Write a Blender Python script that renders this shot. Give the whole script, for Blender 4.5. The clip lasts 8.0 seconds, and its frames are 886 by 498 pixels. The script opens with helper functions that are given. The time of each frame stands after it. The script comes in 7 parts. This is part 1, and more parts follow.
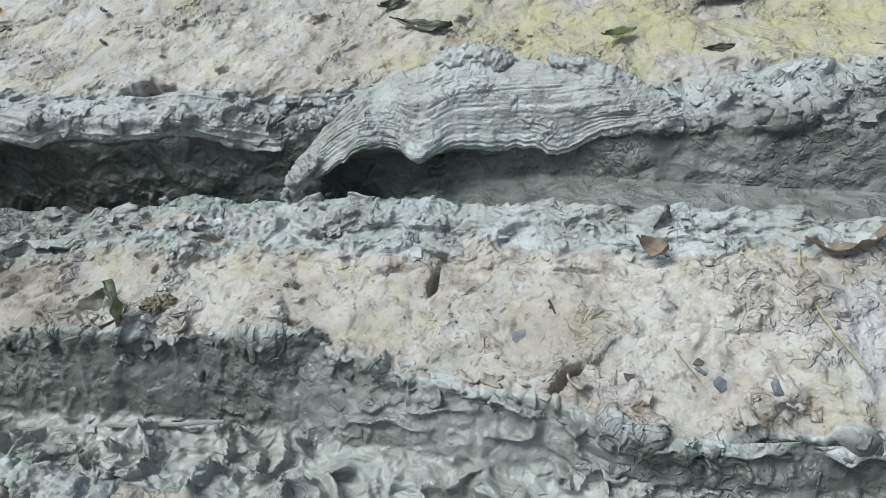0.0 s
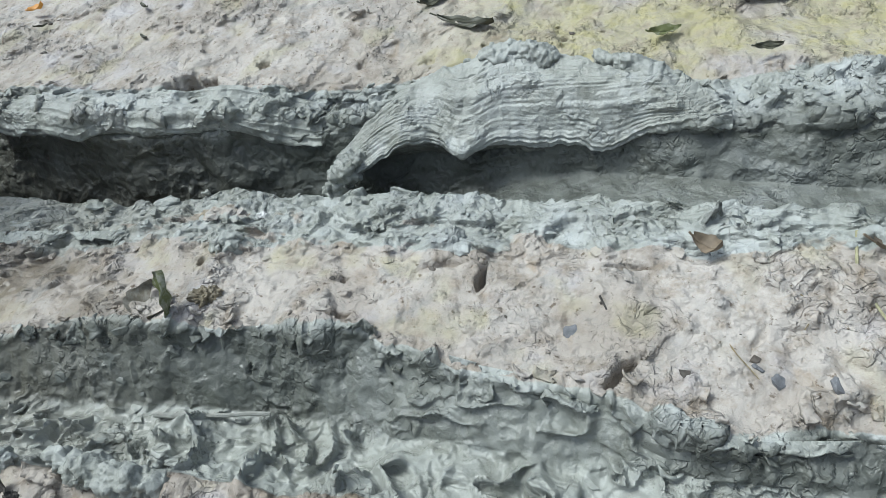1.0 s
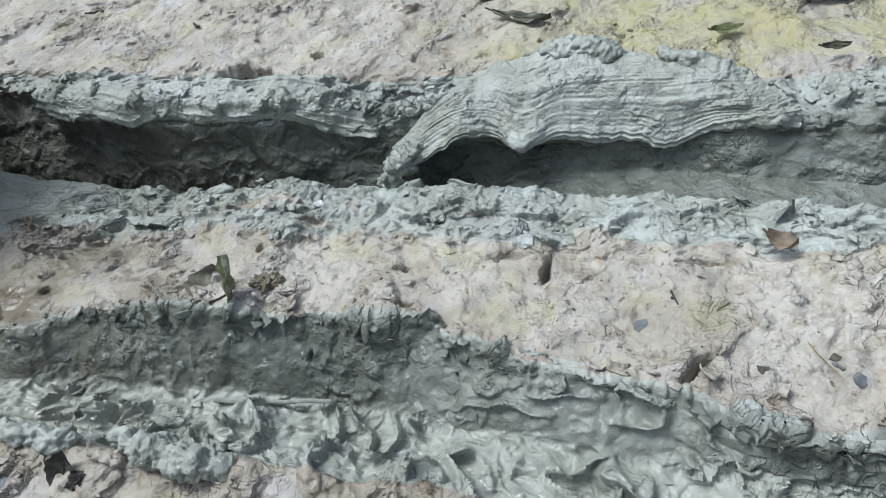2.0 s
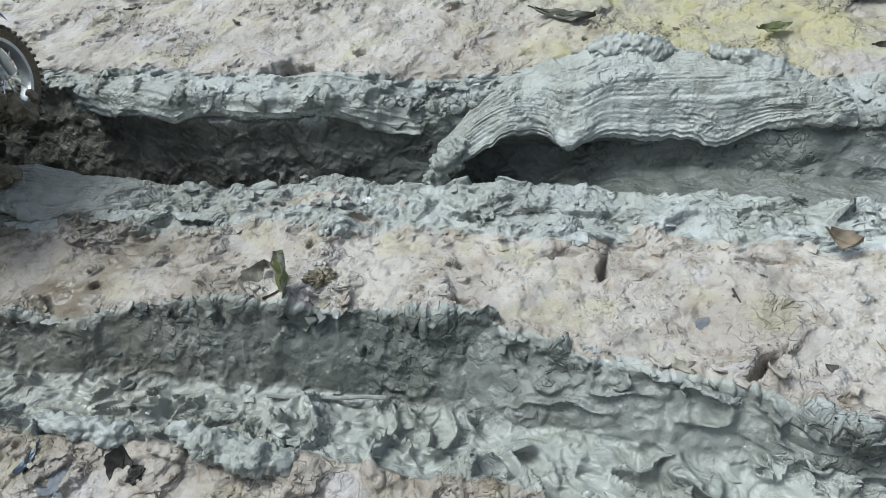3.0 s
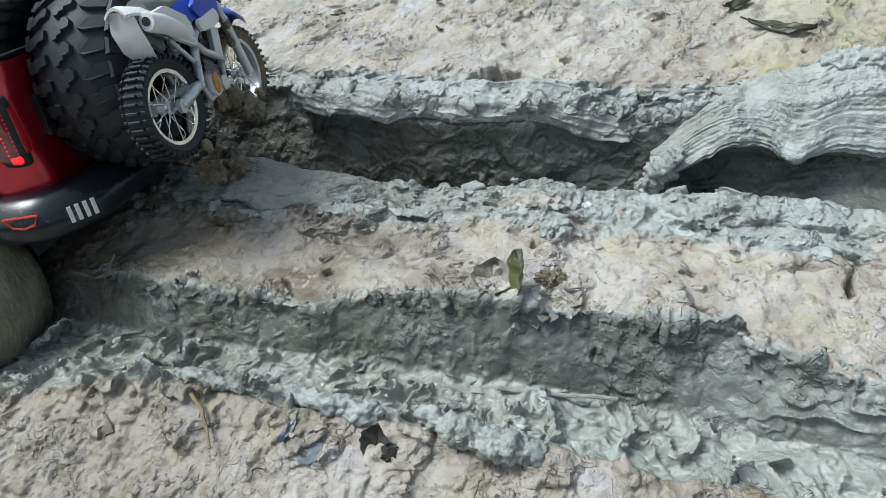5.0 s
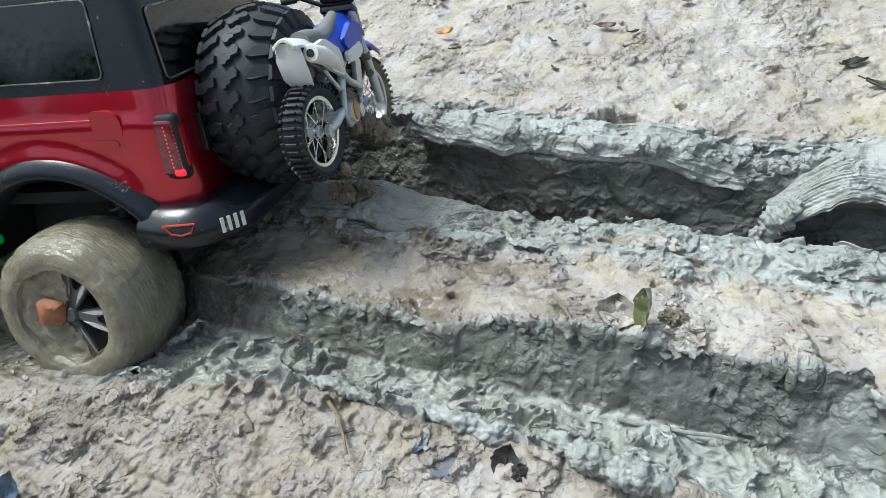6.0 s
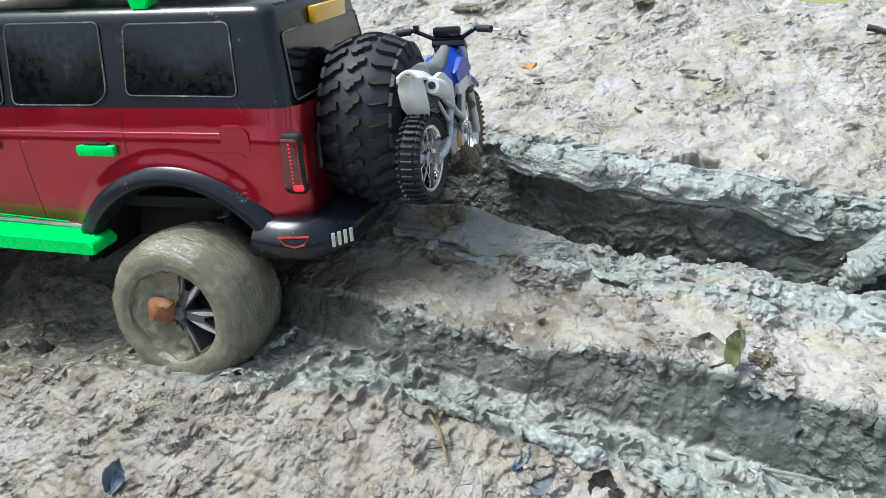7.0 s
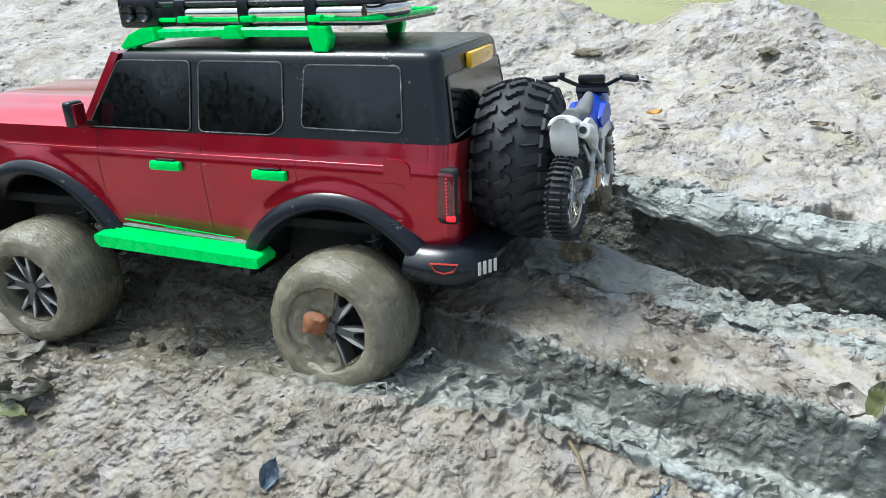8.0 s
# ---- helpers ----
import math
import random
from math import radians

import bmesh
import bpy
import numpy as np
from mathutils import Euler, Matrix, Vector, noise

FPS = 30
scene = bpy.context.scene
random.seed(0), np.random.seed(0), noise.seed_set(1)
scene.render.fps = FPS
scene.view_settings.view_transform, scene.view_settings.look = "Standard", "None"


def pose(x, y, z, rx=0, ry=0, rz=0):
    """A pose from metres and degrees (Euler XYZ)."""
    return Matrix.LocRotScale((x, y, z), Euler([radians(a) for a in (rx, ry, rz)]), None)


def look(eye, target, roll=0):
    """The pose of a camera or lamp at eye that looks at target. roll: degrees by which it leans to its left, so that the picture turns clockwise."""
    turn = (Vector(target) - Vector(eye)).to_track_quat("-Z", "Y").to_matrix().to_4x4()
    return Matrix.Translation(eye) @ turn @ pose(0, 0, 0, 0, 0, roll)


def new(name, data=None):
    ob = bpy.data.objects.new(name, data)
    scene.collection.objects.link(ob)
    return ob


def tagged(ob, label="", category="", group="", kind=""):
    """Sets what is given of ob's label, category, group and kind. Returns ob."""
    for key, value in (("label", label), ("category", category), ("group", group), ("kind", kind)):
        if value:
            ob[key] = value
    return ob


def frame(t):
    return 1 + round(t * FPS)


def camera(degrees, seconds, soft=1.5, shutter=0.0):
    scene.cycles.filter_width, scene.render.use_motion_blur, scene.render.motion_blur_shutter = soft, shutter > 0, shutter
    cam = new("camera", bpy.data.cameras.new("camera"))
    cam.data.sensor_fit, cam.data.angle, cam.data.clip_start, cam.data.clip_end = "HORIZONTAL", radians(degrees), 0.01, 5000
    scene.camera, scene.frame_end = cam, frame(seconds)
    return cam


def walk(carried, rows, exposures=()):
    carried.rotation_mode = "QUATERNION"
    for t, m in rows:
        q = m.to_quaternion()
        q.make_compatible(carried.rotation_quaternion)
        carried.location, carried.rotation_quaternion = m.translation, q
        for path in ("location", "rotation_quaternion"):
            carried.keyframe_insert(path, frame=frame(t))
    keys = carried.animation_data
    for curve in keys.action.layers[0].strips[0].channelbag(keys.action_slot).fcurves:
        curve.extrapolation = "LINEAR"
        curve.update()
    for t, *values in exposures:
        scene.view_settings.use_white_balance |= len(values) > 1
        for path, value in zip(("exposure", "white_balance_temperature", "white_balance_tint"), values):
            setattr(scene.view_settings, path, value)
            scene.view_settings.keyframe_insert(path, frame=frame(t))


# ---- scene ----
# the camera and its path
cam = camera(66.0, 8.0, soft=0.8)
PATH = [
    (0, (0.059, 0.048, 0.306), (-0.148, 1.618, -0.915), -4.0),
    (0.5, (0.051, 0.044, 0.304), (-0.176, 1.615, -0.914), -4.4),
    (1, (0.035, 0.043, 0.304), (-0.202, 1.613, -0.913), -4.0),
    (1.5, (0.016, 0.039, 0.301), (-0.231, 1.611, -0.91), -3.3),
    (3, (-0.037, 0.029, 0.297), (-0.299, 1.604, -0.908), -2.7),
    (3.5, (-0.055, 0.027, 0.297), (-0.318, 1.602, -0.907), -2.5),
    (4, (-0.083, 0.021, 0.296), (-0.393, 1.593, -0.9), -3.1),
    (4.5, (-0.114, 0.012, 0.297), (-0.538, 1.565, -0.89), -4.5),
    (4.7, (-0.122, 0.006, 0.3), (-0.589, 1.551, -0.88), -5.0),
    (5.8, (-0.183, -0.035, 0.328), (-0.743, 1.505, -0.818), -2.5),
    (6, (-0.196, -0.043, 0.332), (-0.794, 1.5, -0.792), -2.4),
    (6.5, (-0.231, -0.067, 0.341), (-0.868, 1.488, -0.743), -0.9),
    (7, (-0.257, -0.089, 0.353), (-0.891, 1.473, -0.725), 1.2),
    (7.5, (-0.281, -0.116, 0.365), (-1.03, 1.423, -0.672), 1.0),
    (8, (-0.304, -0.147, 0.372), (-1.132, 1.371, -0.633), 1.2),
]
walk(cam, [(t, look(eye, target, roll)) for t, eye, target, roll in PATH],
     exposures=[(0.0, 0.14, 5930, 2.0), (4.5, 0.20, 5930, 2.0), (6.0, 0.52, 5960, 2.0), (8.0, 0.62, 5850, 2.0)])

# ---- light ----
world = bpy.data.worlds.new("sky")
scene.world = world
world.use_nodes = True
wn = world.node_tree
wn.nodes.clear()
sky = wn.nodes.new("ShaderNodeTexSky")
sky.sky_type = "NISHITA"
sky.sun_disc = False
SUN_UP, SUN_TURN = 60.0, -98.0          # elevation, and bearing from +y towards +x
sky.sun_elevation, sky.sun_rotation = radians(SUN_UP), radians(SUN_TURN)
sky.air_density, sky.dust_density = 1.0, 4.0
grey = wn.nodes.new("ShaderNodeHueSaturation")
grey.inputs["Saturation"].default_value = 0.5
bgr = wn.nodes.new("ShaderNodeBackground")
bgr.inputs["Strength"].default_value = 0.165
wout = wn.nodes.new("ShaderNodeOutputWorld")
wn.links.new(sky.outputs[0], grey.inputs["Color"])
cloud = wn.nodes.new("ShaderNodeTexNoise")          # broken cloud over the whole sky
cloud.inputs["Scale"].default_value, cloud.inputs["Detail"].default_value, cloud.inputs["Roughness"].default_value = 3.2, 6.0, 0.6
cramp = wn.nodes.new("ShaderNodeValToRGB")
cramp.color_ramp.elements[0].position, cramp.color_ramp.elements[1].position = 0.38, 0.64
cramp.color_ramp.elements[0].color, cramp.color_ramp.elements[1].color = (0.62, 0.64, 0.68, 1), (1.0, 1.0, 1.0, 1)
thick = wn.nodes.new("ShaderNodeMix")
thick.data_type, thick.blend_type = "RGBA", "MULTIPLY"
thick.inputs[0].default_value = 1.0
wtc = wn.nodes.new("ShaderNodeTexCoord")
wn.links.new(wtc.outputs["Generated"], cloud.inputs["Vector"])
wn.links.new(cloud.outputs["Fac"], cramp.inputs[0])
wn.links.new(grey.outputs[0], thick.inputs[6])
wn.links.new(cramp.outputs[0], thick.inputs[7])
wn.links.new(thick.outputs[2], bgr.inputs["Color"])
wn.links.new(bgr.outputs[0], wout.inputs["Surface"])

sun = new("sun", bpy.data.lights.new("sun", "SUN"))
sun.data.energy, sun.data.angle, sun.data.color = 2.4, radians(20), (1.0, 0.98, 0.94)
az, el = radians(SUN_TURN), radians(SUN_UP)
toward = Vector((math.sin(az) * math.cos(el), math.cos(az) * math.cos(el), math.sin(el)))
sun.matrix_world = look(toward * 30, (0, 0, 0))

# ---- materials ----
def material(name):
    m = bpy.data.materials.new(name)
    m.use_nodes = True
    nt = m.node_tree
    return m, nt, nt.nodes["Principled BSDF"]


def ramp_between(nt, fac, lo, hi, a=0.35, b=0.65):
    r = nt.nodes.new("ShaderNodeValToRGB")
    r.color_ramp.elements[0].position, r.color_ramp.elements[1].position = a, b
    r.color_ramp.elements[0].color = (*lo, 1) if len(lo) == 3 else lo
    r.color_ramp.elements[1].color = (*hi, 1) if len(hi) == 3 else hi
    nt.links.new(fac, r.inputs[0])
    return r.outputs[0]


def noise_out(nt, scale, detail=5.0, rough=0.6, coord="Object", stretch=None, distortion=0.0):
    tc = nt.nodes.new("ShaderNodeTexCoord")
    out = tc.outputs[coord]
    if stretch:
        mp = nt.nodes.new("ShaderNodeMapping")
        mp.inputs["Scale"].default_value = stretch
        nt.links.new(out, mp.inputs[0])
        out = mp.outputs[0]
    n = nt.nodes.new("ShaderNodeTexNoise")
    n.inputs["Scale"].default_value, n.inputs["Detail"].default_value = scale, detail
    n.inputs["Roughness"].default_value, n.inputs["Distortion"].default_value = rough, distortion
    nt.links.new(out, n.inputs["Vector"])
    return n.outputs["Fac"]


def mixed(nt, fac, a, b, blend="MIX"):
    n = nt.nodes.new("ShaderNodeMix")
    n.data_type, n.blend_type = "RGBA", blend
    for sock, v in ((n.inputs[0], fac), (n.inputs[6], a), (n.inputs[7], b)):
        if isinstance(v, (int, float)):
            sock.default_value = v
        elif isinstance(v, tuple):
            sock.default_value = (*v, 1) if len(v) == 3 else v
        else:
            nt.links.new(v, sock)
    return n.outputs[2]


def sums(nt, op, a, b, clamp=False):
    n = nt.nodes.new("ShaderNodeMath")
    n.operation, n.use_clamp = op, clamp
    for sock, v in ((n.inputs[0], a), (n.inputs[1], b)):
        if isinstance(v, (int, float)):
            sock.default_value = v
        else:
            nt.links.new(v, sock)
    return n.outputs[0]


def bumped(nt, bsdf, height, strength, distance):
    b = nt.nodes.new("ShaderNodeBump")
    b.inputs["Strength"].default_value, b.inputs["Distance"].default_value = strength, distance
    nt.links.new(height, b.inputs["Height"])
    nt.links.new(b.outputs[0], bsdf.inputs["Normal"])


def attribute(nt, name):
    a = nt.nodes.new("ShaderNodeAttribute")
    a.attribute_name = name
    return a.outputs["Fac"]


def mud_material():
    m, nt, b = material("mud")
    clay, algae, wet, fresh_shade, torn_ = (attribute(nt, k) for k in ("clay", "algae", "wet", "fresh_shade", "torn"))
    silt_ = attribute(nt, "silt")
    big, mid, fine = noise_out(nt, 9, 6, 0.6), noise_out(nt, 60, 6, 0.65), noise_out(nt, 420, 4, 0.7)
    tan = mixed(nt, 1.0, ramp_between(nt, big, (0.31, 0.277, 0.235), (0.48, 0.446, 0.41), 0.3, 0.7),
                ramp_between(nt, mid, (0.62, 0.57, 0.50), (1.0, 1.0, 1.0), 0.32, 0.52), "MULTIPLY")
    speck = ramp_between(nt, noise_out(nt, 200, 3, 0.6), (0.38, 0.33, 0.28), (1, 1, 1), 0.30, 0.38)
    tan = mixed(nt, 1.0, tan, speck, "MULTIPLY")
    stain = ramp_between(nt, noise_out(nt, 19, 6, 0.7, distortion=1.2), (0,) * 3, (0.75,) * 3, 0.52, 0.66)
    tan = mixed(nt, stain, tan, (0.275, 0.268, 0.25))
    lilac = ramp_between(nt, noise_out(nt, 23, 4, 0.6), (0,) * 3, (0.6,) * 3, 0.55, 0.68)
    tan = mixed(nt, lilac, tan, (0.43, 0.415, 0.425))
    rust = ramp_between(nt, noise_out(nt, 27, 5, 0.7, distortion=1.0), (0,) * 3, (0.5,) * 3, 0.58, 0.72)
    tan = mixed(nt, rust, tan, (0.27, 0.195, 0.11))
    tan = mixed(nt, sums(nt, "MULTIPLY", algae, ramp_between(nt, mid, (0.25,) * 3, (1,) * 3, 0.35, 0.62)), tan, (0.36, 0.33, 0.18))
    grey = mixed(nt, 1.0, ramp_between(nt, big, (0.265, 0.277, 0.25), (0.385, 0.40, 0.375), 0.3, 0.7),
                 ramp_between(nt, mid, (0.75, 0.75, 0.72), (1.08, 1.08, 1.08), 0.3, 0.65), "MULTIPLY")
    dry = ramp_between(nt, noise_out(nt, 25, 6, 0.7), (0,) * 3, (1,) * 3, 0.45, 0.7)
    grey = mixed(nt, sums(nt, "MULTIPLY", dry, sums(nt, "SUBTRACT", 1.0, wet, True)), grey, (0.44, 0.46, 0.455))
    # dark tone of fresh wet clay, lowered further to carry the ruts' shade
    grey = mixed(nt, fresh_shade, grey, mixed(nt, 1.0, (0.072, 0.078, 0.067), ramp_between(nt, mid, (0.75,) * 3, (1.15,) * 3, 0.3, 0.65), "MULTIPLY"))
    tan = mixed(nt, wet, tan, mixed(nt, 1.0, tan, (0.50, 0.44, 0.38), "MULTIPLY"))
    edge = sums(nt, "ADD", clay, sums(nt, "MULTIPLY", sums(nt, "SUBTRACT", mid, 0.5), 0.9))
    mask = ramp_between(nt, edge, (0,) * 3, (1,) * 3, 0.42, 0.58)
    olive = mixed(nt, 1.0, ramp_between(nt, big, (0.135, 0.118, 0.088), (0.215, 0.192, 0.148), 0.3, 0.7), ramp_between(nt, mid, (0.72, 0.68, 0.62), (1.1,) * 3, 0.32, 0.62), "MULTIPLY")
    nt.links.new(mixed(nt, sums(nt, "MULTIPLY", silt_, 0.85), mixed(nt, mask, tan, grey), olive), b.inputs["Base Color"])
    rough_tan = ramp_between(nt, mid, (0.42,) * 3, (0.78,) * 3, 0.3, 0.6)
    rough_clay = ramp_between(nt, noise_out(nt, 60, 3, 0.6), (0.30,) * 3, (0.60,) * 3, 0.38, 0.62)
    rough_wet = ramp_between(nt, mid, (0.20,) * 3, (0.42,) * 3, 0.35, 0.65)
    rough = mixed(nt, mask, rough_tan, rough_clay)
    nt.links.new(mixed(nt, wet, rough, rough_wet), b.inputs["Roughness"])
    b.inputs["IOR"].default_value = 1.45
    tcs = nt.nodes.new("ShaderNodeTexCoord")
    soft = sums(nt, "ADD", sums(nt, "MULTIPLY", noise_out(nt, 38, 2, 0.4, distortion=0.4), 2.0), sums(nt, "ADD", sums(nt, "MULTIPLY", noise_out(nt, 95, 1, 0.4, distortion=0.5), 0.75), sums(nt, "MULTIPLY", noise_out(nt, 260, 3, 0.6), 0.22)))
    crumbly = sums(nt, "ADD", sums(nt, "MULTIPLY", torn_, 0.75), ramp_between(nt, noise_out(nt, 22, 4, 0.65), (0.05,) * 3, (0.7,) * 3, 0.54, 0.66), True)
    grit = noise_out(nt, 900, 2, 0.6)
    h = sums(nt, "ADD", sums(nt, "ADD", soft, sums(nt, "MULTIPLY", sums(nt, "MULTIPLY", grit, sums(nt, "SUBTRACT", 1.0, wet, True)), 0.05)), sums(nt, "MULTIPLY", sums(nt, "MULTIPLY", fine, sums(nt, "MULTIPLY", crumbly, sums(nt, "SUBTRACT", 1.0, fresh_shade, True))), 0.22))
    tear = noise_out(nt, 70, 3, 0.55, distortion=0.8)        # thin torn skin with steep edges
    h = sums(nt, "ADD", h, sums(nt, "MULTIPLY", ramp_between(nt, tear, (0,) * 3, (1,) * 3, 0.50, 0.545), sums(nt, "MULTIPLY", sums(nt, "MULTIPLY", crumbly, sums(nt, "SUBTRACT", 1.0, fresh_shade, True)), 0.40)))
    h = sums(nt, "ADD", h, sums(nt, "MULTIPLY", ramp_between(nt, noise_out(nt, 170, 2, 0.5, distortion=0.5), (0,) * 3, (1,) * 3, 0.53, 0.60), sums(nt, "MULTIPLY", crumbly, 0.26)))
    h = sums(nt, "MULTIPLY", h, sums(nt, "SUBTRACT", 1.0, sums(nt, "MULTIPLY", wet, 0.35)))
    def lines(scale, wide, amount):
        n = noise_out(nt, scale, 3, 0.55, distortion=0.9)
        thin = ramp_between(nt, sums(nt, "ABSOLUTE", sums(nt, "SUBTRACT", n, 0.5), 0.0), (1,) * 3, (0,) * 3, 0.0, wide)
        where = ramp_between(nt, noise_out(nt, scale * 0.45, 2, 0.5, stretch=(1.1, 0.9, 1.3)), (0,) * 3, (1,) * 3, 0.54, 0.66)
        return sums(nt, "MULTIPLY", sums(nt, "MULTIPLY", thin, where), sums(nt, "MULTIPLY", sums(nt, "SUBTRACT", 1.0, sums(nt, "ADD", wet, fresh_shade), True), amount))
    h = sums(nt, "SUBTRACT", h, lines(30, 0.016, 0.13))      # creases and hair cracks
    h = sums(nt, "SUBTRACT", h, lines(75, 0.022, 0.04))
    cells = nt.nodes.new("ShaderNodeTexVoronoi")             # grains in patches
    cells.inputs["Scale"].default_value = 310
    nt.links.new(tcs.outputs["Object"], cells.inputs["Vector"])
    grain = sums(nt, "SUBTRACT", 1.0, cells.outputs["Distance"], True)
    patch = ramp_between(nt, noise_out(nt, 34, 4, 0.65), (0,) * 3, (0.28,) * 3, 0.52, 0.64)
    h = sums(nt, "ADD", h, sums(nt, "MULTIPLY", sums(nt, "MULTIPLY", grain, patch), sums(nt, "SUBTRACT", 1.0, sums(nt, "MULTIPLY", wet, 0.8))))
    bumped(nt, b, h, 1.0, 0.0052)
    return m


def plain_material(name, colour, rough=0.5, metal=0.0, vary=0.15, scale=60, bump=0.0, coat=0.0, specular=0.5):
    m, nt, b = material(name)
    n = noise_out(nt, scale, 5, 0.6)
    lo, hi = tuple(c * (1 - vary) for c in colour), tuple(min(1, c * (1 + vary)) for c in colour)
    nt.links.new(ramp_between(nt, n, lo, hi, 0.3, 0.7), b.inputs["Base Color"])
    n2 = noise_out(nt, scale * 4, 4, 0.7)
    nt.links.new(ramp_between(nt, n2, (max(0.02, rough - 0.1),) * 3, (min(1, rough + 0.1),) * 3, 0.3, 0.7), b.inputs["Roughness"])
    b.inputs["Metallic"].default_value = metal
    b.inputs["Coat Weight"].default_value = coat
    b.inputs["Coat Roughness"].default_value = 0.08
    b.inputs["Specular IOR Level"].default_value = specular
    if bump:
        bumped(nt, b, n2, bump, 0.001)
    return m


def splashed_material(name, colour, rough, mud_amount, metal=0.0, coat=0.0, mud=(0.20, 0.185, 0.15)):
    """A surface with a film of dried mud in specks and smears."""
    m, nt, b = material(name)
    smear = sums(nt, "ADD", sums(nt, "MULTIPLY", noise_out(nt, 45, 6, 0.7), 0.65), sums(nt, "MULTIPLY", noise_out(nt, 400, 3, 0.6), 0.35))
    mask = ramp_between(nt, smear, (0,) * 3, (1,) * 3, 0.62 - mud_amount * 0.3, 0.70 - mud_amount * 0.2)
    base = ramp_between(nt, noise_out(nt, 30, 4), tuple(c * 0.88 for c in colour), tuple(min(1, c * 1.1) for c in colour), 0.3, 0.7)
    nt.links.new(mixed(nt, mask, base, mud), b.inputs["Base Color"])
    nt.links.new(mixed(nt, mask, (rough,) * 3, (0.7,) * 3), b.inputs["Roughness"])
    nt.links.new(sums(nt, "MULTIPLY", sums(nt, "SUBTRACT", 1.0, mask), metal), b.inputs["Metallic"])
    nt.links.new(sums(nt, "MULTIPLY", sums(nt, "SUBTRACT", 1.0, mask), coat), b.inputs["Coat Weight"])
    b.inputs["Coat Roughness"].default_value = 0.06
    bumped(nt, b, smear, 0.25, 0.001)
    return m


MUD = mud_material()
RED = splashed_material("red_metallic_paint", (0.44, 0.005, 0.024), 0.32, 0.0, metal=0.85, coat=1.0, mud=(0.35, 0.2, 0.15))
BLACK = splashed_material("black_plastic", (0.009, 0.010, 0.012), 0.24, 0.04)
TRIM = splashed_material("dusty_black_trim", (0.007, 0.009, 0.014), 0.27, 0.05)
DARK = plain_material("dark_underside", (0.012, 0.012, 0.012), 0.7)
RUBBER = splashed_material("tyre_rubber", (0.016, 0.018, 0.021), 0.62, 0.2, mud=(0.028, 0.029, 0.030))
GREEN = plain_material("bright_green_plastic", (0.004, 0.86, 0.12), 0.28, vary=0.06, scale=30)
GLASS = plain_material("black_window", (0.003, 0.0035, 0.004), 0.11, vary=0.3, scale=40, specular=0.7)
CHROME = plain_material("polished_metal", (0.75, 0.73, 0.68), 0.15, metal=1.0, vary=0.1)
SILVER = splashed_material("silver_plastic", (0.52, 0.54, 0.56), 0.35, 0.2, metal=0.6)
GREYMETAL = splashed_material("grey_wheel_metal", (0.11, 0.115, 0.12), 0.4, 0.25, metal=0.5)
WHITE = splashed_material("white_plastic", (0.68, 0.68, 0.66), 0.4, 0.12)
BLUE = splashed_material("blue_plastic", (0.01, 0.05, 0.42), 0.3, 0.1)
AMBER = plain_material("amber_lens", (1.0, 0.50, 0.01), 0.25, vary=0.2, scale=300, coat=0.5)
REDLENS = plain_material("red_lens", (0.40, 0.006, 0.014), 0.15, vary=0.3, scale=250, coat=0.8)
DARKLENS = plain_material("smoked_lens", (0.13, 0.012, 0.018), 0.10, vary=0.4, scale=200, coat=0.8)
LIT, nt_, b_ = material("lit_red_bead")
b_.inputs["Base Color"].default_value = (0.8, 0.02, 0.02, 1)
b_.inputs["Emission Color"].default_value = (1.0, 0.02, 0.05, 1)
b_.inputs["Emission Strength"].default_value = 0.55
SEAM = plain_material("dark_red_seam", (0.10, 0.004, 0.010), 0.5)
REFLECT = plain_material("red_reflector", (0.55, 0.06, 0.03), 0.3)
NUMBER = plain_material("pale_marking", (0.62, 0.62, 0.58), 0.6)
COATING, nt_, b_ = material("wet_mud_coating")
streak = noise_out(nt_, 1.0, 5, 0.65, stretch=(60, 300, 60))
nt_.links.new(mixed(nt_, 1.0, ramp_between(nt_, noise_out(nt_, 35, 5, 0.6), (0.165, 0.148, 0.105), (0.27, 0.25, 0.185), 0.3, 0.7), ramp_between(nt_, streak, (0.75, 0.73, 0.7), (1.08,) * 3, 0.3, 0.7), "MULTIPLY"), b_.inputs["Base Color"])
nt_.links.new(ramp_between(nt_, noise_out(nt_, 50, 4), (0.09,) * 3, (0.30,) * 3, 0.35, 0.65), b_.inputs["Roughness"])
bumped(nt_, b_, sums(nt_, "ADD", streak, sums(nt_, "MULTIPLY", noise_out(nt_, 90, 5, 0.6), 1.3)), 0.6, 0.003)
PLANT_SCRAP = plain_material("rotted_plant_scraps", (0.06, 0.05, 0.04), 0.6, vary=0.5, scale=90, bump=0.5)
WORN_SILVER = splashed_material("worn_silver_edge", (0.58, 0.59, 0.60), 0.35, 0.30, metal=0.6)
BROWNMUD = plain_material("brown_caked_mud", (0.16, 0.135, 0.09), 0.45, vary=0.35, scale=90, bump=0.5)


# ---- helpers for things ----
def part(name, bm, mat, parent, label="", smooth=True, matrix=None):
    """Links a bmesh as one mesh object under a thing or a part."""
    me = bpy.data.meshes.new(name)
    bmesh.ops.recalc_face_normals(bm, faces=bm.faces)
    bm.to_mesh(me)
    bm.free()
    me.materials.append(mat)
    if smooth:
        me.polygons.foreach_set("use_smooth", np.ones(len(me.polygons), dtype=bool))
        me.set_sharp_from_angle(angle=radians(38))
    ob = new(name, me)
    if parent is not None:
        ob.parent = parent
    if matrix is not None:
        ob.matrix_local = matrix
    if label:
        ob["label"] = label
    return ob


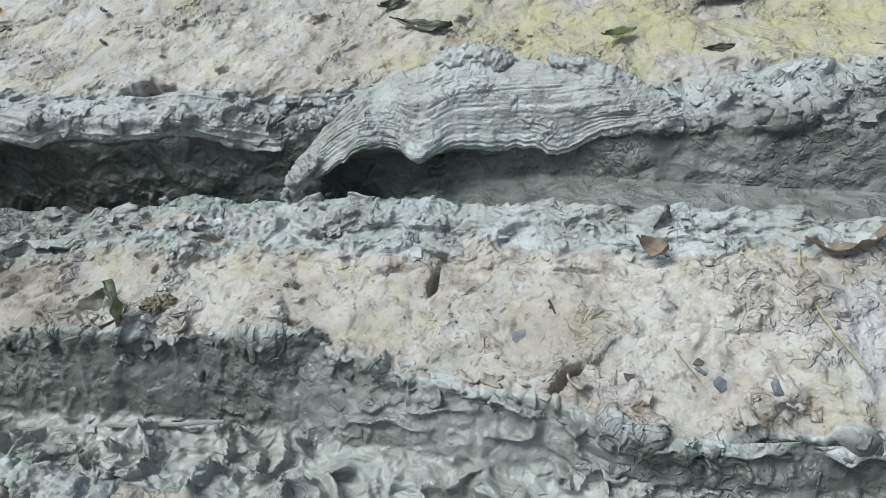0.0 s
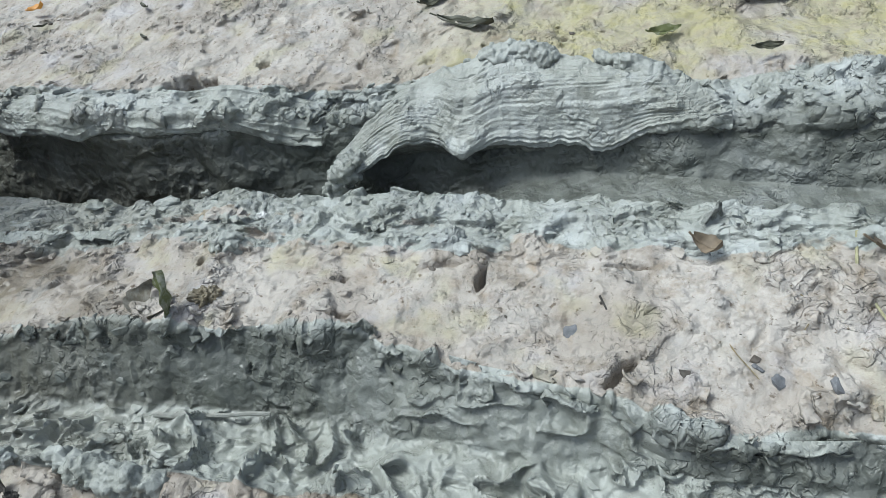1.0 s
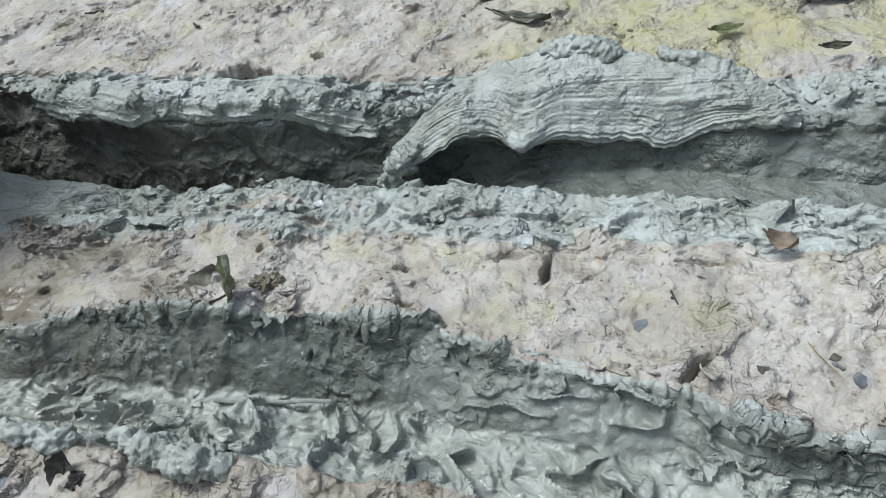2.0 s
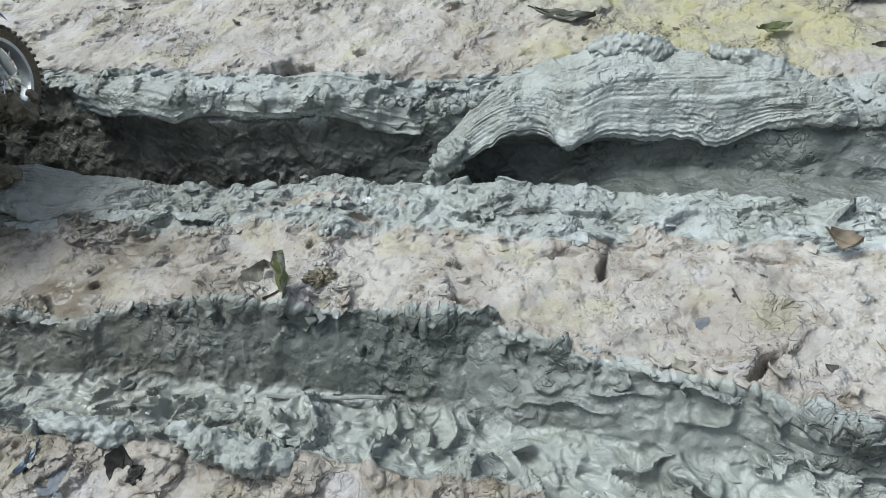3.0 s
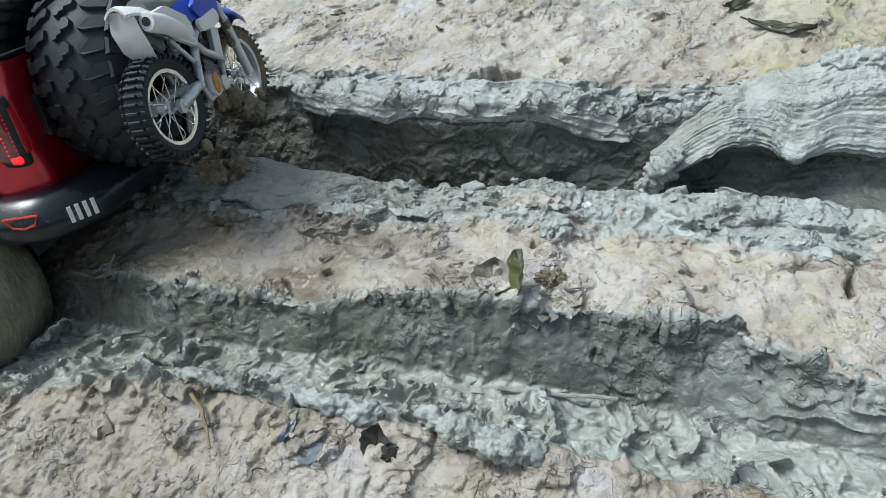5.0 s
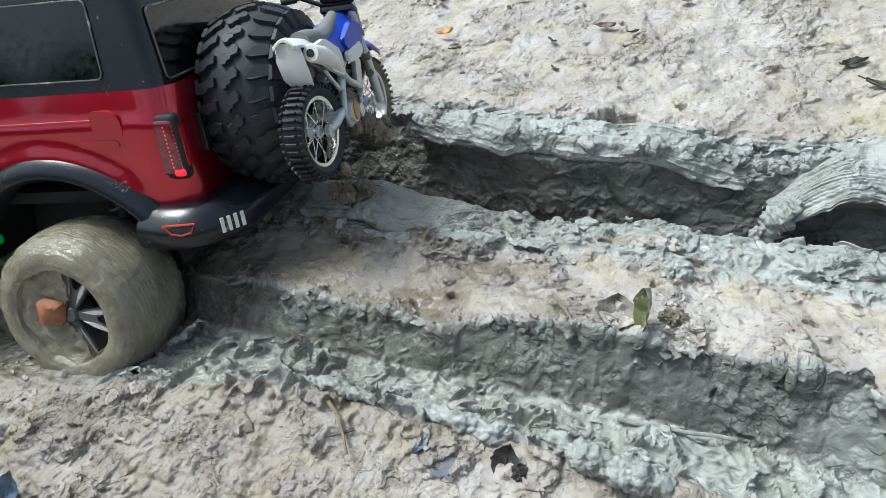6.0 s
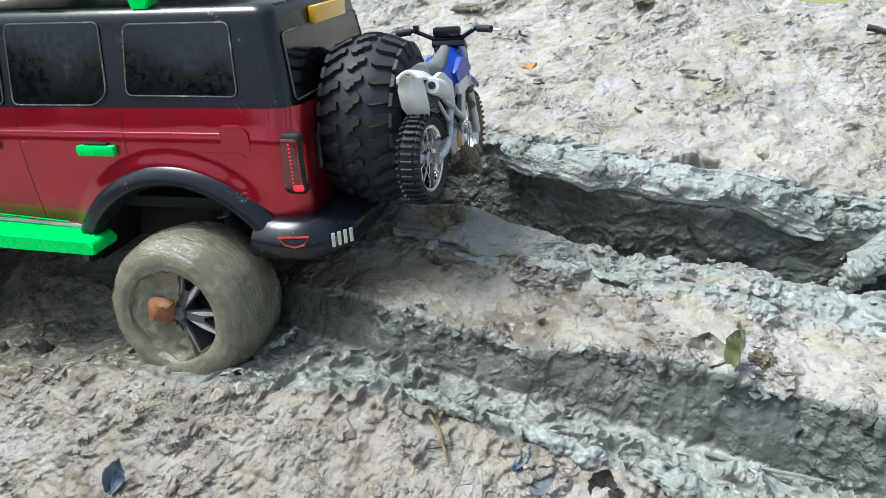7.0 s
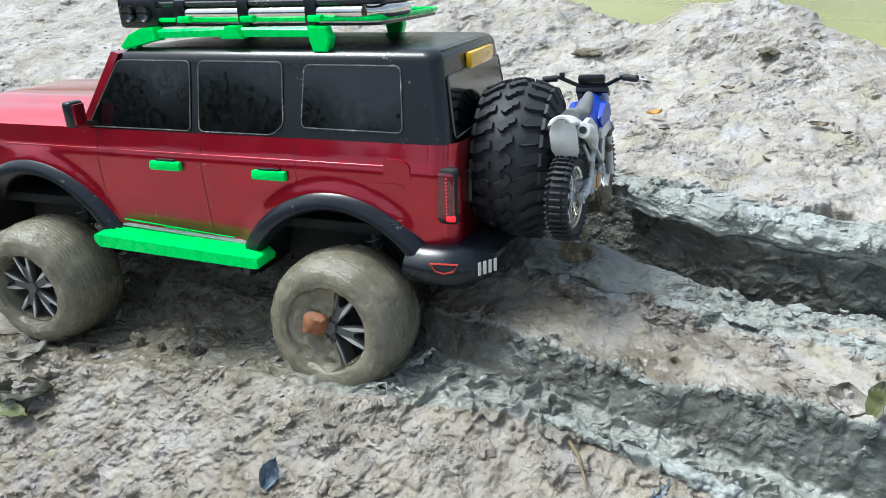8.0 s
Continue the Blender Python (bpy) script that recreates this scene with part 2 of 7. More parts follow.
def box(bm, size, at=(0, 0, 0), bevel=0.0, turn=None, seg=2):
    made = bmesh.ops.create_cube(bm, size=1.0)["verts"]
    bmesh.ops.scale(bm, vec=size, verts=made)
    if bevel:
        edges = list({e for v in made for e in v.link_edges})
        out = bmesh.ops.bevel(bm, geom=edges, offset=bevel, segments=seg, affect="EDGES", profile=0.6)
        made = list({v for f in out["faces"] for v in f.verts} | {v for v in made if v.is_valid})
    m = Matrix.Translation(at) @ (turn if turn else Matrix.Identity(4))
    bmesh.ops.transform(bm, matrix=m, verts=made)
    return made


def lathe(bm, profile, turns=48, axis="Y", closed=True):
    """Turns a profile of (radius, along) round an axis."""
    rings = []
    for k in range(turns):
        a = 2 * math.pi * k / turns
        ring = []
        for r, h in profile:
            c, s = r * math.cos(a), r * math.sin(a)
            ring.append(bm.verts.new({"Y": (c, h, s), "X": (h, c, s), "Z": (c, s, h)}[axis]))
        rings.append(ring)
    n = len(profile)
    for k in range(turns):
        a, b = rings[k], rings[(k + 1) % turns]
        for i in range(n if closed else n - 1):
            j = (i + 1) % n
            bm.faces.new((a[i], a[j], b[j], b[i]))
    return [v for ring in rings for v in ring]


def tube(bm, points, radius, sides=8, cap=True):
    """A round bar along points; radius may be a list."""
    pts = [Vector(p) for p in points]
    radii = radius if isinstance(radius, (list, tuple)) else [radius] * len(pts)
    rings = []
    up = Vector((0.13, 0.21, 0.97))
    for i, p in enumerate(pts):
        d = (pts[min(i + 1, len(pts) - 1)] - pts[max(i - 1, 0)]).normalized()
        s = d.cross(up)
        s = s.normalized() if s.length > 1e-4 else d.orthogonal().normalized()
        t = s.cross(d)
        rings.append([bm.verts.new(p + (s * math.cos(2 * math.pi * k / sides) + t * math.sin(2 * math.pi * k / sides)) * radii[i]) for k in range(sides)])
    for a, b in zip(rings, rings[1:]):
        for k in range(sides):
            bm.faces.new((a[k], a[(k + 1) % sides], b[(k + 1) % sides], b[k]))
    if cap:
        bm.faces.new(rings[0][::-1])
        bm.faces.new(rings[-1])


def prism(bm, outline, a, b, axis="Y", bevel=0.0):
    """An outline of (u, v), given depth from a to b along an axis: Y gives x, z; X gives y, z; Z gives x, y."""
    put = {"Y": lambda u, v, w: (u, w, v), "X": lambda u, v, w: (w, u, v), "Z": lambda u, v, w: (u, v, w)}[axis]
    lo = [bm.verts.new(put(u, v, a)) for u, v in outline]
    hi = [bm.verts.new(put(u, v, b)) for u, v in outline]
    n = len(outline)
    faces = [bm.faces.new(lo), bm.faces.new(hi[::-1])]
    for i in range(n):
        faces.append(bm.faces.new((lo[i], lo[(i + 1) % n], hi[(i + 1) % n], hi[i])))
    if bevel:
        edges = [e for f in faces[:2] for e in f.edges]
        bmesh.ops.bevel(bm, geom=edges, offset=bevel, segments=2, affect="EDGES")


def rounded(corners, radius, steps=4):
    """A closed outline with its corners rounded."""
    out, n = [], len(corners)
    for i in range(n):
        p, a, b = (Vector((*corners[k % n], 0)) for k in (i, i - 1, i + 1))
        da, db = (a - p).normalized(), (b - p).normalized()
        r = min(radius, (a - p).length * 0.45, (b - p).length * 0.45)
        for k in range(steps + 1):
            t = k / steps
            q = (p + da * r) * (1 - t) ** 2 + p * 2 * t * (1 - t) + (p + db * r) * t ** 2
            out.append((q.x, q.y))
    return out


def thing(name, m, label, category, group=""):
    ob = new(name)
    ob.empty_display_size = 0.02
    ob.matrix_world = m
    return tagged(ob, label, category, group)


def roughen(bm, amount, scale, seed=0.0):
    bm.normal_update()
    for v in bm.verts:
        p = v.co * scale + Vector((seed, seed * 1.7, 0))
        v.co += v.normal * amount * (noise.noise(p) + 0.5 * noise.noise(p * 2.3))




# ---- the ground: two wheel ruts in wet clay, on a bank that rises away ----
def grad_noise(x, y, seed=0):
    """Smooth gradient noise, about -1 to 1, on arrays."""
    rng = np.random.RandomState(seed + 7)
    perm = rng.permutation(4096).astype(np.int32)
    ang = (rng.rand(4096) * 2 * np.pi).astype(np.float32)
    gx, gy = np.cos(ang), np.sin(ang)
    xi, yi = np.floor(x).astype(np.int32), np.floor(y).astype(np.int32)
    xf, yf = (x - xi).astype(np.float32), (y - yi).astype(np.float32)
    u, v = xf * xf * xf * (xf * (xf * 6 - 15) + 10), yf * yf * yf * (yf * (yf * 6 - 15) + 10)

    def corner(dx, dy):
        h = perm[(perm[(xi + dx) & 4095] + yi + dy) & 4095]
        return gx[h] * (xf - dx) + gy[h] * (yf - dy)
    a = corner(0, 0) * (1 - u) + corner(1, 0) * u
    b = corner(0, 1) * (1 - u) + corner(1, 1) * u
    return (a * (1 - v) + b * v) * 1.5


def fbm(x, y, scale, octaves=4, seed=0, gain=0.5):
    out, amp = 0, 1.0
    for k in range(octaves):
        out = out + amp * grad_noise(x * scale, y * scale, seed + 31 * k)
        scale, amp = scale * 2.03, amp * gain
    return out


def ridged(x, y, scale, octaves=3, seed=0, gain=0.5):
    out, amp = 0, 1.0
    for k in range(octaves):
        out = out + amp * (1 - 2 * np.abs(grad_noise(x * scale, y * scale, seed + 17 * k)))
        scale, amp = scale * 2.1, amp * gain
    return out


def flakes(x, y, scale, seed=0):
    """Tilted scales of mud: each cell is a little ramp with a steep edge."""
    rng = np.random.RandomState(seed)
    jx, jy, ta, tb = rng.rand(4, 4096)
    xs, ys = x * scale, y * scale
    xi, yi = np.floor(xs).astype(np.int64), np.floor(ys).astype(np.int64)
    best = np.full(x.shape, 9.0)
    value = np.zeros(x.shape)
    for dx in (-1, 0, 1):
        for dy in (-1, 0, 1):
            h = ((xi + dx) * 73 + (yi + dy) * 179) & 4095
            px, py = xi + dx + jx[h], yi + dy + jy[h]
            d = (xs - px) ** 2 + (ys - py) ** 2
            a = ta[h] * 6.283
            ramp = ((xs - px) * np.cos(a) + (ys - py) * np.sin(a)) * 0.9 + tb[h] * 0.6
            near = d < best
            value = np.where(near, ramp, value)
            best = np.where(near, d, best)
    return value


def smooth_step(a, b, x):
    t = np.clip((x - a) / (b - a), 0, 1)
    return t * t * (3 - 2 * t)


def softened(values, width):
    k = np.exp(-0.5 * (np.arange(-3 * width, 3 * width + 1) / width) ** 2)
    k /= k.sum()
    return np.convolve(np.pad(values, 3 * width, mode="edge"), k, mode="valid")


xs_fine = np.concatenate([np.arange(-1.36, -1.0, 0.004), np.arange(-1.0, -0.62, 0.0021), np.arange(-0.62, 0.30, 0.00118)])
xs_left = -1.36 - np.cumsum(0.008 * 1.11 ** np.maximum(0, np.arange(110) - 60))
xs_right = 0.30 + np.cumsum(0.0016 * 1.14 ** np.arange(62))
gx_line = np.concatenate([xs_left[::-1], xs_fine, xs_right])
plan_x = np.arange(-1.7, 0.7, 0.0017)


def along(*pairs, width=10):
    """A line of the plan: its value along x, softly joined."""
    px, pv = zip(*pairs)
    return np.interp(gx_line, plan_x, softened(np.interp(plan_x, px, pv), width))


# lines of the plan, y and z along x
NEAR_Y = along((-1.1, 0.14), (-0.95, 0.165), (-0.80, 0.195), (-0.70, 0.215), (-0.60, 0.225), (-0.50, 0.243), (-0.40, 0.258), (-0.28, 0.257), (-0.15, 0.252), (0.0, 0.235), (0.12, 0.21))
NEAR_Z = along((-1.1, -0.125), (-0.92, -0.112), (-0.80, -0.095), (-0.70, -0.068), (-0.60, -0.055), (-0.46, -0.034), (-0.28, -0.038), (-0.15, -0.028), (0.0, -0.022), (0.2, -0.01))
FOOT_Y = along((-1.1, 0.23), (-0.95, 0.26), (-0.80, 0.295), (-0.68, 0.325), (-0.55, 0.320), (-0.42, 0.308), (-0.33, 0.322), (-0.13, 0.318), (-0.07, 0.305), (0.0, 0.284), (0.09, 0.266), (0.18, 0.252))
FOOT_Z = along((-1.1, -0.135), (-0.92, -0.118), (-0.80, -0.104), (-0.68, -0.080), (-0.55, -0.056), (-0.42, -0.045), (-0.33, -0.052), (-0.13, -0.052), (-0.07, -0.043), (0.0, -0.027), (0.09, -0.010), (0.2, -0.004))
RIM_Y = along((-1.1, 0.25), (-0.95, 0.28), (-0.80, 0.325), (-0.66, 0.352), (-0.56, 0.346), (-0.49, 0.340), (-0.41, 0.338), (-0.35, 0.336), (-0.30, 0.352), (-0.20, 0.349), (-0.12, 0.350), (-0.07, 0.343), (-0.03, 0.326), (0.0, 0.309), (0.07, 0.294), (0.125, 0.268), (0.18, 0.268), (0.3, 0.268))
RIM_Z = along((-1.1, -0.125), (-0.92, -0.110), (-0.80, -0.092), (-0.68, -0.052), (-0.56, -0.022), (-0.49, -0.010), (-0.41, -0.016), (-0.35, -0.020), (-0.30, -0.006), (-0.20, -0.002), (-0.12, 0.004), (-0.07, 0.007), (-0.03, 0.007), (0.0, 0.013), (0.07, 0.016), (0.125, 0.014), (0.18, 0.020), (0.3, 0.026))
MID_Y = along((-1.1, 0.31), (-0.8, 0.37), (-0.6, 0.385), (-0.3, 0.395), (-0.1, 0.385), (0.05, 0.365), (0.2, 0.345))
MID_Z = along((-1.1, -0.12), (-0.8, -0.085), (-0.66, -0.045), (-0.55, -0.018), (-0.45, -0.009), (-0.3, -0.006), (-0.2, 0.004), (-0.05, 0.014), (0.05, 0.024), (0.15, 0.046), (0.22, 0.057), (0.35, 0.066))
LIP_Y = along((-1.1, 0.40), (-0.9, 0.44), (-0.7, 0.475), (-0.55, 0.478), (-0.46, 0.475), (-0.38, 0.486), (-0.31, 0.496), (-0.21, 0.497), (-0.1, 0.478), (0.0, 0.458), (0.05, 0.455), (0.15, 0.421), (0.22, 0.400), (0.35, 0.375))
LIP_Z = along((-1.1, -0.10), (-0.8, -0.055), (-0.66, -0.02), (-0.55, 0.004), (-0.47, 0.014), (-0.40, 0.002), (-0.31, -0.010), (-0.21, 0.006), (-0.1, 0.018), (0.0, 0.032), (0.05, 0.030), (0.15, 0.054), (0.22, 0.061), (0.35, 0.072))
DEEP_Z = along((-1.1, -0.14), (-0.8, -0.10), (-0.55, -0.060), (-0.35, -0.055), (-0.2, -0.042), (-0.08, -0.02), (0.02, 0.012), (0.12, 0.036), (0.22, 0.046), (0.35, 0.055))
WALL_Y = along((-1.1, 0.50), (-0.9, 0.545), (-0.7, 0.572), (-0.55, 0.566), (-0.45, 0.552), (-0.36, 0.538), (-0.25, 0.533), (-0.15, 0.528), (-0.10, 0.526), (-0.05, 0.519), (0.03, 0.508), (0.09, 0.496), (0.14, 0.474), (0.21, 0.454), (0.35, 0.425))
EDGE_Y = along((-1.1, 0.53), (-0.9, 0.57), (-0.7, 0.592), (-0.55, 0.586), (-0.45, 0.566), (-0.38, 0.546), (-0.29, 0.541), (-0.20, 0.545), (-0.13, 0.552), (-0.06, 0.552), (0.0, 0.540), (0.06, 0.524), (0.11, 0.505), (0.15, 0.486), (0.24, 0.468), (0.35, 0.445))
EDGE_Z = along((-1.1, -0.02), (-0.8, 0.02), (-0.6, 0.045), (-0.45, 0.054), (-0.38, 0.056), (-0.29, 0.053), (-0.20, 0.057), (-0.13, 0.050), (-0.06, 0.066), (0.0, 0.076), (0.06, 0.078), (0.15, 0.080), (0.24, 0.092), (0.35, 0.104))
FAR_Z = along((-1.1, 0.01), (-0.8, 0.03), (-0.6, 0.055), (-0.45, 0.067), (-0.25, 0.078), (-0.1, 0.072), (0.0, 0.086), (0.15, 0.10), (0.35, 0.12))
BACK_Z = along((-1.4, 0.05), (-0.9, 0.07), (-0.6, 0.09), (-0.42, 0.122), (-0.3, 0.135), (-0.13, 0.15), (0.1, 0.165), (0.4, 0.18))
CREST_Y = along((-1.4, 1.15), (-0.8, 1.05), (-0.66, 1.02), (-0.50, 0.98), (-0.36, 1.0), (-0.2, 0.96), (0.1, 1.0), (0.5, 1.0))
CREST_Z = along((-1.4, 0.15), (-0.9, 0.158), (-0.71, 0.160), (-0.66, 0.140), (-0.59, 0.126), (-0.54, 0.145), (-0.50, 0.176), (-0.42, 0.190), (-0.345, 0.190), (-0.315, 0.160), (-0.27, 0.150), (-0.22, 0.140), (0.1, 0.16), (0.5, 0.18), width=7)

wob = lambda s, seed, octs=3: fbm(gx_line, gx_line * 0 + 3.7, s, octs, seed)
zero = np.zeros_like(gx_line)
KNOTS = [  # y, z, rows up to the next knot
    (zero - 45, zero - 0.35, 5), (zero - 3, zero - 0.35, 10), (zero - 0.5, zero - 0.33, 25),
    (zero + 0.05, NEAR_Z - 0.095 - 0.02 * smooth_step(-0.3, -0.7, gx_line), 140),
    (NEAR_Y + 0.005 * wob(14, 1), NEAR_Z + 0.003 * wob(22, 2), 36),
    ((NEAR_Y * 0.5 + FOOT_Y * 0.5), (NEAR_Z * 0.4 + FOOT_Z * 0.6) - 0.004, 30),
    (FOOT_Y + 0.003 * wob(18, 3), FOOT_Z, 48),
    (RIM_Y + 0.0035 * wob(28, 4), RIM_Z + 0.003 * wob(35, 5), 48),
    (MID_Y, MID_Z, 84),
    (LIP_Y + 0.003 * wob(25, 6), LIP_Z + 0.0035 * wob(40, 7), 30),
    (np.minimum(LIP_Y + 0.012, WALL_Y - 0.008), DEEP_Z + 0.004, 20),
    (WALL_Y, DEEP_Z, 44),
    (WALL_Y * 0.65 + EDGE_Y * 0.35 + 0.003, DEEP_Z * 0.35 + EDGE_Z * 0.65, 32),
    (EDGE_Y + 0.003 * wob(30, 8), EDGE_Z + 0.0035 * wob(34, 9), 56),
    (zero + 0.605, FAR_Z, 145),
    (zero + 0.83, BACK_Z, 80),
    (CREST_Y, CREST_Z, 60),
    (CREST_Y + 0.14, zero + 0.085, 20), (zero + 1.6, zero + 0.05, 6), (zero + 6, zero + 0.05, 4), (zero + 9, zero + 0.6, 4), (zero + 60, zero + 2.0, 0)]

row_knot = np.concatenate([k + np.arange(n) / n for k, (_, _, n) in enumerate(KNOTS) if n] + [[len(KNOTS) - 1.0]])
KY, KZ = np.array([k[0] for k in KNOTS]), np.array([k[1] for k in KNOTS])
i0 = np.minimum(row_knot.astype(int), len(KNOTS) - 2)
fr = (row_knot - i0)[:, None]
GY, GZ = KY[i0] * (1 - fr) + KY[i0 + 1] * fr, KZ[i0] * (1 - fr) + KZ[i0 + 1] * fr
near_rows = (row_knot > 3) & (row_knot < 17)
for _ in range(8):                      # round the corners of the section
    for g in (GY, GZ):
        g[1:-1] = np.where(near_rows[1:-1, None], (g[:-2] + 2 * g[1:-1] + g[2:]) / 4, g[1:-1])
# length across the section, so that relief does not stretch on walls
DS = np.sqrt(np.diff(GY, axis=0) ** 2 + np.diff(GZ, axis=0) ** 2)
ARC = np.concatenate([np.zeros((1, GY.shape[1])), np.cumsum(DS, 0)], 0)
ARC = ARC - ARC[np.searchsorted(row_knot, 8)][None, :]
for _ in range(2):                      # even along x
    run = np.cumsum(np.pad(ARC, ((0, 0), (21, 20)), mode="edge"), 1)
    ARC = (run[:, 41:] - run[:, :-41]) / 41
ARC = ARC.astype(np.float32)
# torn lips: the rims lean out over their walls and stand up in ragged points
def rag(scale, seed):
    return np.clip(0.45 + 0.8 * fbm(gx_line, gx_line * 0 + 1.3, scale, 4, seed, 0.6), 0, 1.5)[None, :]


for knot, wide, out, up in ((6.93, 0.11, 0.0070, 0.0075), (9.02, 0.10, 0.0020, 0.0020), (12.93, 0.12, 0.0060, 0.0050)):
    bell = np.exp(-((row_knot - knot) / wide) ** 2)[:, None]
    GY -= bell * out * rag(17, int(knot)) * (smooth_step(-0.85, -0.6, gx_line) * (1 - (0.7 if knot < 8 else 0) * smooth_step(-0.24, -0.34, gx_line)))[None, :]
    GZ += bell * up * np.maximum(0, rag(33, int(knot) + 40) - 0.35) * (smooth_step(-0.85, -0.6, gx_line) * (1 - (0.8 if knot < 8 else 0) * smooth_step(-0.24, -0.34, gx_line)))[None, :]
GY, GZ = GY.astype(np.float32), GZ.astype(np.float32)
GX = np.repeat(gx_line[None, :], len(row_knot), 0).astype(np.float32)
KN = np.repeat(row_knot[:, None], len(gx_line), 1).astype(np.float32)
def band(a, b, soft=0.3):
    """1 between two knots of the section."""
    return smooth_step(a - soft, a + soft, KN) * (1 - smooth_step(b - soft, b + soft, KN))


fade = band(2.6, 17.2, 0.4) * smooth_step(-2.1, -1.9, GX) * (1 - smooth_step(0.5, 0.8, GX))
jx, jy = GX + 0.004 * fbm(GX, ARC, 60, 2, 91), ARC + 0.004 * fbm(GX, ARC, 60, 2, 92)

rut_floor, near_wall, ridge = band(4, 6, 0.25), band(6, 7, 0.25), band(7, 8.4, 0.3)
lip, deep, far_wall, far_edge, far_land, near_land = band(8.3, 9.6), band(9.5, 11, 0.3), band(11, 12.6, 0.3), band(12.5, 13.5), band(13.2, 17, 0.3), band(2, 4, 0.2)

lump = smooth_step(-0.02, 0.50, fbm(GX, ARC, 13, 4, 14, 0.6))         # where it is crumbly, and smooth between
lump *= 1 - 0.75 * np.exp(-(((GX - 0.05) / 0.07) ** 2 + ((GY - 0.35) / 0.045) ** 2))
wx, wy = jx + 0.010 * fbm(GX, ARC, 24, 3, 93), jy + 0.010 * fbm(GX, ARC, 24, 3, 94)


def torn(x, y, scale, seed, levels, edge=0.05, octaves=4):
    """Layers of peeled mud: flat steps with ragged, steep edges."""
    f = fbm(x, y, scale, octaves, seed, 0.55)
    return sum(smooth_step(t - edge, t + edge, f) for t in levels) / len(levels)


def whipped(x, y, scale, seed, sharp=4):
    """Thin standing crests with smooth hollows between them."""
    return (1 - np.minimum(1, np.abs(grad_noise(x * scale, y * scale, seed)) * 1.5)) ** sharp


ux, uy = jx + 0.012 * fbm(GX, ARC, 34, 2, 95), jy + 0.012 * fbm(GX, ARC, 34, 2, 96)
calm = 1 - 0.75 * smooth_step(-0.50, -0.66, GX)          # smooth wet mud under the car
gentle = fbm(jx, jy, 46, 2, 12)
relief = 0.0048 * fbm(GX, ARC, 12, 3, 11) + 0.0010 * gentle
cusp = 1.15 * whipped(ux, uy, 32, 97, 6) * smooth_step(-0.45, 0.25, fbm(GX, ARC, 21, 2, 58)) + 0.50 * whipped(ux, uy, 58, 98, 3) * (0.35 + 0.65 * lump)
rags = torn(wx, wy, 30, 21, (-0.30, 0.0, 0.30, 0.55), 0.06, 2)
rim_rags = torn(wx * 0.55, wy * 1.25, 34, 26, (-0.5, -0.25, 0.0, 0.25, 0.5), 0.05)
crust = torn(wx, wy, 17, 33, (0.02, 0.30, 0.55), 0.04, 3)
clots = np.maximum(0, fbm(wx, wy, 60, 3, 27)) * lump
lifted = rut_floor * calm * (0.0125 * cusp + 0.0065 * rags - 0.006)
lifted += near_wall * calm * (0.0010 * cusp * lump ** 2 + 0.0022 * torn(wx * 1.3, wy * 0.6, 24, 23, (0.30, 0.55), 0.05) + 0.0030 * clots * lump + 0.0058 * cusp * smooth_step(-0.12, -0.02, GX) * (1 - 0.8 * smooth_step(0.08, 0.14, GX)))
lifted += band(6.8, 7.16, 0.08) * calm * (1 - 0.7 * smooth_step(-0.24, -0.34, GX)) * (0.0060 * torn(wx, wy, 19, 41, (-0.1, 0.2, 0.45), 0.07) + 0.0018 * cusp * lump - 0.002)
lifted += lip * (1 - 0.45 * band(8.8, 9.35, 0.15)) * (0.0110 * rim_rags + 0.0065 * clots + 0.0035 * cusp - 0.005)
lifted += far_edge * (0.0120 * rim_rags + 0.0050 * clots + 0.0030 * cusp - 0.006)
lifted += far_wall * (1 - 0.8 * smooth_step(0.05, 0.14, GX)) * (0.0034 * torn(wx * 0.6, wy, 26, 30, (0.0, 0.3, 0.5), 0.06) + 0.0050 * clots + 0.0016 * cusp * lump)
lifted += far_land * (0.006 * ridged(wx, wy, 8, 3, 32) * smooth_step(0.66, 0.95, GY) + 0.0040 * crust * (0.3 + 0.7 * lump) + 0.0016 * cusp * lump + 0.0040 * clots)
fore = smooth_step(-0.34, -0.48, GX)
lifted += near_land * ((0.0060 * crust + 0.0050 * rags * (0.3 + 0.7 * lump)) * (1 - 0.6 * fore) + 0.0050 * clots + 0.0030 * cusp * lump * (1 - fore) + fore * (0.0030 * np.abs(fbm(jx, jy, 75, 3, 44)) + 0.0016 * torn(wx, wy, 60, 45, (0.1, 0.4), 0.08)))
lifted += ridge * (0.0046 * crust * (0.35 + 0.65 * lump) + 0.0048 * rags * lump + 0.0040 * clots + 0.0020 * cusp * lump)
lifted *= 1 - 0.75 * smooth_step(-0.43, -0.50, GX) * band(8.4, 13.2, 0.2)
relief += lifted + 0.0013 * fbm(jx, jy, 90, 2, 13) * (0.15 + 0.85 * lump)

# worm holes, pits and dents
rng = np.random.RandomState(5)


def pit(px, py, radius, depth, knots=(0, 99)):
    global relief
    c0, c1 = np.searchsorted(gx_line, (px - 4 * radius, px + 4 * radius))
    sub = (slice(None), slice(c0, c1))
    wobble = 1 + 0.5 * grad_noise(GX[sub] * 1.3 / radius, GY[sub] * 1.3 / radius, 3)
    d2 = ((GX[sub] - px) ** 2 + (GY[sub] - py) ** 2) / (radius * wobble) ** 2
    hit = (KN[sub] >= knots[0]) & (KN[sub] <= knots[1])
    relief[sub] -= np.where(hit, depth * np.exp(-d2 ** 2), 0)


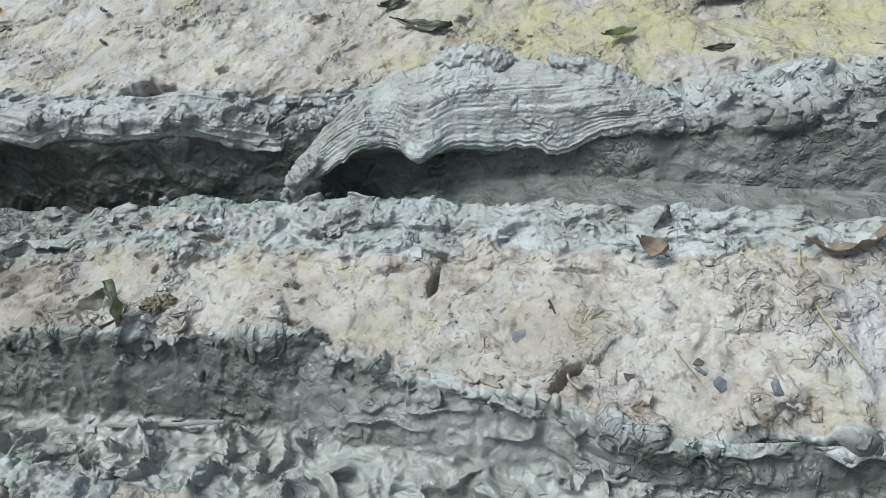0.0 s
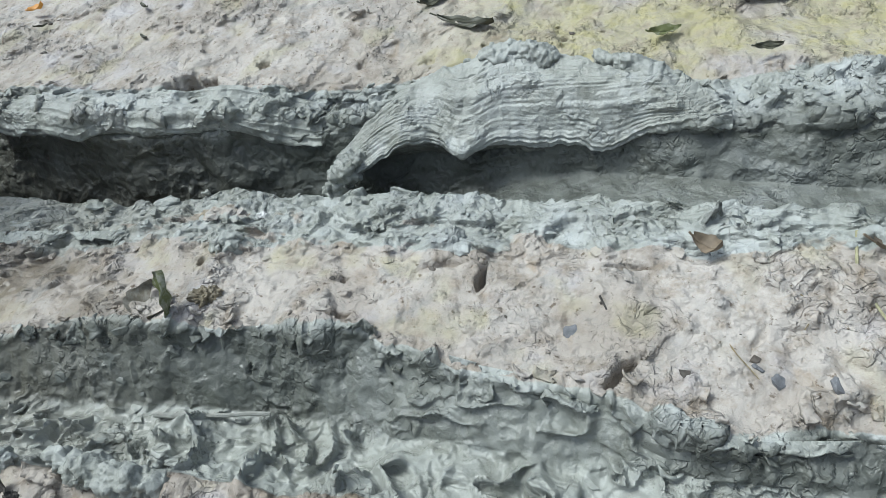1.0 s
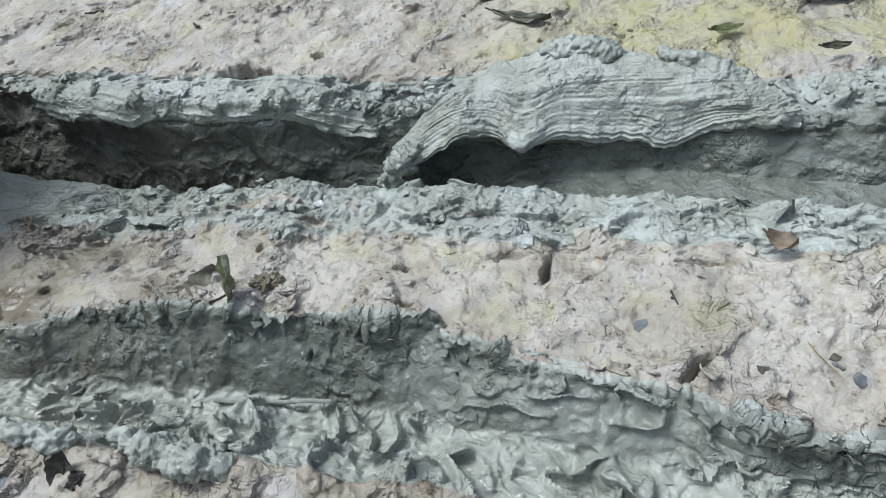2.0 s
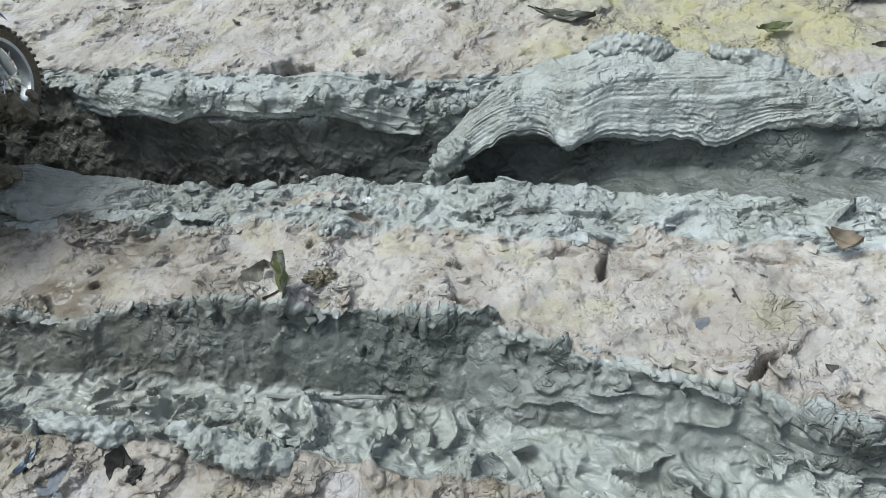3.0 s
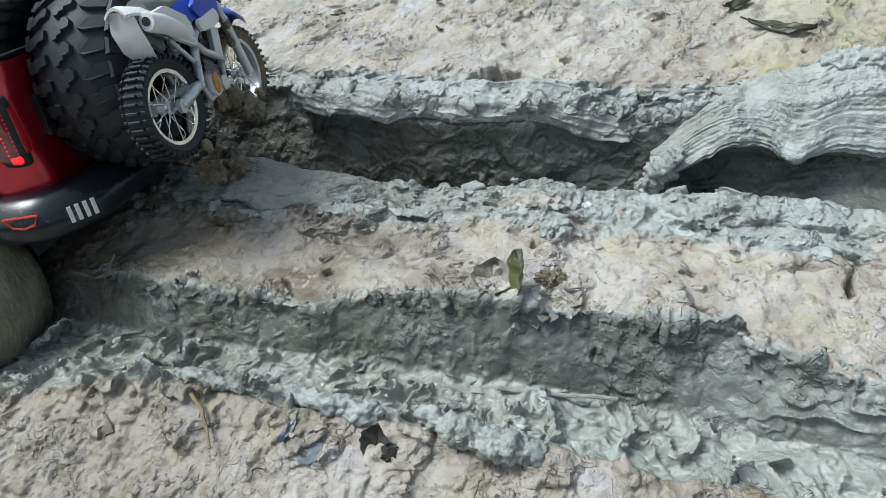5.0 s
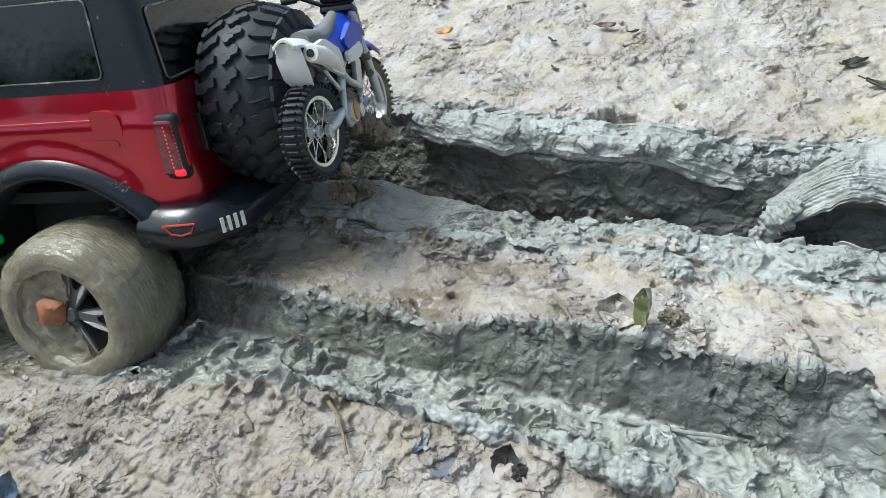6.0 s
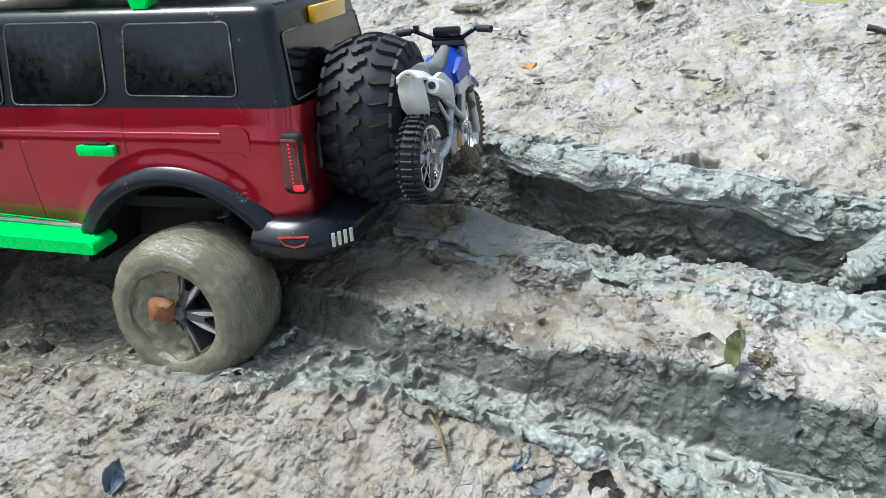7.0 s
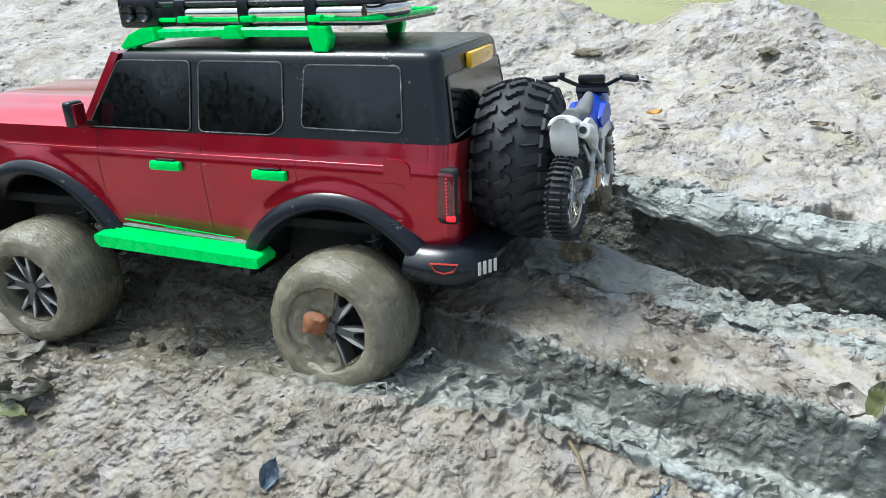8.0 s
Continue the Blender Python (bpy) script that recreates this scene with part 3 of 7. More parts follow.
for _ in range(230):
    pit(rng.uniform(-1.1, 0.35), rng.uniform(0.12, 0.95), rng.uniform(0.0014, 0.0027) * (1.6 if rng.rand() < 0.15 else 1), rng.uniform(0.006, 0.011), (7.2, 11.0) if rng.rand() < 0.5 else ((13.1, 99) if rng.rand() < 0.6 else (0, 4.6)))
for px, py, r, d in ((-0.257, 0.573, 0.0110, 0.024), (-0.241, 0.577, 0.0065, 0.014), (-0.272, 0.570, 0.006, 0.012), (-0.198, 0.600, 0.005, 0.009), (-0.111, 0.603, 0.004, 0.007), 
                     (-0.144, 0.334, 0.0020, 0.006),
                     (-0.105, 0.339, 0.0024, 0.006), (-0.046, 0.314, 0.0020, 0.005), (-0.071, 0.304, 0.0020, 0.005), (-0.05, 0.60, 0.006, 0.006)):
    pit(px, py, r, d)


def crack(px, py, half, wide, depth, bearing):
    global relief
    c0, c1 = np.searchsorted(gx_line, (px - 2 * half, px + 2 * half))
    sub = (slice(None), slice(c0, c1))
    ca, sa = math.cos(radians(bearing)), math.sin(radians(bearing))
    u = (GX[sub] - px) * ca + (GY[sub] - py) * sa
    v = (GY[sub] - py) * ca - (GX[sub] - px) * sa + 0.0022 * grad_noise(GX[sub] * 130, GY[sub] * 130, 8)
    taper = np.clip(1 - (u / half) ** 2, 0.02, 1)
    relief[sub] -= np.where((KN[sub] > 6.9) & (KN[sub] < 14), depth * taper * np.exp(-(v / (wide * taper)) ** 4) * (np.abs(u) < half), 0)
    relief[sub] += np.where((KN[sub] > 6.9) & (KN[sub] < 14), 0.10 * depth * taper * np.exp(-((v - 2.6 * wide) / (1.8 * wide)) ** 2) * (np.abs(u) < half), 0)


for row in ((0.008, 0.380, 0.015, 0.0026, 0.017, 78), (0.090, 0.304, 0.020, 0.0026, 0.020, 48), (-0.085, 0.352, 0.012, 0.0022, 0.006, 12),
            (-0.02, 0.392, 0.022, 0.0020, 0.006, 6), (0.10, 0.372, 0.018, 0.0022, 0.007, -8), (-0.27, 0.395, 0.03, 0.0022, 0.006, 10),
            (-0.36, 0.402, 0.03, 0.0024, 0.007, -6), (-0.46, 0.408, 0.025, 0.0022, 0.006, 14), (0.16, 0.318, 0.012, 0.0018, 0.005, 60)):
    crack(*row)

relief *= fade
lean = np.clip(lifted, -0.004, 0.016) * fade * (0.55 + 0.6 * fbm(GX, ARC, 26, 2, 59)) * (1 - band(6.1, 7.3, 0.2)) * (1 - band(9.3, 12.8, 0.2))     # torn edges curl over
TX, TY, TZ = np.gradient(GX, axis=1), np.gradient(GY, axis=1), np.gradient(GZ, axis=1)
VY, VZ = np.gradient(GY, axis=0), np.gradient(GZ, axis=0)
NX, NY, NZ = TY * VZ - TZ * VY, -TX * VZ, TX * VY
length = np.sqrt(NX ** 2 + NY ** 2 + NZ ** 2) + 1e-12
vlen = np.sqrt(VY ** 2 + VZ ** 2) + 1e-9
PX = GX + relief * NX / length + 0.35 * lean
PY, PZ = GY + relief * NY / length - lean * VY / vlen, GZ + relief * NZ / length - lean * VZ / vlen

# what the ground is made of: fresh grey clay in the ruts, pale crust beside them, yellow film at the back
patch = fbm(GX, ARC, 16, 3, 51)
clay = band(4.05, 7.02, 0.07) + band(8.35, 13.45, 0.12)
clay = np.clip(clay + 0.26 * patch, 0, 1) * (1 - 0.9 * band(7.2, 8.1, 0.1))
clay = np.where((KN > 8) & (KN < 9), clay - 0.45 * smooth_step(0.12, -0.25, GX) * band(8, 8.75, 0.15), clay)
clay *= 1 - smooth_step(-0.70, -0.84, GX) * 0.55
clay = clay + 0.75 * fbm(GX * 0.45, ARC, 30, 4, 57, 0.6) * band(8.1, 8.8, 0.2)
clay = np.clip(clay, 0, 1)
algae = smooth_step(-0.12, 0.1, GX) * band(13.4, 16) * smooth_step(-0.3, 0.5, patch + 0.3) + 0.45 * smooth_step(0.2, 0.7, fbm(GX, ARC, 22, 3, 52)) * (1 - clay)
wet = np.clip(band(4, 5.9, 0.2) * (0.85 + 0.3 * patch) + 0.45 * band(6, 7, 0.2) + 0.35 * band(8.6, 9.6, 0.3) * smooth_step(-0.1, 0.4, patch) + 0.3 * smooth_step(-0.7, -0.85, GX) * band(4, 8), 0, 1)


# fresh wet clay; rut walls and deep floor also carry shade as dark colour
fresh_shade = 0.9 * band(9.6, 12.4, 0.25) * (1 - 0.25 * smooth_step(-0.05, 0.15, GX)) + 0.6 * band(12.2, 13.1, 0.25) * smooth_step(0.12, 0.18, GX) + 0.80 * band(6.0, 6.97, 0.05) * (1 - 0.5 * smooth_step(-0.12, 0.02, GX) * (1 - smooth_step(0.08, 0.14, GX))) + 0.12 * band(4, 8) * smooth_step(-0.55, -0.75, GX)
fresh_shade = np.clip(fresh_shade + 0.15 * patch + 0.30 * band(4.1, 7.0, 0.15) * smooth_step(-0.42, -0.58, GX) * (1 - smooth_step(-0.68, -0.78, GX)), 0, 1)
wet = np.clip(wet + near_land * (0.38 + 0.35 * patch) * smooth_step(-0.2, -0.5, GX) + ridge * np.clip(0.5 + 0.5 * patch, 0, 1) * smooth_step(-0.18, -0.42, GX) + 0.22 * ridge * smooth_step(0.1, 0.5, patch), 0, 1)

silt = smooth_step(-0.34, -0.56, GX + 0.05 * patch) * (band(7.05, 8.7, 0.15) + band(4.0, 7.05, 0.15) * smooth_step(-0.60, -0.74, GX) + 0.6 * near_land * smooth_step(0.05, 0.22, GY)) * np.clip(0.75 + 0.4 * patch, 0.2, 1)
silt = silt + 0.34 * smooth_step(-0.14, -0.34, GX) * (band(4.0, 7.1, 0.2) + band(8.3, 13.4, 0.3))
silt = np.clip(silt + 0.5 * ridge * smooth_step(-0.12, -0.32, GX) * smooth_step(-0.15, 0.35, patch), 0, 1)


def grid_mesh(name, X, Y, Z, layers):
    rows, cols = X.shape
    me = bpy.data.meshes.new(name)
    co = np.stack([X, Y, Z], -1).reshape(-1, 3).astype(np.float32)
    idx = np.arange(rows * cols).reshape(rows, cols)
    quads = np.stack([idx[:-1, :-1], idx[:-1, 1:], idx[1:, 1:], idx[1:, :-1]], -1).reshape(-1, 4).astype(np.int32)
    me.vertices.add(len(co))
    me.vertices.foreach_set("co", co.ravel())
    me.loops.add(quads.size)
    me.loops.foreach_set("vertex_index", quads.ravel())
    me.polygons.add(len(quads))
    me.polygons.foreach_set("loop_start", np.arange(0, quads.size, 4, dtype=np.int32))
    me.polygons.foreach_set("use_smooth", np.ones(len(quads), dtype=bool))
    me.update(calc_edges=True)
    for key, values in layers.items():
        at = me.attributes.new(key, "FLOAT", "POINT")
        at.data.foreach_set("value", values.reshape(-1).astype(np.float32))
    return me


ground_mesh = grid_mesh("ground", PX, PY, PZ, {"clay": clay, "algae": np.clip(algae, 0, 1), "wet": wet, "fresh_shade": fresh_shade, "torn": lump, "silt": silt})
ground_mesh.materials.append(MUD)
ground = tagged(new("ground", ground_mesh), "churned wet grey and tan mud bank with two deep wheel ruts", "mud", kind="structure")


# ---- crumbs, clods and peeled slabs of the same mud ----
UNIT = np.stack([NX / length, NY / length, NZ / length], -1)
SURF = np.stack([PX, PY, PZ], -1)


def crumb_bases(count, seed):
    out = []
    for k in range(count):
        bm = bmesh.new()
        bmesh.ops.create_icosphere(bm, subdivisions=1 if seed < 100 else 2, radius=1.0)
        for v in bm.verts:
            v.co *= 1 + 0.7 * noise.noise(v.co * 1.3 + Vector((k * 3.1, seed, 0))) + 0.5 * noise.noise(v.co * 3.1 + Vector((k, 0, seed)))
        bm.verts.ensure_lookup_table()
        out.append((np.array([v.co for v in bm.verts]), np.array([[v.index for v in f.verts] for f in bm.faces])))
        bm.free()
    return out


def tri_mesh(name, co, tris, layers, smooth=False):
    me = bpy.data.meshes.new(name)
    me.vertices.add(len(co))
    me.vertices.foreach_set("co", co.astype(np.float32).ravel())
    me.loops.add(tris.size)
    me.loops.foreach_set("vertex_index", tris.astype(np.int32).ravel())
    me.polygons.add(len(tris))
    me.polygons.foreach_set("loop_start", np.arange(0, tris.size, 3, dtype=np.int32))
    me.polygons.foreach_set("use_smooth", np.full(len(tris), smooth))
    me.update(calc_edges=True)
    for key, values in layers.items():
        me.attributes.new(key, "FLOAT", "POINT").data.foreach_set("value", values.astype(np.float32))
    me.materials.append(MUD)
    return me


def plate_bases(count, seed):
    """Torn, curled little plates of clay."""
    out = []
    rg = np.random.RandomState(seed)
    for k in range(count):
        bm = bmesh.new()
        bmesh.ops.create_grid(bm, x_segments=5, y_segments=4, size=1.0)
        curl, twist = rg.uniform(0.2, 0.7), rg.uniform(-0.4, 0.4)
        for v in bm.verts:
            edge = 1 + 0.45 * noise.noise(v.co * 1.6 + Vector((k * 5.3, seed, 0)))
            v.co.x, v.co.y = v.co.x * 1.3 * edge, v.co.y * 0.8 * edge
            v.co.z = curl * v.co.x ** 2 * 0.5 + twist * v.co.x * v.co.y + 0.25 * noise.noise(v.co * 2.0 + Vector((0, k, seed)))
        geo = bmesh.ops.extrude_face_region(bm, geom=bm.faces[:])["geom"]
        bmesh.ops.translate(bm, vec=(0, 0, -0.38), verts=[g for g in geo if isinstance(g, bmesh.types.BMVert)])
        bmesh.ops.triangulate(bm, faces=bm.faces[:])
        bm.verts.ensure_lookup_table()
        bm.verts.index_update()
        out.append((np.array([v.co for v in bm.verts]), np.array([[v.index for v in f.verts] for f in bm.faces])))
        bm.free()
    return out


def scatter(name, weight, count, sizes, flat, seed, label, sink=0.35, power=2.5, plates=False, mat=None, category="mud"):
    """Many crumbs sown over the ground where weight is high, in one mesh."""
    rg = np.random.RandomState(seed)
    w = (weight * fade)[1:-1, 1:-1].copy()
    area = DS[1:, 1:-1] * np.gradient(gx_line)[None, 1:-1]
    w = np.cumsum((w * area).ravel())
    pick = np.searchsorted(w, rg.rand(count) * w[-1])
    r, c = np.unravel_index(pick, (GX.shape[0] - 2, GX.shape[1] - 2))
    r, c = r + 1, c + 1
    at, up = SURF[r, c], UNIT[r, c]
    bases = plate_bases(14, seed) if plates else crumb_bases(14, seed)
    vs, fs, cl, al, we, fe, n0 = [], [], [], [], [], [], 0
    for k in range(count):
        co, tr = bases[k % 14]
        size = sizes[0] + (sizes[1] - sizes[0]) * rg.rand() ** power
        q = Euler(rg.rand(3) * 6.283).to_matrix()
        n = Vector(up[k])
        if plates:
            q = Euler((rg.uniform(-0.7, 0.7), rg.uniform(-0.9, 0.5), rg.rand() * 6.283)).to_matrix()
        turn = np.array(n.to_track_quat("Z", "Y").to_matrix()) @ np.diag([1.0 + 0.7 * rg.rand(), 1.0, flat]) @ np.array(q) if flat < 0.9 else np.array(q)
        vs.append(co @ turn.T * size + at[k] + up[k] * size * flat * (0.5 - sink))
        fs.append(tr + n0)
        n0 += len(co)
        for lst, src in ((cl, clay), (al, algae), (we, wet), (fe, fresh_shade)):
            lst.append(np.full(len(co), src[r[k], c[k]]))
    me = tri_mesh(name, np.concatenate(vs), np.concatenate(fs), {"clay": np.concatenate(cl), "algae": np.clip(np.concatenate(al), 0, 1), "wet": np.concatenate(we), "fresh_shade": np.concatenate(fe)}, smooth=plates)
    if mat:
        me.materials[0] = mat
    return tagged(new(name, me), label, category, kind="stuff")


scatter("plant_scraps", (1 - clay) * (0.25 + lump) * (near_land + ridge + 0.8 * far_land), 1200, (0.0005, 0.0026), 0.5, 16, "dark scraps of rotted plants strewn on the crust", sink=0.2, power=3, mat=PLANT_SCRAP, category="debris")
scatter("mud_crumbs", lip + 0.35 * rut_floor + 0.5 * band(6.7, 7.3, 0.2), 3000, (0.0008, 0.0040), 0.42, 11, "small crumbs of grey clay along the rut lips")
scatter("edge_crumbs", band(12.7, 13.4, 0.2), 1300, (0.0010, 0.0050), 0.4, 12, "crumbs of grey clay on the far rut edge")
scatter("soil_grains", near_land * (0.2 + lump) + 0.25 * ridge * lump + 0.35 * far_land * lump, 6500, (0.0006, 0.0030), 0.5, 13, "tan soil grains and crumbs on the mud crust", power=4)
scatter("mud_clods", 0.35 * near_wall * calm + 1.2 * lip * lump + 0.6 * rut_floor * lump + far_edge * lump + 0.15 * near_land, 420, (0.0035, 0.0085), 0.38, 114, "larger clods of wet clay beside the ruts", sink=0.5)

scatter("mud_flakes", 1.5 * band(6.75, 7.15, 0.12) + 0.3 * lip * lump + 0.5 * rut_floor * lump + 0.8 * band(12.8, 13.4, 0.15), 900, (0.0012, 0.0048), 0.9, 15, "torn curled flakes of clay on the rut rims", sink=0.2, power=1.8, plates=True)


def slab(name, x0, x1, lines, label, stripes, amp, seed, wetness=0.1, tan=0.0):
    """A peeled layer of clay: lines of (y, z) along x, from its tucked back edge over the lip to where it sinks into the ground."""
    X = np.arange(x0, x1, 0.0009)
    rows = []
    ks = np.linspace(0, len(lines) - 1, 44 * (len(lines) - 1))
    Ys = np.array([np.interp(X, [p[0] for p in ln], [p[1] for p in ln]) for ln in lines])
    Zs = np.array([np.interp(X, [p[0] for p in ln], [p[2] for p in ln]) for ln in lines])
    Ys, Zs = (np.array([softened(v, 9) for v in q]) for q in (Ys, Zs))
    i = np.minimum(ks.astype(int), len(lines) - 2)
    f = (ks - i)[:, None]
    Y, Z = Ys[i] * (1 - f) + Ys[i + 1] * f, Zs[i] * (1 - f) + Zs[i + 1] * f
    for _ in range(34):
        for g in (Y, Z):
            g[1:-1] = (g[:-2] + 2 * g[1:-1] + g[2:]) / 4
    XX = np.repeat(X[None], len(ks), 0)
    S = np.concatenate([np.zeros((1, len(X))), np.cumsum(np.hypot(np.diff(Y, axis=0), np.diff(Z, axis=0)), 0)], 0)
    wS = S + 0.0014 * fbm(XX, S, 9, 2, seed) + 0.0003 * fbm(XX * 0.12, S, 160, 2, seed + 1)
    rough = smooth_step(-0.05, 0.45, fbm(XX, S, 20, 3, seed + 9))
    drawn = 1 - np.abs(grad_noise(XX * 2.2, wS * stripes, seed + 2)) * 1.9
    D = amp * (0.9 * drawn + 0.5 * grad_noise(XX * 4, wS * stripes * 0.4, seed + 12))
    D += rough * (1.8 * amp * torn(XX * 0.4, S, 60, seed + 4, (0.0, 0.3), 0.06) + amp * 0.5 * fbm(XX, S, 90, 3, seed + 3))
    D += 0.0016 * fbm(XX, S, 14, 2, seed + 5)
    ragged = np.exp(-((ks[:, None] - 1) / 0.5) ** 2) + 0.7 * np.exp(-((ks[:, None] - 3) / 0.5) ** 2)
    Y = Y + 0.0050 * fbm(XX, S * 0, 19, 5, seed + 6, 0.55) * ragged * (1.0 if seed == 61 else 0.5)
    Z = Z + 0.0085 * fbm(XX, S * 0 + 9, 17, 5, seed + 7, 0.55) * ragged * (1.0 if seed == 61 else 0.5)
    ty, tz = np.gradient(Y, axis=0), np.gradient(Z, axis=0)
    ln = np.hypot(ty, tz) + 1e-9
    # rows tucked under the lip get the dark clay tone, overhang shade in colour
    me = grid_mesh(name, XX, Y - D * tz / ln, Z + D * ty / ln, {"clay": np.clip(XX * 0 + 0.95 - tan * lump_here(XX, S, seed), 0, 1), "algae": XX * 0, "wet": np.clip(wetness + 0.2 * fbm(XX, S, 30, 2, seed + 8), 0, 1), "fresh_shade": 0.85 * (ks[:, None] < 0.8) + XX * 0, "torn": 0.35 * rough, "silt": XX * 0 + (0.42 if seed == 71 else 0.08)})
    me.materials.append(MUD)
    return tagged(new(name, me), label, "mud", kind="structure")


def lump_here(x, s, seed):
    return smooth_step(0.0, 0.5, fbm(x, s, 24, 3, seed + 40))


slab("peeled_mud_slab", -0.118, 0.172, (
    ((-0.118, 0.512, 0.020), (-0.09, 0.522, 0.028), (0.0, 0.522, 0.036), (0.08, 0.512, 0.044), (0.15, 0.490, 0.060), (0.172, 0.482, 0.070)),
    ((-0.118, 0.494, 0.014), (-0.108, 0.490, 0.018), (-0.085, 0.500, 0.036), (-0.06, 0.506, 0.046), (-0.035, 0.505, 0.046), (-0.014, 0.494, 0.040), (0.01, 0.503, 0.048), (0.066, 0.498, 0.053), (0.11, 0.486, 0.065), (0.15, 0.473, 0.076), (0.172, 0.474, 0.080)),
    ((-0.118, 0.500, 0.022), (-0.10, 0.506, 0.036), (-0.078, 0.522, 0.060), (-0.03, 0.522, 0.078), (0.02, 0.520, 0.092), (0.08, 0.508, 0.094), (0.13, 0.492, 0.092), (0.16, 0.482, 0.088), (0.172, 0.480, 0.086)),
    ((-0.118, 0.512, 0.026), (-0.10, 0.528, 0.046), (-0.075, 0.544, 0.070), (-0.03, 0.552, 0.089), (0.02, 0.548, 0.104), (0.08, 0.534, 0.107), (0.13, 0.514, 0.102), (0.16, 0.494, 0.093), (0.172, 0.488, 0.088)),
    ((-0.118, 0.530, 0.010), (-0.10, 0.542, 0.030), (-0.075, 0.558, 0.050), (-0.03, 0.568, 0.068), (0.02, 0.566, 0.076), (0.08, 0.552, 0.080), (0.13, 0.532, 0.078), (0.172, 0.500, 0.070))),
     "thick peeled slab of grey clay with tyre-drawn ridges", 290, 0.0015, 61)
slab("smeared_mud_layer", -0.520, -0.330, (
    ((-0.52, 0.450, -0.020), (-0.43, 0.440, -0.016), (-0.33, 0.462, -0.022)),
    ((-0.52, 0.426, 0.002), (-0.46, 0.426, 0.010), (-0.42, 0.420, 0.006), (-0.38, 0.438, 0.001), (-0.345, 0.458, -0.010), (-0.33, 0.466, -0.024)),
    ((-0.52, 0.446, 0.011), (-0.46, 0.448, 0.018), (-0.40, 0.453, 0.010), (-0.345, 0.470, -0.003), (-0.33, 0.476, -0.022)),
    ((-0.52, 0.482, 0.010), (-0.46, 0.480, 0.019), (-0.40, 0.482, 0.009), (-0.345, 0.490, -0.004), (-0.33, 0.492, -0.024)),
    ((-0.52, 0.488, -0.03), (-0.46, 0.488, -0.02), (-0.40, 0.492, -0.03), (-0.33, 0.498, -0.04))),
     "smooth layer of grey clay smeared by a tyre", 240, 0.0021, 71, 0.35, 0.3)
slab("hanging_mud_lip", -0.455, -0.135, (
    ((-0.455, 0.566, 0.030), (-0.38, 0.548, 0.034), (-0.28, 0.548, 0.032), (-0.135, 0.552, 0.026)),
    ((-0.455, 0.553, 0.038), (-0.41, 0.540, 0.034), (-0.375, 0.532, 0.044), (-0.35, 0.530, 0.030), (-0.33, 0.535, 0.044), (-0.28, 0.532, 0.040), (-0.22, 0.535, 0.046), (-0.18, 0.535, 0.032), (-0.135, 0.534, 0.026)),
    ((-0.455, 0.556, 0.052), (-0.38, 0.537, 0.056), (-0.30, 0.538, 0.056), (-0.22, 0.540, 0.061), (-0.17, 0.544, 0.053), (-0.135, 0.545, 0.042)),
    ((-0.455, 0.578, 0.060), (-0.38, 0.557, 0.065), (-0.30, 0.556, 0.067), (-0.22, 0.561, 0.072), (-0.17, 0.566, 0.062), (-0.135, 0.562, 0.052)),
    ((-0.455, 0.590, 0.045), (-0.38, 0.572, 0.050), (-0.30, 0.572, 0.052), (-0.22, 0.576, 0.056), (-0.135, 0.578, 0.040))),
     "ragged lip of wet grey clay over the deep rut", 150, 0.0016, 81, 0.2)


def mud_roll(points, radius, seed, label):
    bm = bmesh.new()
    pts = [Vector(p) for p in points]
    dense = [pts[i].lerp(pts[i + 1], k / 14) for i in range(len(pts) - 1) for k in range(14)] + [pts[-1]]
    n = len(dense)
    tube(bm, dense, [radius * (0.04 + 0.96 * math.sin(math.pi * min(1, max(0, (k + 0.3) / (n + 0.6)))) ** 0.5) * (1 + 0.25 * noise.noise(Vector((k * 0.23, seed, 0)))) for k in range(n)], 22)
    bmesh.ops.subdivide_edges(bm, edges=bm.edges, cuts=1, use_grid_fill=True)
    roughen(bm, radius * 0.55, 75, seed)
    roughen(bm, radius * 0.28, 190, seed + 5)
    roughen(bm, radius * 0.10, 480, seed + 9)
    me = bpy.data.meshes.new("mud_roll")
    bm.to_mesh(me)
    bm.free()
    me.polygons.foreach_set("use_smooth", np.ones(len(me.polygons), dtype=bool))
    for key, val in (("clay", 1.0), ("algae", 0.0), ("wet", 0.45), ("fresh_shade", 0.1)):
        me.attributes.new(key, "FLOAT", "POINT").data.foreach_set("value", np.full(len(me.vertices), val, dtype=np.float32))
    me.materials.append(MUD)
    return tagged(new("mud_roll", me), label, "mud", "rolled mud lumps")


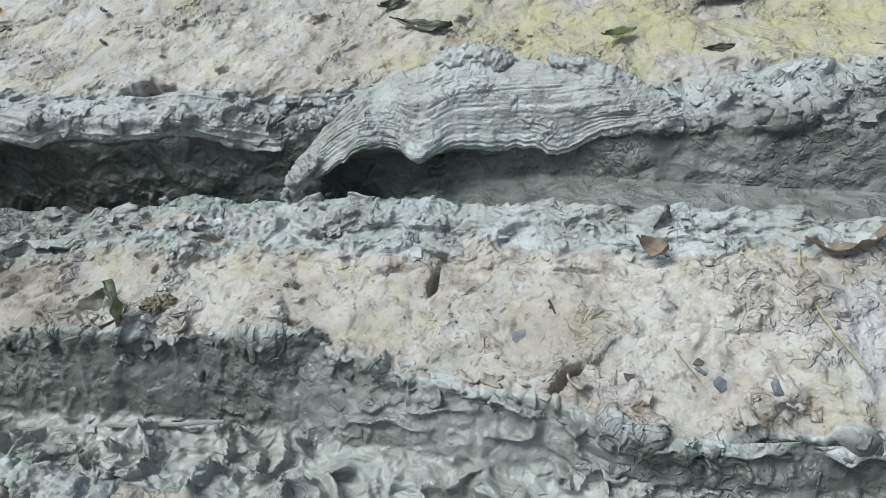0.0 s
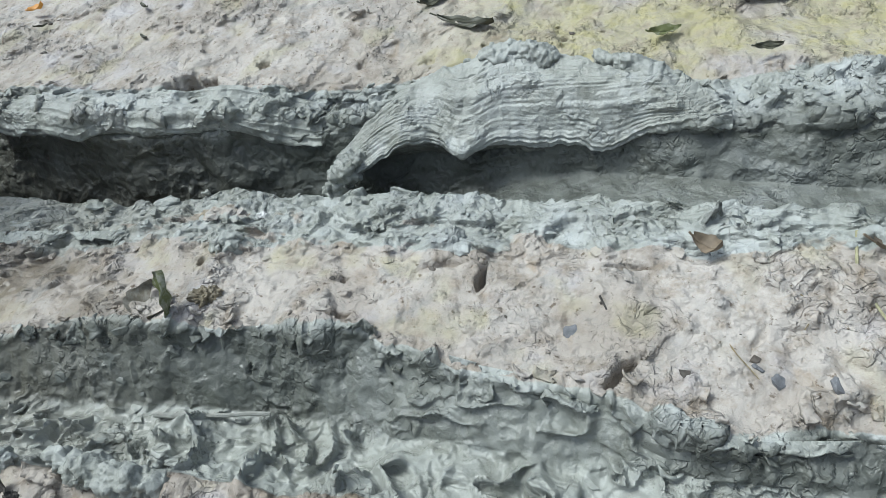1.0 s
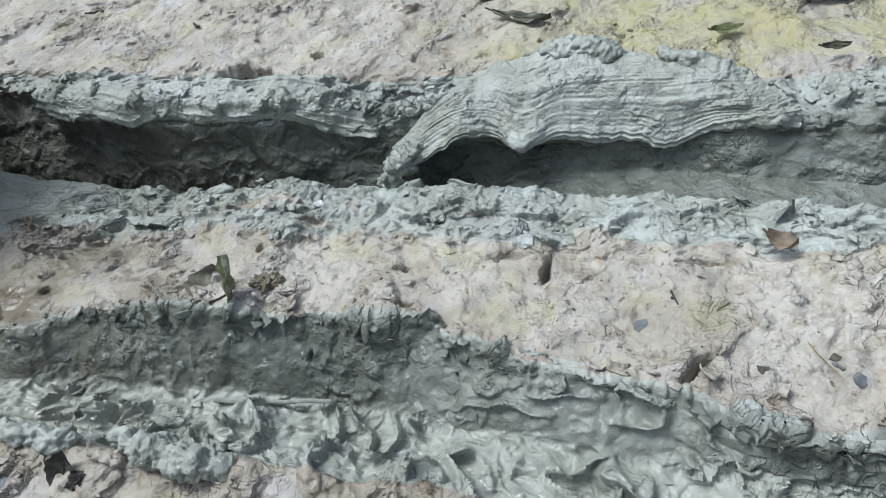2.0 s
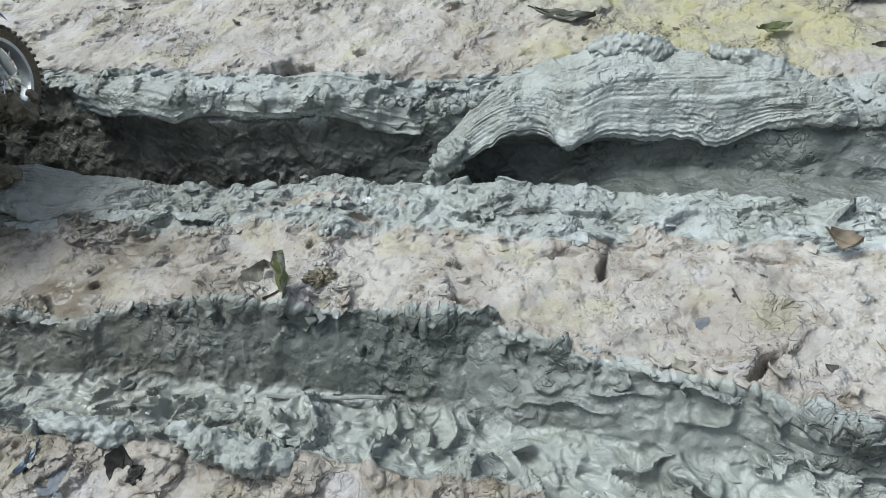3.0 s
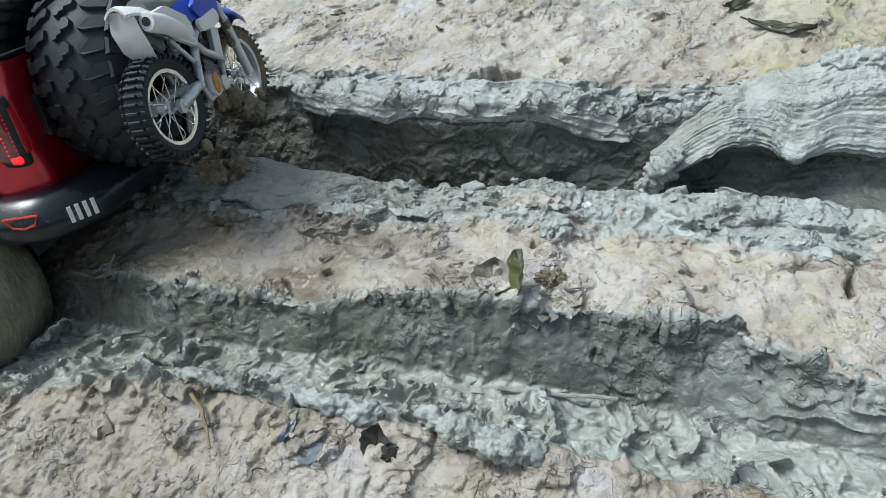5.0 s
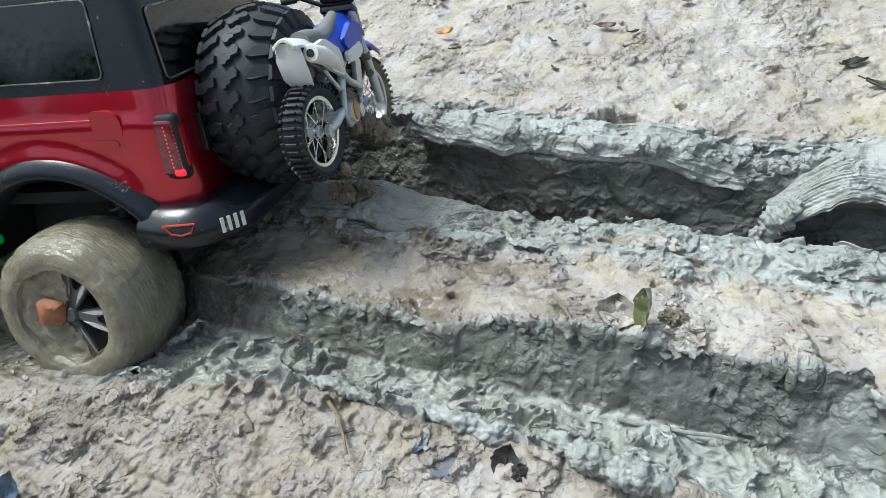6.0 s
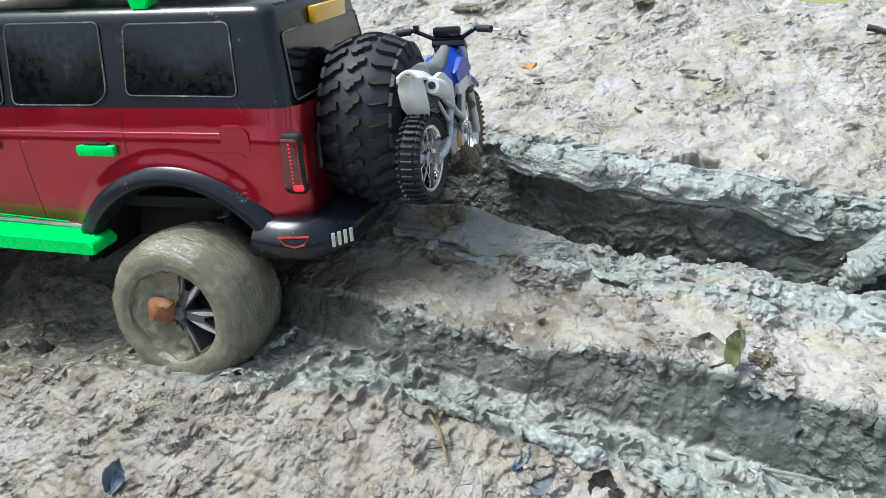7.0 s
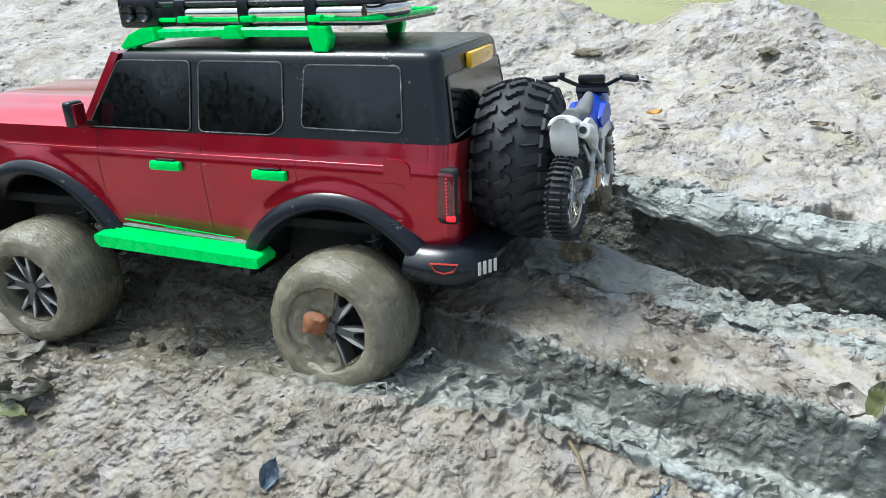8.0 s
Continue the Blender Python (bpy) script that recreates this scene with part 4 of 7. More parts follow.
def mud_flap(at, along_, up_, width, height, seed, label, curl=0.5, wetness=0.2, freshness=0.0, flute=0.0):
    """A torn, curled tongue of clay rooted at a point: width along one way, height along another."""
    cols, rows_ = 30, 18
    a, u = Vector(along_).normalized(), Vector(up_).normalized()
    n = a.cross(u).normalized()
    us, vs = np.meshgrid(np.linspace(-1, 1, cols), np.linspace(0, 1, rows_))
    tip = 0.75 + 0.45 * fbm(us[0], us[0] * 0 + seed, 1.2, 3, int(seed * 7), 0.35)
    tip = np.clip(tip, 0.15, 1.3) * (1 - np.abs(us[0]) ** 4 * 0.75)
    U, V = us * width / 2 * (1 - 0.18 * vs), vs * tip[None] * height
    W = curl * height * vs ** 2 * (0.6 + 0.5 * fbm(us * 1.2, vs, 1.0, 2, int(seed * 3))) + flute * width * np.sin(us * 9 + 2 * vs) * vs
    W = W + 0.12 * height * fbm(us * width * 60, vs * height * 60, 1.6, 3, int(seed * 5)) * np.minimum(1, vs * 3)
    thick = (0.0028 * (1 - 0.75 * vs) + 0.0004)
    P = lambda w: np.stack([at[k] + a[k] * U + u[k] * V + n[k] * w for k in range(3)], -1)
    top, low = P(W + thick / 2), P(W - thick / 2)
    X = np.concatenate([top, low[::-1]], 0)
    X = np.concatenate([X, X[:1]], 0)
    layer = lambda v: np.full(X.shape[:2], v)
    me = grid_mesh("mud_flap", X[..., 0], X[..., 1], X[..., 2], {"clay": layer(1.0), "algae": layer(0.0), "wet": layer(wetness), "fresh_shade": layer(freshness), "torn": layer(0.4)})
    me.materials.append(MUD)
    return tagged(new("mud_flap", me), label, "mud", "torn mud flaps")


# ---- the toy car, nose down in the ruts ----
CAR = pose(-0.671, 0.4095, -0.032, 7.0, 5.0, 191.2)
car = thing("toy_off_road_car", CAR, "red and black toy four-wheel-drive car stuck in mud ruts", "toy car")
REAR, FRONT, BELT, SILL = -0.112, 0.500, 0.165, 0.044
ARCHES = ((0.008, 0.012, 0.098), (0.369, 0.022, 0.100))        # x, z, radius


def side_y(x, z):
    """Half width of the body shell at a height."""
    y = np.interp(z, (0.03, 0.06, 0.10, 0.128, 0.140, 0.147, 0.166), (0.1075, 0.1130, 0.1162, 0.1173, 0.1173, 0.1146, 0.1108))
    return y - 0.018 * max(0, (x - 0.40) / 0.1) ** 2


def shell_outline(z, inset=0.0, rear=REAR, corner=0.026):
    """Plan outline of one side, from the nose back round the rear corner to the middle."""
    pts = []
    for x in np.arange(FRONT, rear + corner, -0.0035):
        pts.append((x, side_y(x, z) - inset))
    yc = side_y(rear, z) - inset - corner
    for a in np.linspace(0, math.pi / 2, 8):
        pts.append((rear + corner - corner * math.sin(a), yc + corner * math.cos(a)))
    for y in np.linspace(yc - 0.006, 0, 10):
        pts.append((rear, y))
    return pts


def body_shell():
    bm = bmesh.new()
    levels = list(np.arange(SILL, BELT - 0.02, 0.0035)) + [0.1455, 0.1485, 0.153, 0.158, 0.162, BELT]
    for side in (1, -1):
        grid = []
        for z in levels:
            taper = 0.006 * max(0, (0.085 - z) / 0.04) ** 2
            swell = lambda x: 0.0048 * max(1 - float(smooth_step(r + 0.004, r + 0.023, math.hypot(x - ax, z - az_))) for ax, az_, r in ARCHES) * float(smooth_step(-0.085, -0.065, x))
            grid.append([bm.verts.new((x - (taper if x < -0.1 else 0), (y + swell(x)) * side, z)) for x, y in shell_outline(z)])
        for a, b in zip(grid, grid[1:]):
            for i in range(len(a) - 1):
                c = (a[i].co + a[i + 1].co + b[i].co + b[i + 1].co) / 4
                if abs(c.y) > 0.09 and any(math.hypot(c.x - ax, c.z - az_) < r - 0.007 for ax, az_, r in ARCHES):
                    continue
                bm.faces.new((a[i], a[i + 1], b[i + 1], b[i]))
    bmesh.ops.remove_doubles(bm, verts=bm.verts, dist=0.0002)
    return bm


body = part("body", body_shell(), RED, car, "metallic red lower body shell with mud specks")

bm = bmesh.new()                                              # bonnet, cowl and closed nose
rows = []
for x in np.linspace(0.290, FRONT, 24):
    row = []
    for v in np.linspace(-1, 1, 25):
        z = BELT + 0.020 * (1 - abs(v) ** 5) - 0.010 * max(0, (x - 0.45) / 0.05) ** 2 + 0.004 * (abs(v) < 0.62)
        row.append(bm.verts.new((x, v * (side_y(x, BELT)), z)))
    rows.append(row)
for a, b in zip(rows, rows[1:]):
    for i in range(24):
        bm.faces.new((a[i], a[i + 1], b[i + 1], b[i]))
part("bonnet", bm, RED, car)
bm = bmesh.new()
box(bm, (0.012, 0.19, 0.11), (0.497, 0, 0.105), 0.004)
part("grille", bm, BLACK, car)
bm = bmesh.new()
box(bm, (0.035, 0.23, 0.03), (0.515, 0, 0.045), 0.008)
part("front_bumper", bm, TRIM, car)


def cabin_section(t):
    """Half width and the x of windscreen and tailgate at a height share t."""
    z = BELT + 0.076 * t
    return z, 0.1105 - 0.0135 * t, 0.291 - 0.050 * t, -0.106 + 0.012 * t


def cabin_shell():
    """The black hard top: side walls with rounded corners, and the crowned roof."""
    bm = bmesh.new()
    rings = []

    def ring(z, hy, xf, xr, c):
        out = []
        for sx, sy, a0 in ((xr, hy, math.pi), (xf, hy, math.pi / 2), (xf, -hy, 0), (xr, -hy, -math.pi / 2)):
            cx, cy = sx + (c if sx == xr else -c), sy - c * (1 if sy > 0 else -1)
            for k in range(6):
                a = a0 - math.pi / 2 * k / 5
                out.append((cx + c * math.cos(a), cy + c * math.sin(a)))
        return [bm.verts.new((x, y, z)) for x, y in out]
    for t in np.linspace(0, 0.86, 8):
        z, hy, xf, xr = cabin_section(t)
        rings.append(ring(z, hy, xf, xr, 0.013))
    z, hy, xf, xr = cabin_section(0.86)
    for a in np.linspace(0.25, 1.5, 6):
        rings.append(ring(z + 0.013 * math.sin(a), hy - 0.014 * (1 - math.cos(a)), xf - 0.02 * (1 - math.cos(a)), xr + 0.012 * (1 - math.cos(a)), 0.013))
    for grow, dz in ((0.6, 0.0018), (0.25, 0.0032)):
        mid = (xf + xr) / 2
        rings.append([bm.verts.new((mid + (v.co.x - mid) * (0.35 + 0.65 * grow ** 0.5), v.co.y * grow, z + 0.0135 + dz)) for v in rings[13]])
    for a, b in zip(rings, rings[1:]):
        for i in range(len(a)):
            bm.faces.new((a[i], a[(i + 1) % len(a)], b[(i + 1) % len(a)], b[i]))
    bm.faces.new(rings[-1])
    return bm


hard_top = part("hard_top", cabin_shell(), BLACK, car, "matt black hard top with dusty edges")
TILT_SIDE = math.atan2(0.0135, 0.076)


def on_side(x, z, out=0.0):
    """A point on the slanted cabin side."""
    return (x, 0.1105 - 0.0135 * (z - BELT) / 0.076 + out, z)


def side_window(outline, side, name="side_window"):
    outline = rounded(outline, 0.006)
    bm = bmesh.new()
    outer = [bm.verts.new((x, side * on_side(x, z, 0.0012)[1], z)) for x, z in outline]
    inner = [bm.verts.new((x, side * on_side(x, z, -0.002)[1], z)) for x, z in outline]
    n = len(outline)
    bm.faces.new(outer)
    for i in range(n):
        bm.faces.new((outer[i], outer[(i + 1) % n], inner[(i + 1) % n], inner[i]))
    pane = part(name, bm, GLASS, car, "", smooth=False)
    bm = bmesh.new()
    tube(bm, [(x, side * on_side(x, z, 0.0009)[1], z) for x, z in outline + outline[:2]], 0.0007, 6, cap=False)
    part("window_seal", bm, SEAL, pane)
    return pane


SEAL = splashed_material("worn_grey_seal", (0.10, 0.10, 0.098), 0.5, 0.3, mud=(0.45, 0.43, 0.4))
for side in (1, -1):
    side_window(((0.037, 0.175), (0.033, 0.230), (-0.060, 0.230), (-0.063, 0.174)), side, "quarter_window")
    side_window(((0.1490, 0.167), (0.1465, 0.232), (0.056, 0.232), (0.056, 0.176), (0.068, 0.167)), side, "rear_door_window")
    side_window(((0.284, 0.167), (0.241, 0.232), (0.1565, 0.232), (0.1590, 0.167)), side, "front_door_window")
    bm = bmesh.new()                                          # red windscreen pillar
    prism(bm, [(0.2955, BELT - 0.001), (0.2845, BELT - 0.001), (0.2395, 0.238), (0.2485, 0.240)], 0.1118 * side, 0.096 * side)
    for v in bm.verts:
        v.co.y -= side * 0.0135 * max(0, (v.co.z - BELT) / 0.076)
    part("windscreen_pillar", bm, RED, car)
    for x0, z0, x1, z1 in ((0.148, SILL + 0.006, 0.149, BELT), (0.043, 0.12, 0.045, BELT), (0.275, 0.05, 0.275, BELT)):
        bm = bmesh.new()
        tube(bm, [(x0 + (x1 - x0) * k / 12, side * (side_y(x0, z0 + (z1 - z0) * k / 12) + 0.0001), z0 + (z1 - z0) * k / 12) for k in range(13)], 0.00028, 5)
        part("door_gap", bm, SEAM, car)
    bm = bmesh.new()                                          # shoulder crease
    tube(bm, [(x, side * (side_y(x, 0.1445) - 0.0002), 0.1445) for x in np.linspace(0.40, -0.055, 40)], 0.0011, 6)
    part("shoulder_crease", bm, RED, car)
    for hx, hz in ((0.0710, 0.1300), (0.1890, 0.1325)):
        bm = bmesh.new()
        box(bm, (0.037, 0.007, 0.0095), (hx, side * (side_y(hx, hz) + 0.0018), hz), 0.0028)
        handle = part("door_handle", bm, GREEN, car, "bright green door handle")
        bm = bmesh.new()
        box(bm, (0.022, 0.005, 0.003), (hx, side * (side_y(hx, hz) + 0.0005), hz + 0.0052), 0.001)
        part("finger_recess", bm, DARK, handle)
    bm = bmesh.new()                                          # fuel flap
    outline = rounded(((-0.046, 0.131), (-0.046, 0.152), (-0.063, 0.152), (-0.071, 0.147), (-0.071, 0.131)), 0.004)
    prism(bm, outline, side * 0.108, side * (side_y(0, 0.14) + 0.0004), bevel=0.0003)
    part("fuel_flap", bm, RED, car)
    bm = bmesh.new()
    prism(bm, rounded(((-0.030, 0.124), (-0.030, 0.130), (-0.064, 0.1295), (-0.066, 0.124)), 0.002), side * 0.108, side * (side_y(0, 0.126) + 0.0007), bevel=0.0005)
    part("flap_ledge", bm, RED, car)


def arch_flare(ax, az_, r, side):
    """Broad black wheel arch moulding, cut flat at its ends."""
    bm = bmesh.new()
    section = [(-0.010, 0.100), (-0.010, 0.122), (-0.006, 0.1275), (0.001, 0.127), (0.0085, 0.1205), (0.0105, 0.1155), (0.0105, 0.106)]
    rings = []
    a0, a1 = (8, 168) if ax > 0.2 else (9, 152)
    for a in np.linspace(radians(a0), radians(a1), 56):
        squash = 1.0 + 0.05 * math.cos(2 * a)
        rings.append([bm.verts.new((ax + (r + dr) * math.cos(a) * squash, side * y, az_ + (r + dr) * math.sin(a))) for dr, y in section])
    for p, q in zip(rings, rings[1:]):
        for i in range(len(section)):
            j = (i + 1) % len(section)
            bm.faces.new((p[i], p[j], q[j], q[i]))
    bm.faces.new(rings[0])
    bm.faces.new(rings[-1][::-1])
    return part("wheel_arch_flare", bm, TRIM, car, "wide black wheel arch flare")


for side in (1, -1):
    for ax, az_, r in ARCHES:
        arch_flare(ax, az_, r, side)
        bm = bmesh.new()                                      # dark well behind the wheel
        outline = [(ax + (r - 0.004) * math.cos(a), az_ + (r - 0.004) * math.sin(a)) for a in np.linspace(0.1, math.pi - 0.1, 24)]
        lo = [bm.verts.new((x, side * 0.112, z)) for x, z in outline]
        hi = [bm.verts.new((x, side * 0.052, z)) for x, z in outline]
        for i in range(len(lo) - 1):
            bm.faces.new((lo[i], lo[i + 1], hi[i + 1], hi[i]))
        bm.faces.new(hi)
        part("wheel_well", bm, DARK, car)
    bm = bmesh.new()                                          # green running board
    prism(bm, rounded(((0.279, 0.0600), (0.083, 0.0525), (0.080, 0.041), (0.276, 0.0465)), 0.004), side * 0.110, side * 0.1425, bevel=0.0014)
    board = part("running_board", bm, GREEN, car, "bright green side step")
    for k in range(5):
        bm = bmesh.new()
        y = side * (0.117 + 0.0050 * k)
        tube(bm, [(0.270, y, 0.0600), (0.09, y, 0.0532)], 0.0009, 6)
        part("grip_rib", bm, GREEN, board)
    bm = bmesh.new()
    tube(bm, [(0.284, side * 0.1135, 0.0635), (0.105, side * 0.1135, 0.0555)], 0.0023, 6)
    part("sill_strip", bm, SILVER, car, "silver sill strip")
    for z0, z1, x0, x1 in ((0.0690, 0.0600, 0.266, 0.125), (0.0640, 0.0550, 0.21, 0.11)):
        bm = bmesh.new()
        tube(bm, [(x0 + (x1 - x0) * k / 6, side * (side_y(0.2, z0) + 0.0002), z0 + (z1 - z0) * k / 6) for k in range(7)], 0.0006, 5)
        part("pinstripe", bm, GREEN, car, "thin green pinstripe")

    # rear lamp round the corner
    bm = bmesh.new()
    box(bm, (0.026, 0.011, 0.052), (-0.1005, side * 0.1085, 0.1195), 0.005, seg=3)
    lamp = part("tail_lamp", bm, DARK, car, "red tail lamp with lit beads")
    bm = bmesh.new()
    box(bm, (0.0205, 0.0115, 0.046), (-0.1015, side * 0.1092, 0.1195), 0.0045, seg=3)
    part("lens", bm, DARKLENS, lamp)
    bm = bmesh.new()
    box(bm, (0.005, 0.007, 0.034), (-0.1118, side * 0.1068, 0.1200), 0.0018)
    part("red_strip", bm, REDLENS, lamp)
    bm = bmesh.new()
    box(bm, (0.0100, 0.0120, 0.007), (-0.1068, side * 0.1094, 0.1000), 0.003, seg=3)
    part("brake_lens", bm, LIT, lamp)
    for k in range(22):
        bm = bmesh.new()
        col, row_ = k % 2, k // 2
        bmesh.ops.create_uvsphere(bm, u_segments=8, v_segments=6, radius=0.00075, matrix=Matrix.Translation((-0.1035 - 0.0062 * col, side * (0.1150 - 0.0012 * col), 0.1045 + 0.0032 * row_)))
        part("lamp_bead", bm, LIT, lamp)
    bm = bmesh.new()                                          # tailgate hinge or grip beside the lamp
    box(bm, (0.008, 0.010, 0.032), (REAR - 0.002, side * 0.078, 0.122), 0.003)
    part("tailgate_grip", bm, BLACK, car)

# tailgate: window, gap lines, centre lamp
bm = bmesh.new()
outline = rounded(((0.096, 0.168), (0.088, 0.220), (-0.088, 0.220), (-0.096, 0.168)), 0.006)
lo = [bm.verts.new((-0.1075 + 0.012 * (z - BELT) / 0.076, y, z)) for y, z in outline]
hi = [bm.verts.new((-0.103 + 0.012 * (z - BELT) / 0.076, y, z)) for y, z in outline]
bm.faces.new(lo)
for i in range(len(lo)):
    bm.faces.new((lo[i], lo[(i + 1) % len(lo)], hi[(i + 1) % len(lo)], hi[i]))
pane = part("tailgate_window", bm, GLASS, car, smooth=False)
bm = bmesh.new()
tube(bm, [v for v in [(-0.1075 + 0.012 * (z - BELT) / 0.076, y, z) for y, z in outline + outline[:1]]], 0.0009, 6, cap=False)
part("window_seal", bm, SEAL, pane)
bm = bmesh.new()
box(bm, (0.006, 0.080, 0.015), (-0.0995, -0.014, 0.2265), 0.002)
part("centre_lamp", bm, AMBER, car, "amber centre lamp under the roof edge")
bm = bmesh.new()                                              # roof edge lip over the tailgate
box(bm, (0.012, 0.160, 0.005), (-0.0865, 0, 0.2395), 0.0022)
part("roof_lip", bm, BLACK, car)

# rear bumper with number markings and reflectors
bm = bmesh.new()
half = [(-0.066, 0.128), (-0.090, 0.1335), (-0.118, 0.130), (-0.140, 0.104), (-0.146, 0.07), (-0.146, 0.0)]
plan = half + [(x, -y) for x, y in half[-2::-1]]
for _ in range(2):                                            # round its corners
    plan = [plan[0]] + [(p[0] * (1 - f) + q[0] * f, p[1] * (1 - f) + q[1] * f) for p, q in zip(plan, plan[1:]) for f in (0.25, 0.75)] + [plan[-1]]
sect = [(-0.004, 0.041), (0.001, 0.0425), (0.0035, 0.046), (0.004, 0.052), (0.0035, 0.058), (0.001, 0.0625), (-0.004, 0.0675), (-0.008, 0.0715), (-0.016, 0.074)]
rings = []
for i, (x, y) in enumerate(plan):
    a, b = Vector(plan[max(i - 1, 0)]), Vector(plan[min(i + 1, len(plan) - 1)])
    d = (b - a).normalized()
    out = Vector((-d.y, d.x)) * -1
    out = out if out.dot(Vector((x + 0.03, y))) > 0 else -out
    rings.append([bm.verts.new((x + out.x * o, y + out.y * o, z)) for o, z in sect] + [bm.verts.new((x - out.x * 0.03, y - out.y * 0.03, z)) for z in (0.073, 0.043)])
for p, q in zip(rings, rings[1:]):
    for i in range(len(p)):
        j = (i + 1) % len(p)
        bm.faces.new((p[i], p[j], q[j], q[i]))
bm.faces.new(rings[0])
bm.faces.new(rings[-1][::-1])
bumper = part("rear_bumper", bm, TRIM, car, "dusty black rear bumper")
for side in (1, -1):
    bm = bmesh.new()
    a, b = Vector((-0.094, side * 0.1375, 0)), Vector((-0.119, side * 0.1335, 0))
    at = lambda u, z: tuple(a + (b - a) * u + Vector((0, 0, z)))
    tube(bm, [at(0.0, 0.0645), at(1.0, 0.0645), at(0.82, 0.0575), at(0.5, 0.0555), at(0.2, 0.0575), at(0.0, 0.0645), at(0.1, 0.0645)], 0.0009, 6)
    part("reflector", bm, REFLECT, bumper, "red reflector outline")
for k in range(4):                                            # plate characters as plain bars
    bm = bmesh.new()
    a, b = Vector((-0.1305, 0.1205, 0)), Vector((-0.1445, 0.1035, 0))
    p = a + (b - a) * (0.1 + 0.42 * k / 1.6)
    box(bm, (0.0030, 0.0012, 0.0125), (p.x - 0.0035, p.y + 0.0027, 0.0575), 0.0004, turn=pose(0, 0, 0, 0, 0, 50))
    part("marking_bar", bm, NUMBER, bumper, "pale plate marking bar", smooth=False)

# roof rack
for side in (1, -1):
    bm = bmesh.new()
    pts = [(0.232, 0.086, 0.236), (0.222, 0.087, 0.249), (0.205, 0.087, 0.2555), (0.12, 0.087, 0.2575), (0.02, 0.087, 0.2570)]
    rings = []
    for i, (x, y, z) in enumerate(pts):
        rings.append([bm.verts.new((x, side * (y + dy), z + dz)) for dy, dz in ((-0.004, -0.004), (0.004, -0.004), (0.0045, 0.002), (0.002, 0.004), (-0.002, 0.004), (-0.0045, 0.002))])
    for p, q in zip(rings, rings[1:]):
        for i in range(6):
            bm.faces.new((p[i], p[(i + 1) % 6], q[(i + 1) % 6], q[i]))
    bm.faces.new(rings[0])
    bm.faces.new(rings[-1][::-1])
    rail = part("roof_rail", bm, GREEN, car, "bright green roof rail")
    for shape in ([(0.212, 0.2612), (0.196, 0.2625), (0.194, 0.2500), (0.206, 0.2480), (0.236, 0.2410), (0.240, 0.2440), (0.228, 0.2550)],
                  [(0.116, 0.2630), (0.102, 0.2630), (0.098, 0.2515), (0.122, 0.2515)],
                  [(0.030, 0.2628), (0.012, 0.2618), (0.008, 0.2520), (0.012, 0.2400), (0.026, 0.2400), (0.029, 0.2510)]):
        bm = bmesh.new()
        prism(bm, shape, side * 0.0815, side * 0.0945, bevel=0.0012)
        part("rail_foot", bm, GREEN, rail)
bm = bmesh.new()
outline = rounded(((0.205, 0.082), (0.205, -0.082), (-0.035, -0.082), (-0.035, 0.082)), 0.016)
prism(bm, outline, 0.262, 0.2645, axis="Z")
part("rack_tray", bm, BLACK, car, "black roof rack tray")
for dz, mat, name, r in ((0.268, GREEN, "rack_lower_rail", 0.0022), (0.282, BLACK, "rack_upper_rail", 0.0026)):
    bm = bmesh.new()
    tube(bm, [(x, y, dz) for x, y in outline + outline[:1]], r, 8, cap=False)
    part(name, bm, mat, car)
for x in (0.17, 0.10, 0.03):
    for side in (1, -1):
        bm = bmesh.new()
        box(bm, (0.012, 0.006, 0.024), (x, side * 0.083, 0.274), 0.002)
        part("rack_clip", bm, BLACK, car)
    for side in (1, -1):
        bm = bmesh.new()
        box(bm, (0.014, 0.008, 0.006), (x - 0.004, side * 0.084, 0.2685), 0.002)
        part("rack_clamp", bm, GREEN, car)
bm = bmesh.new()
tube(bm, [(0.165, 0.0785, 0.2735), (-0.02, 0.0785, 0.2735)], 0.0068, 16)
tube(bm, [(-0.02, 0.0785, 0.2735), (-0.034, 0.066, 0.2735), (-0.036, 0.02, 0.2735)], [0.0068, 0.0066, 0.006], 16)
part("chrome_side_tube", bm, CHROME, car, "polished metal tube on the roof rack")
bm = bmesh.new()
box(bm, (0.046, 0.168, 0.028), (0.221, 0, 0.2745), 0.004)
bar = part("light_bar", bm, BLACK, car, "black roof light bar")
for k in range(8):
    bm = bmesh.new()
    lathe(bm, [(0.0005, 0.0), (0.006, 0.002), (0.008, 0.006), (0.0085, 0.006), (0.0085, -0.002), (0.0005, -0.002)], 16, "X")
    part("light_lens", bm, SILVER, bar, matrix=Matrix.Translation((0.2435, -0.068 + 0.0195 * k, 0.2745)))
for k in range(2):
    bm = bmesh.new()
    lathe(bm, [(0.0005, 0.0), (0.0055, 0.001), (0.0075, 0.003), (0.008, 0.0), (0.0005, -0.001)], 16, "Y")
    part("side_lens", bm, GLASS, bar, "smoked round lens", matrix=Matrix.Translation((0.2115 + 0.0185 * k, 0.0842, 0.2745)))

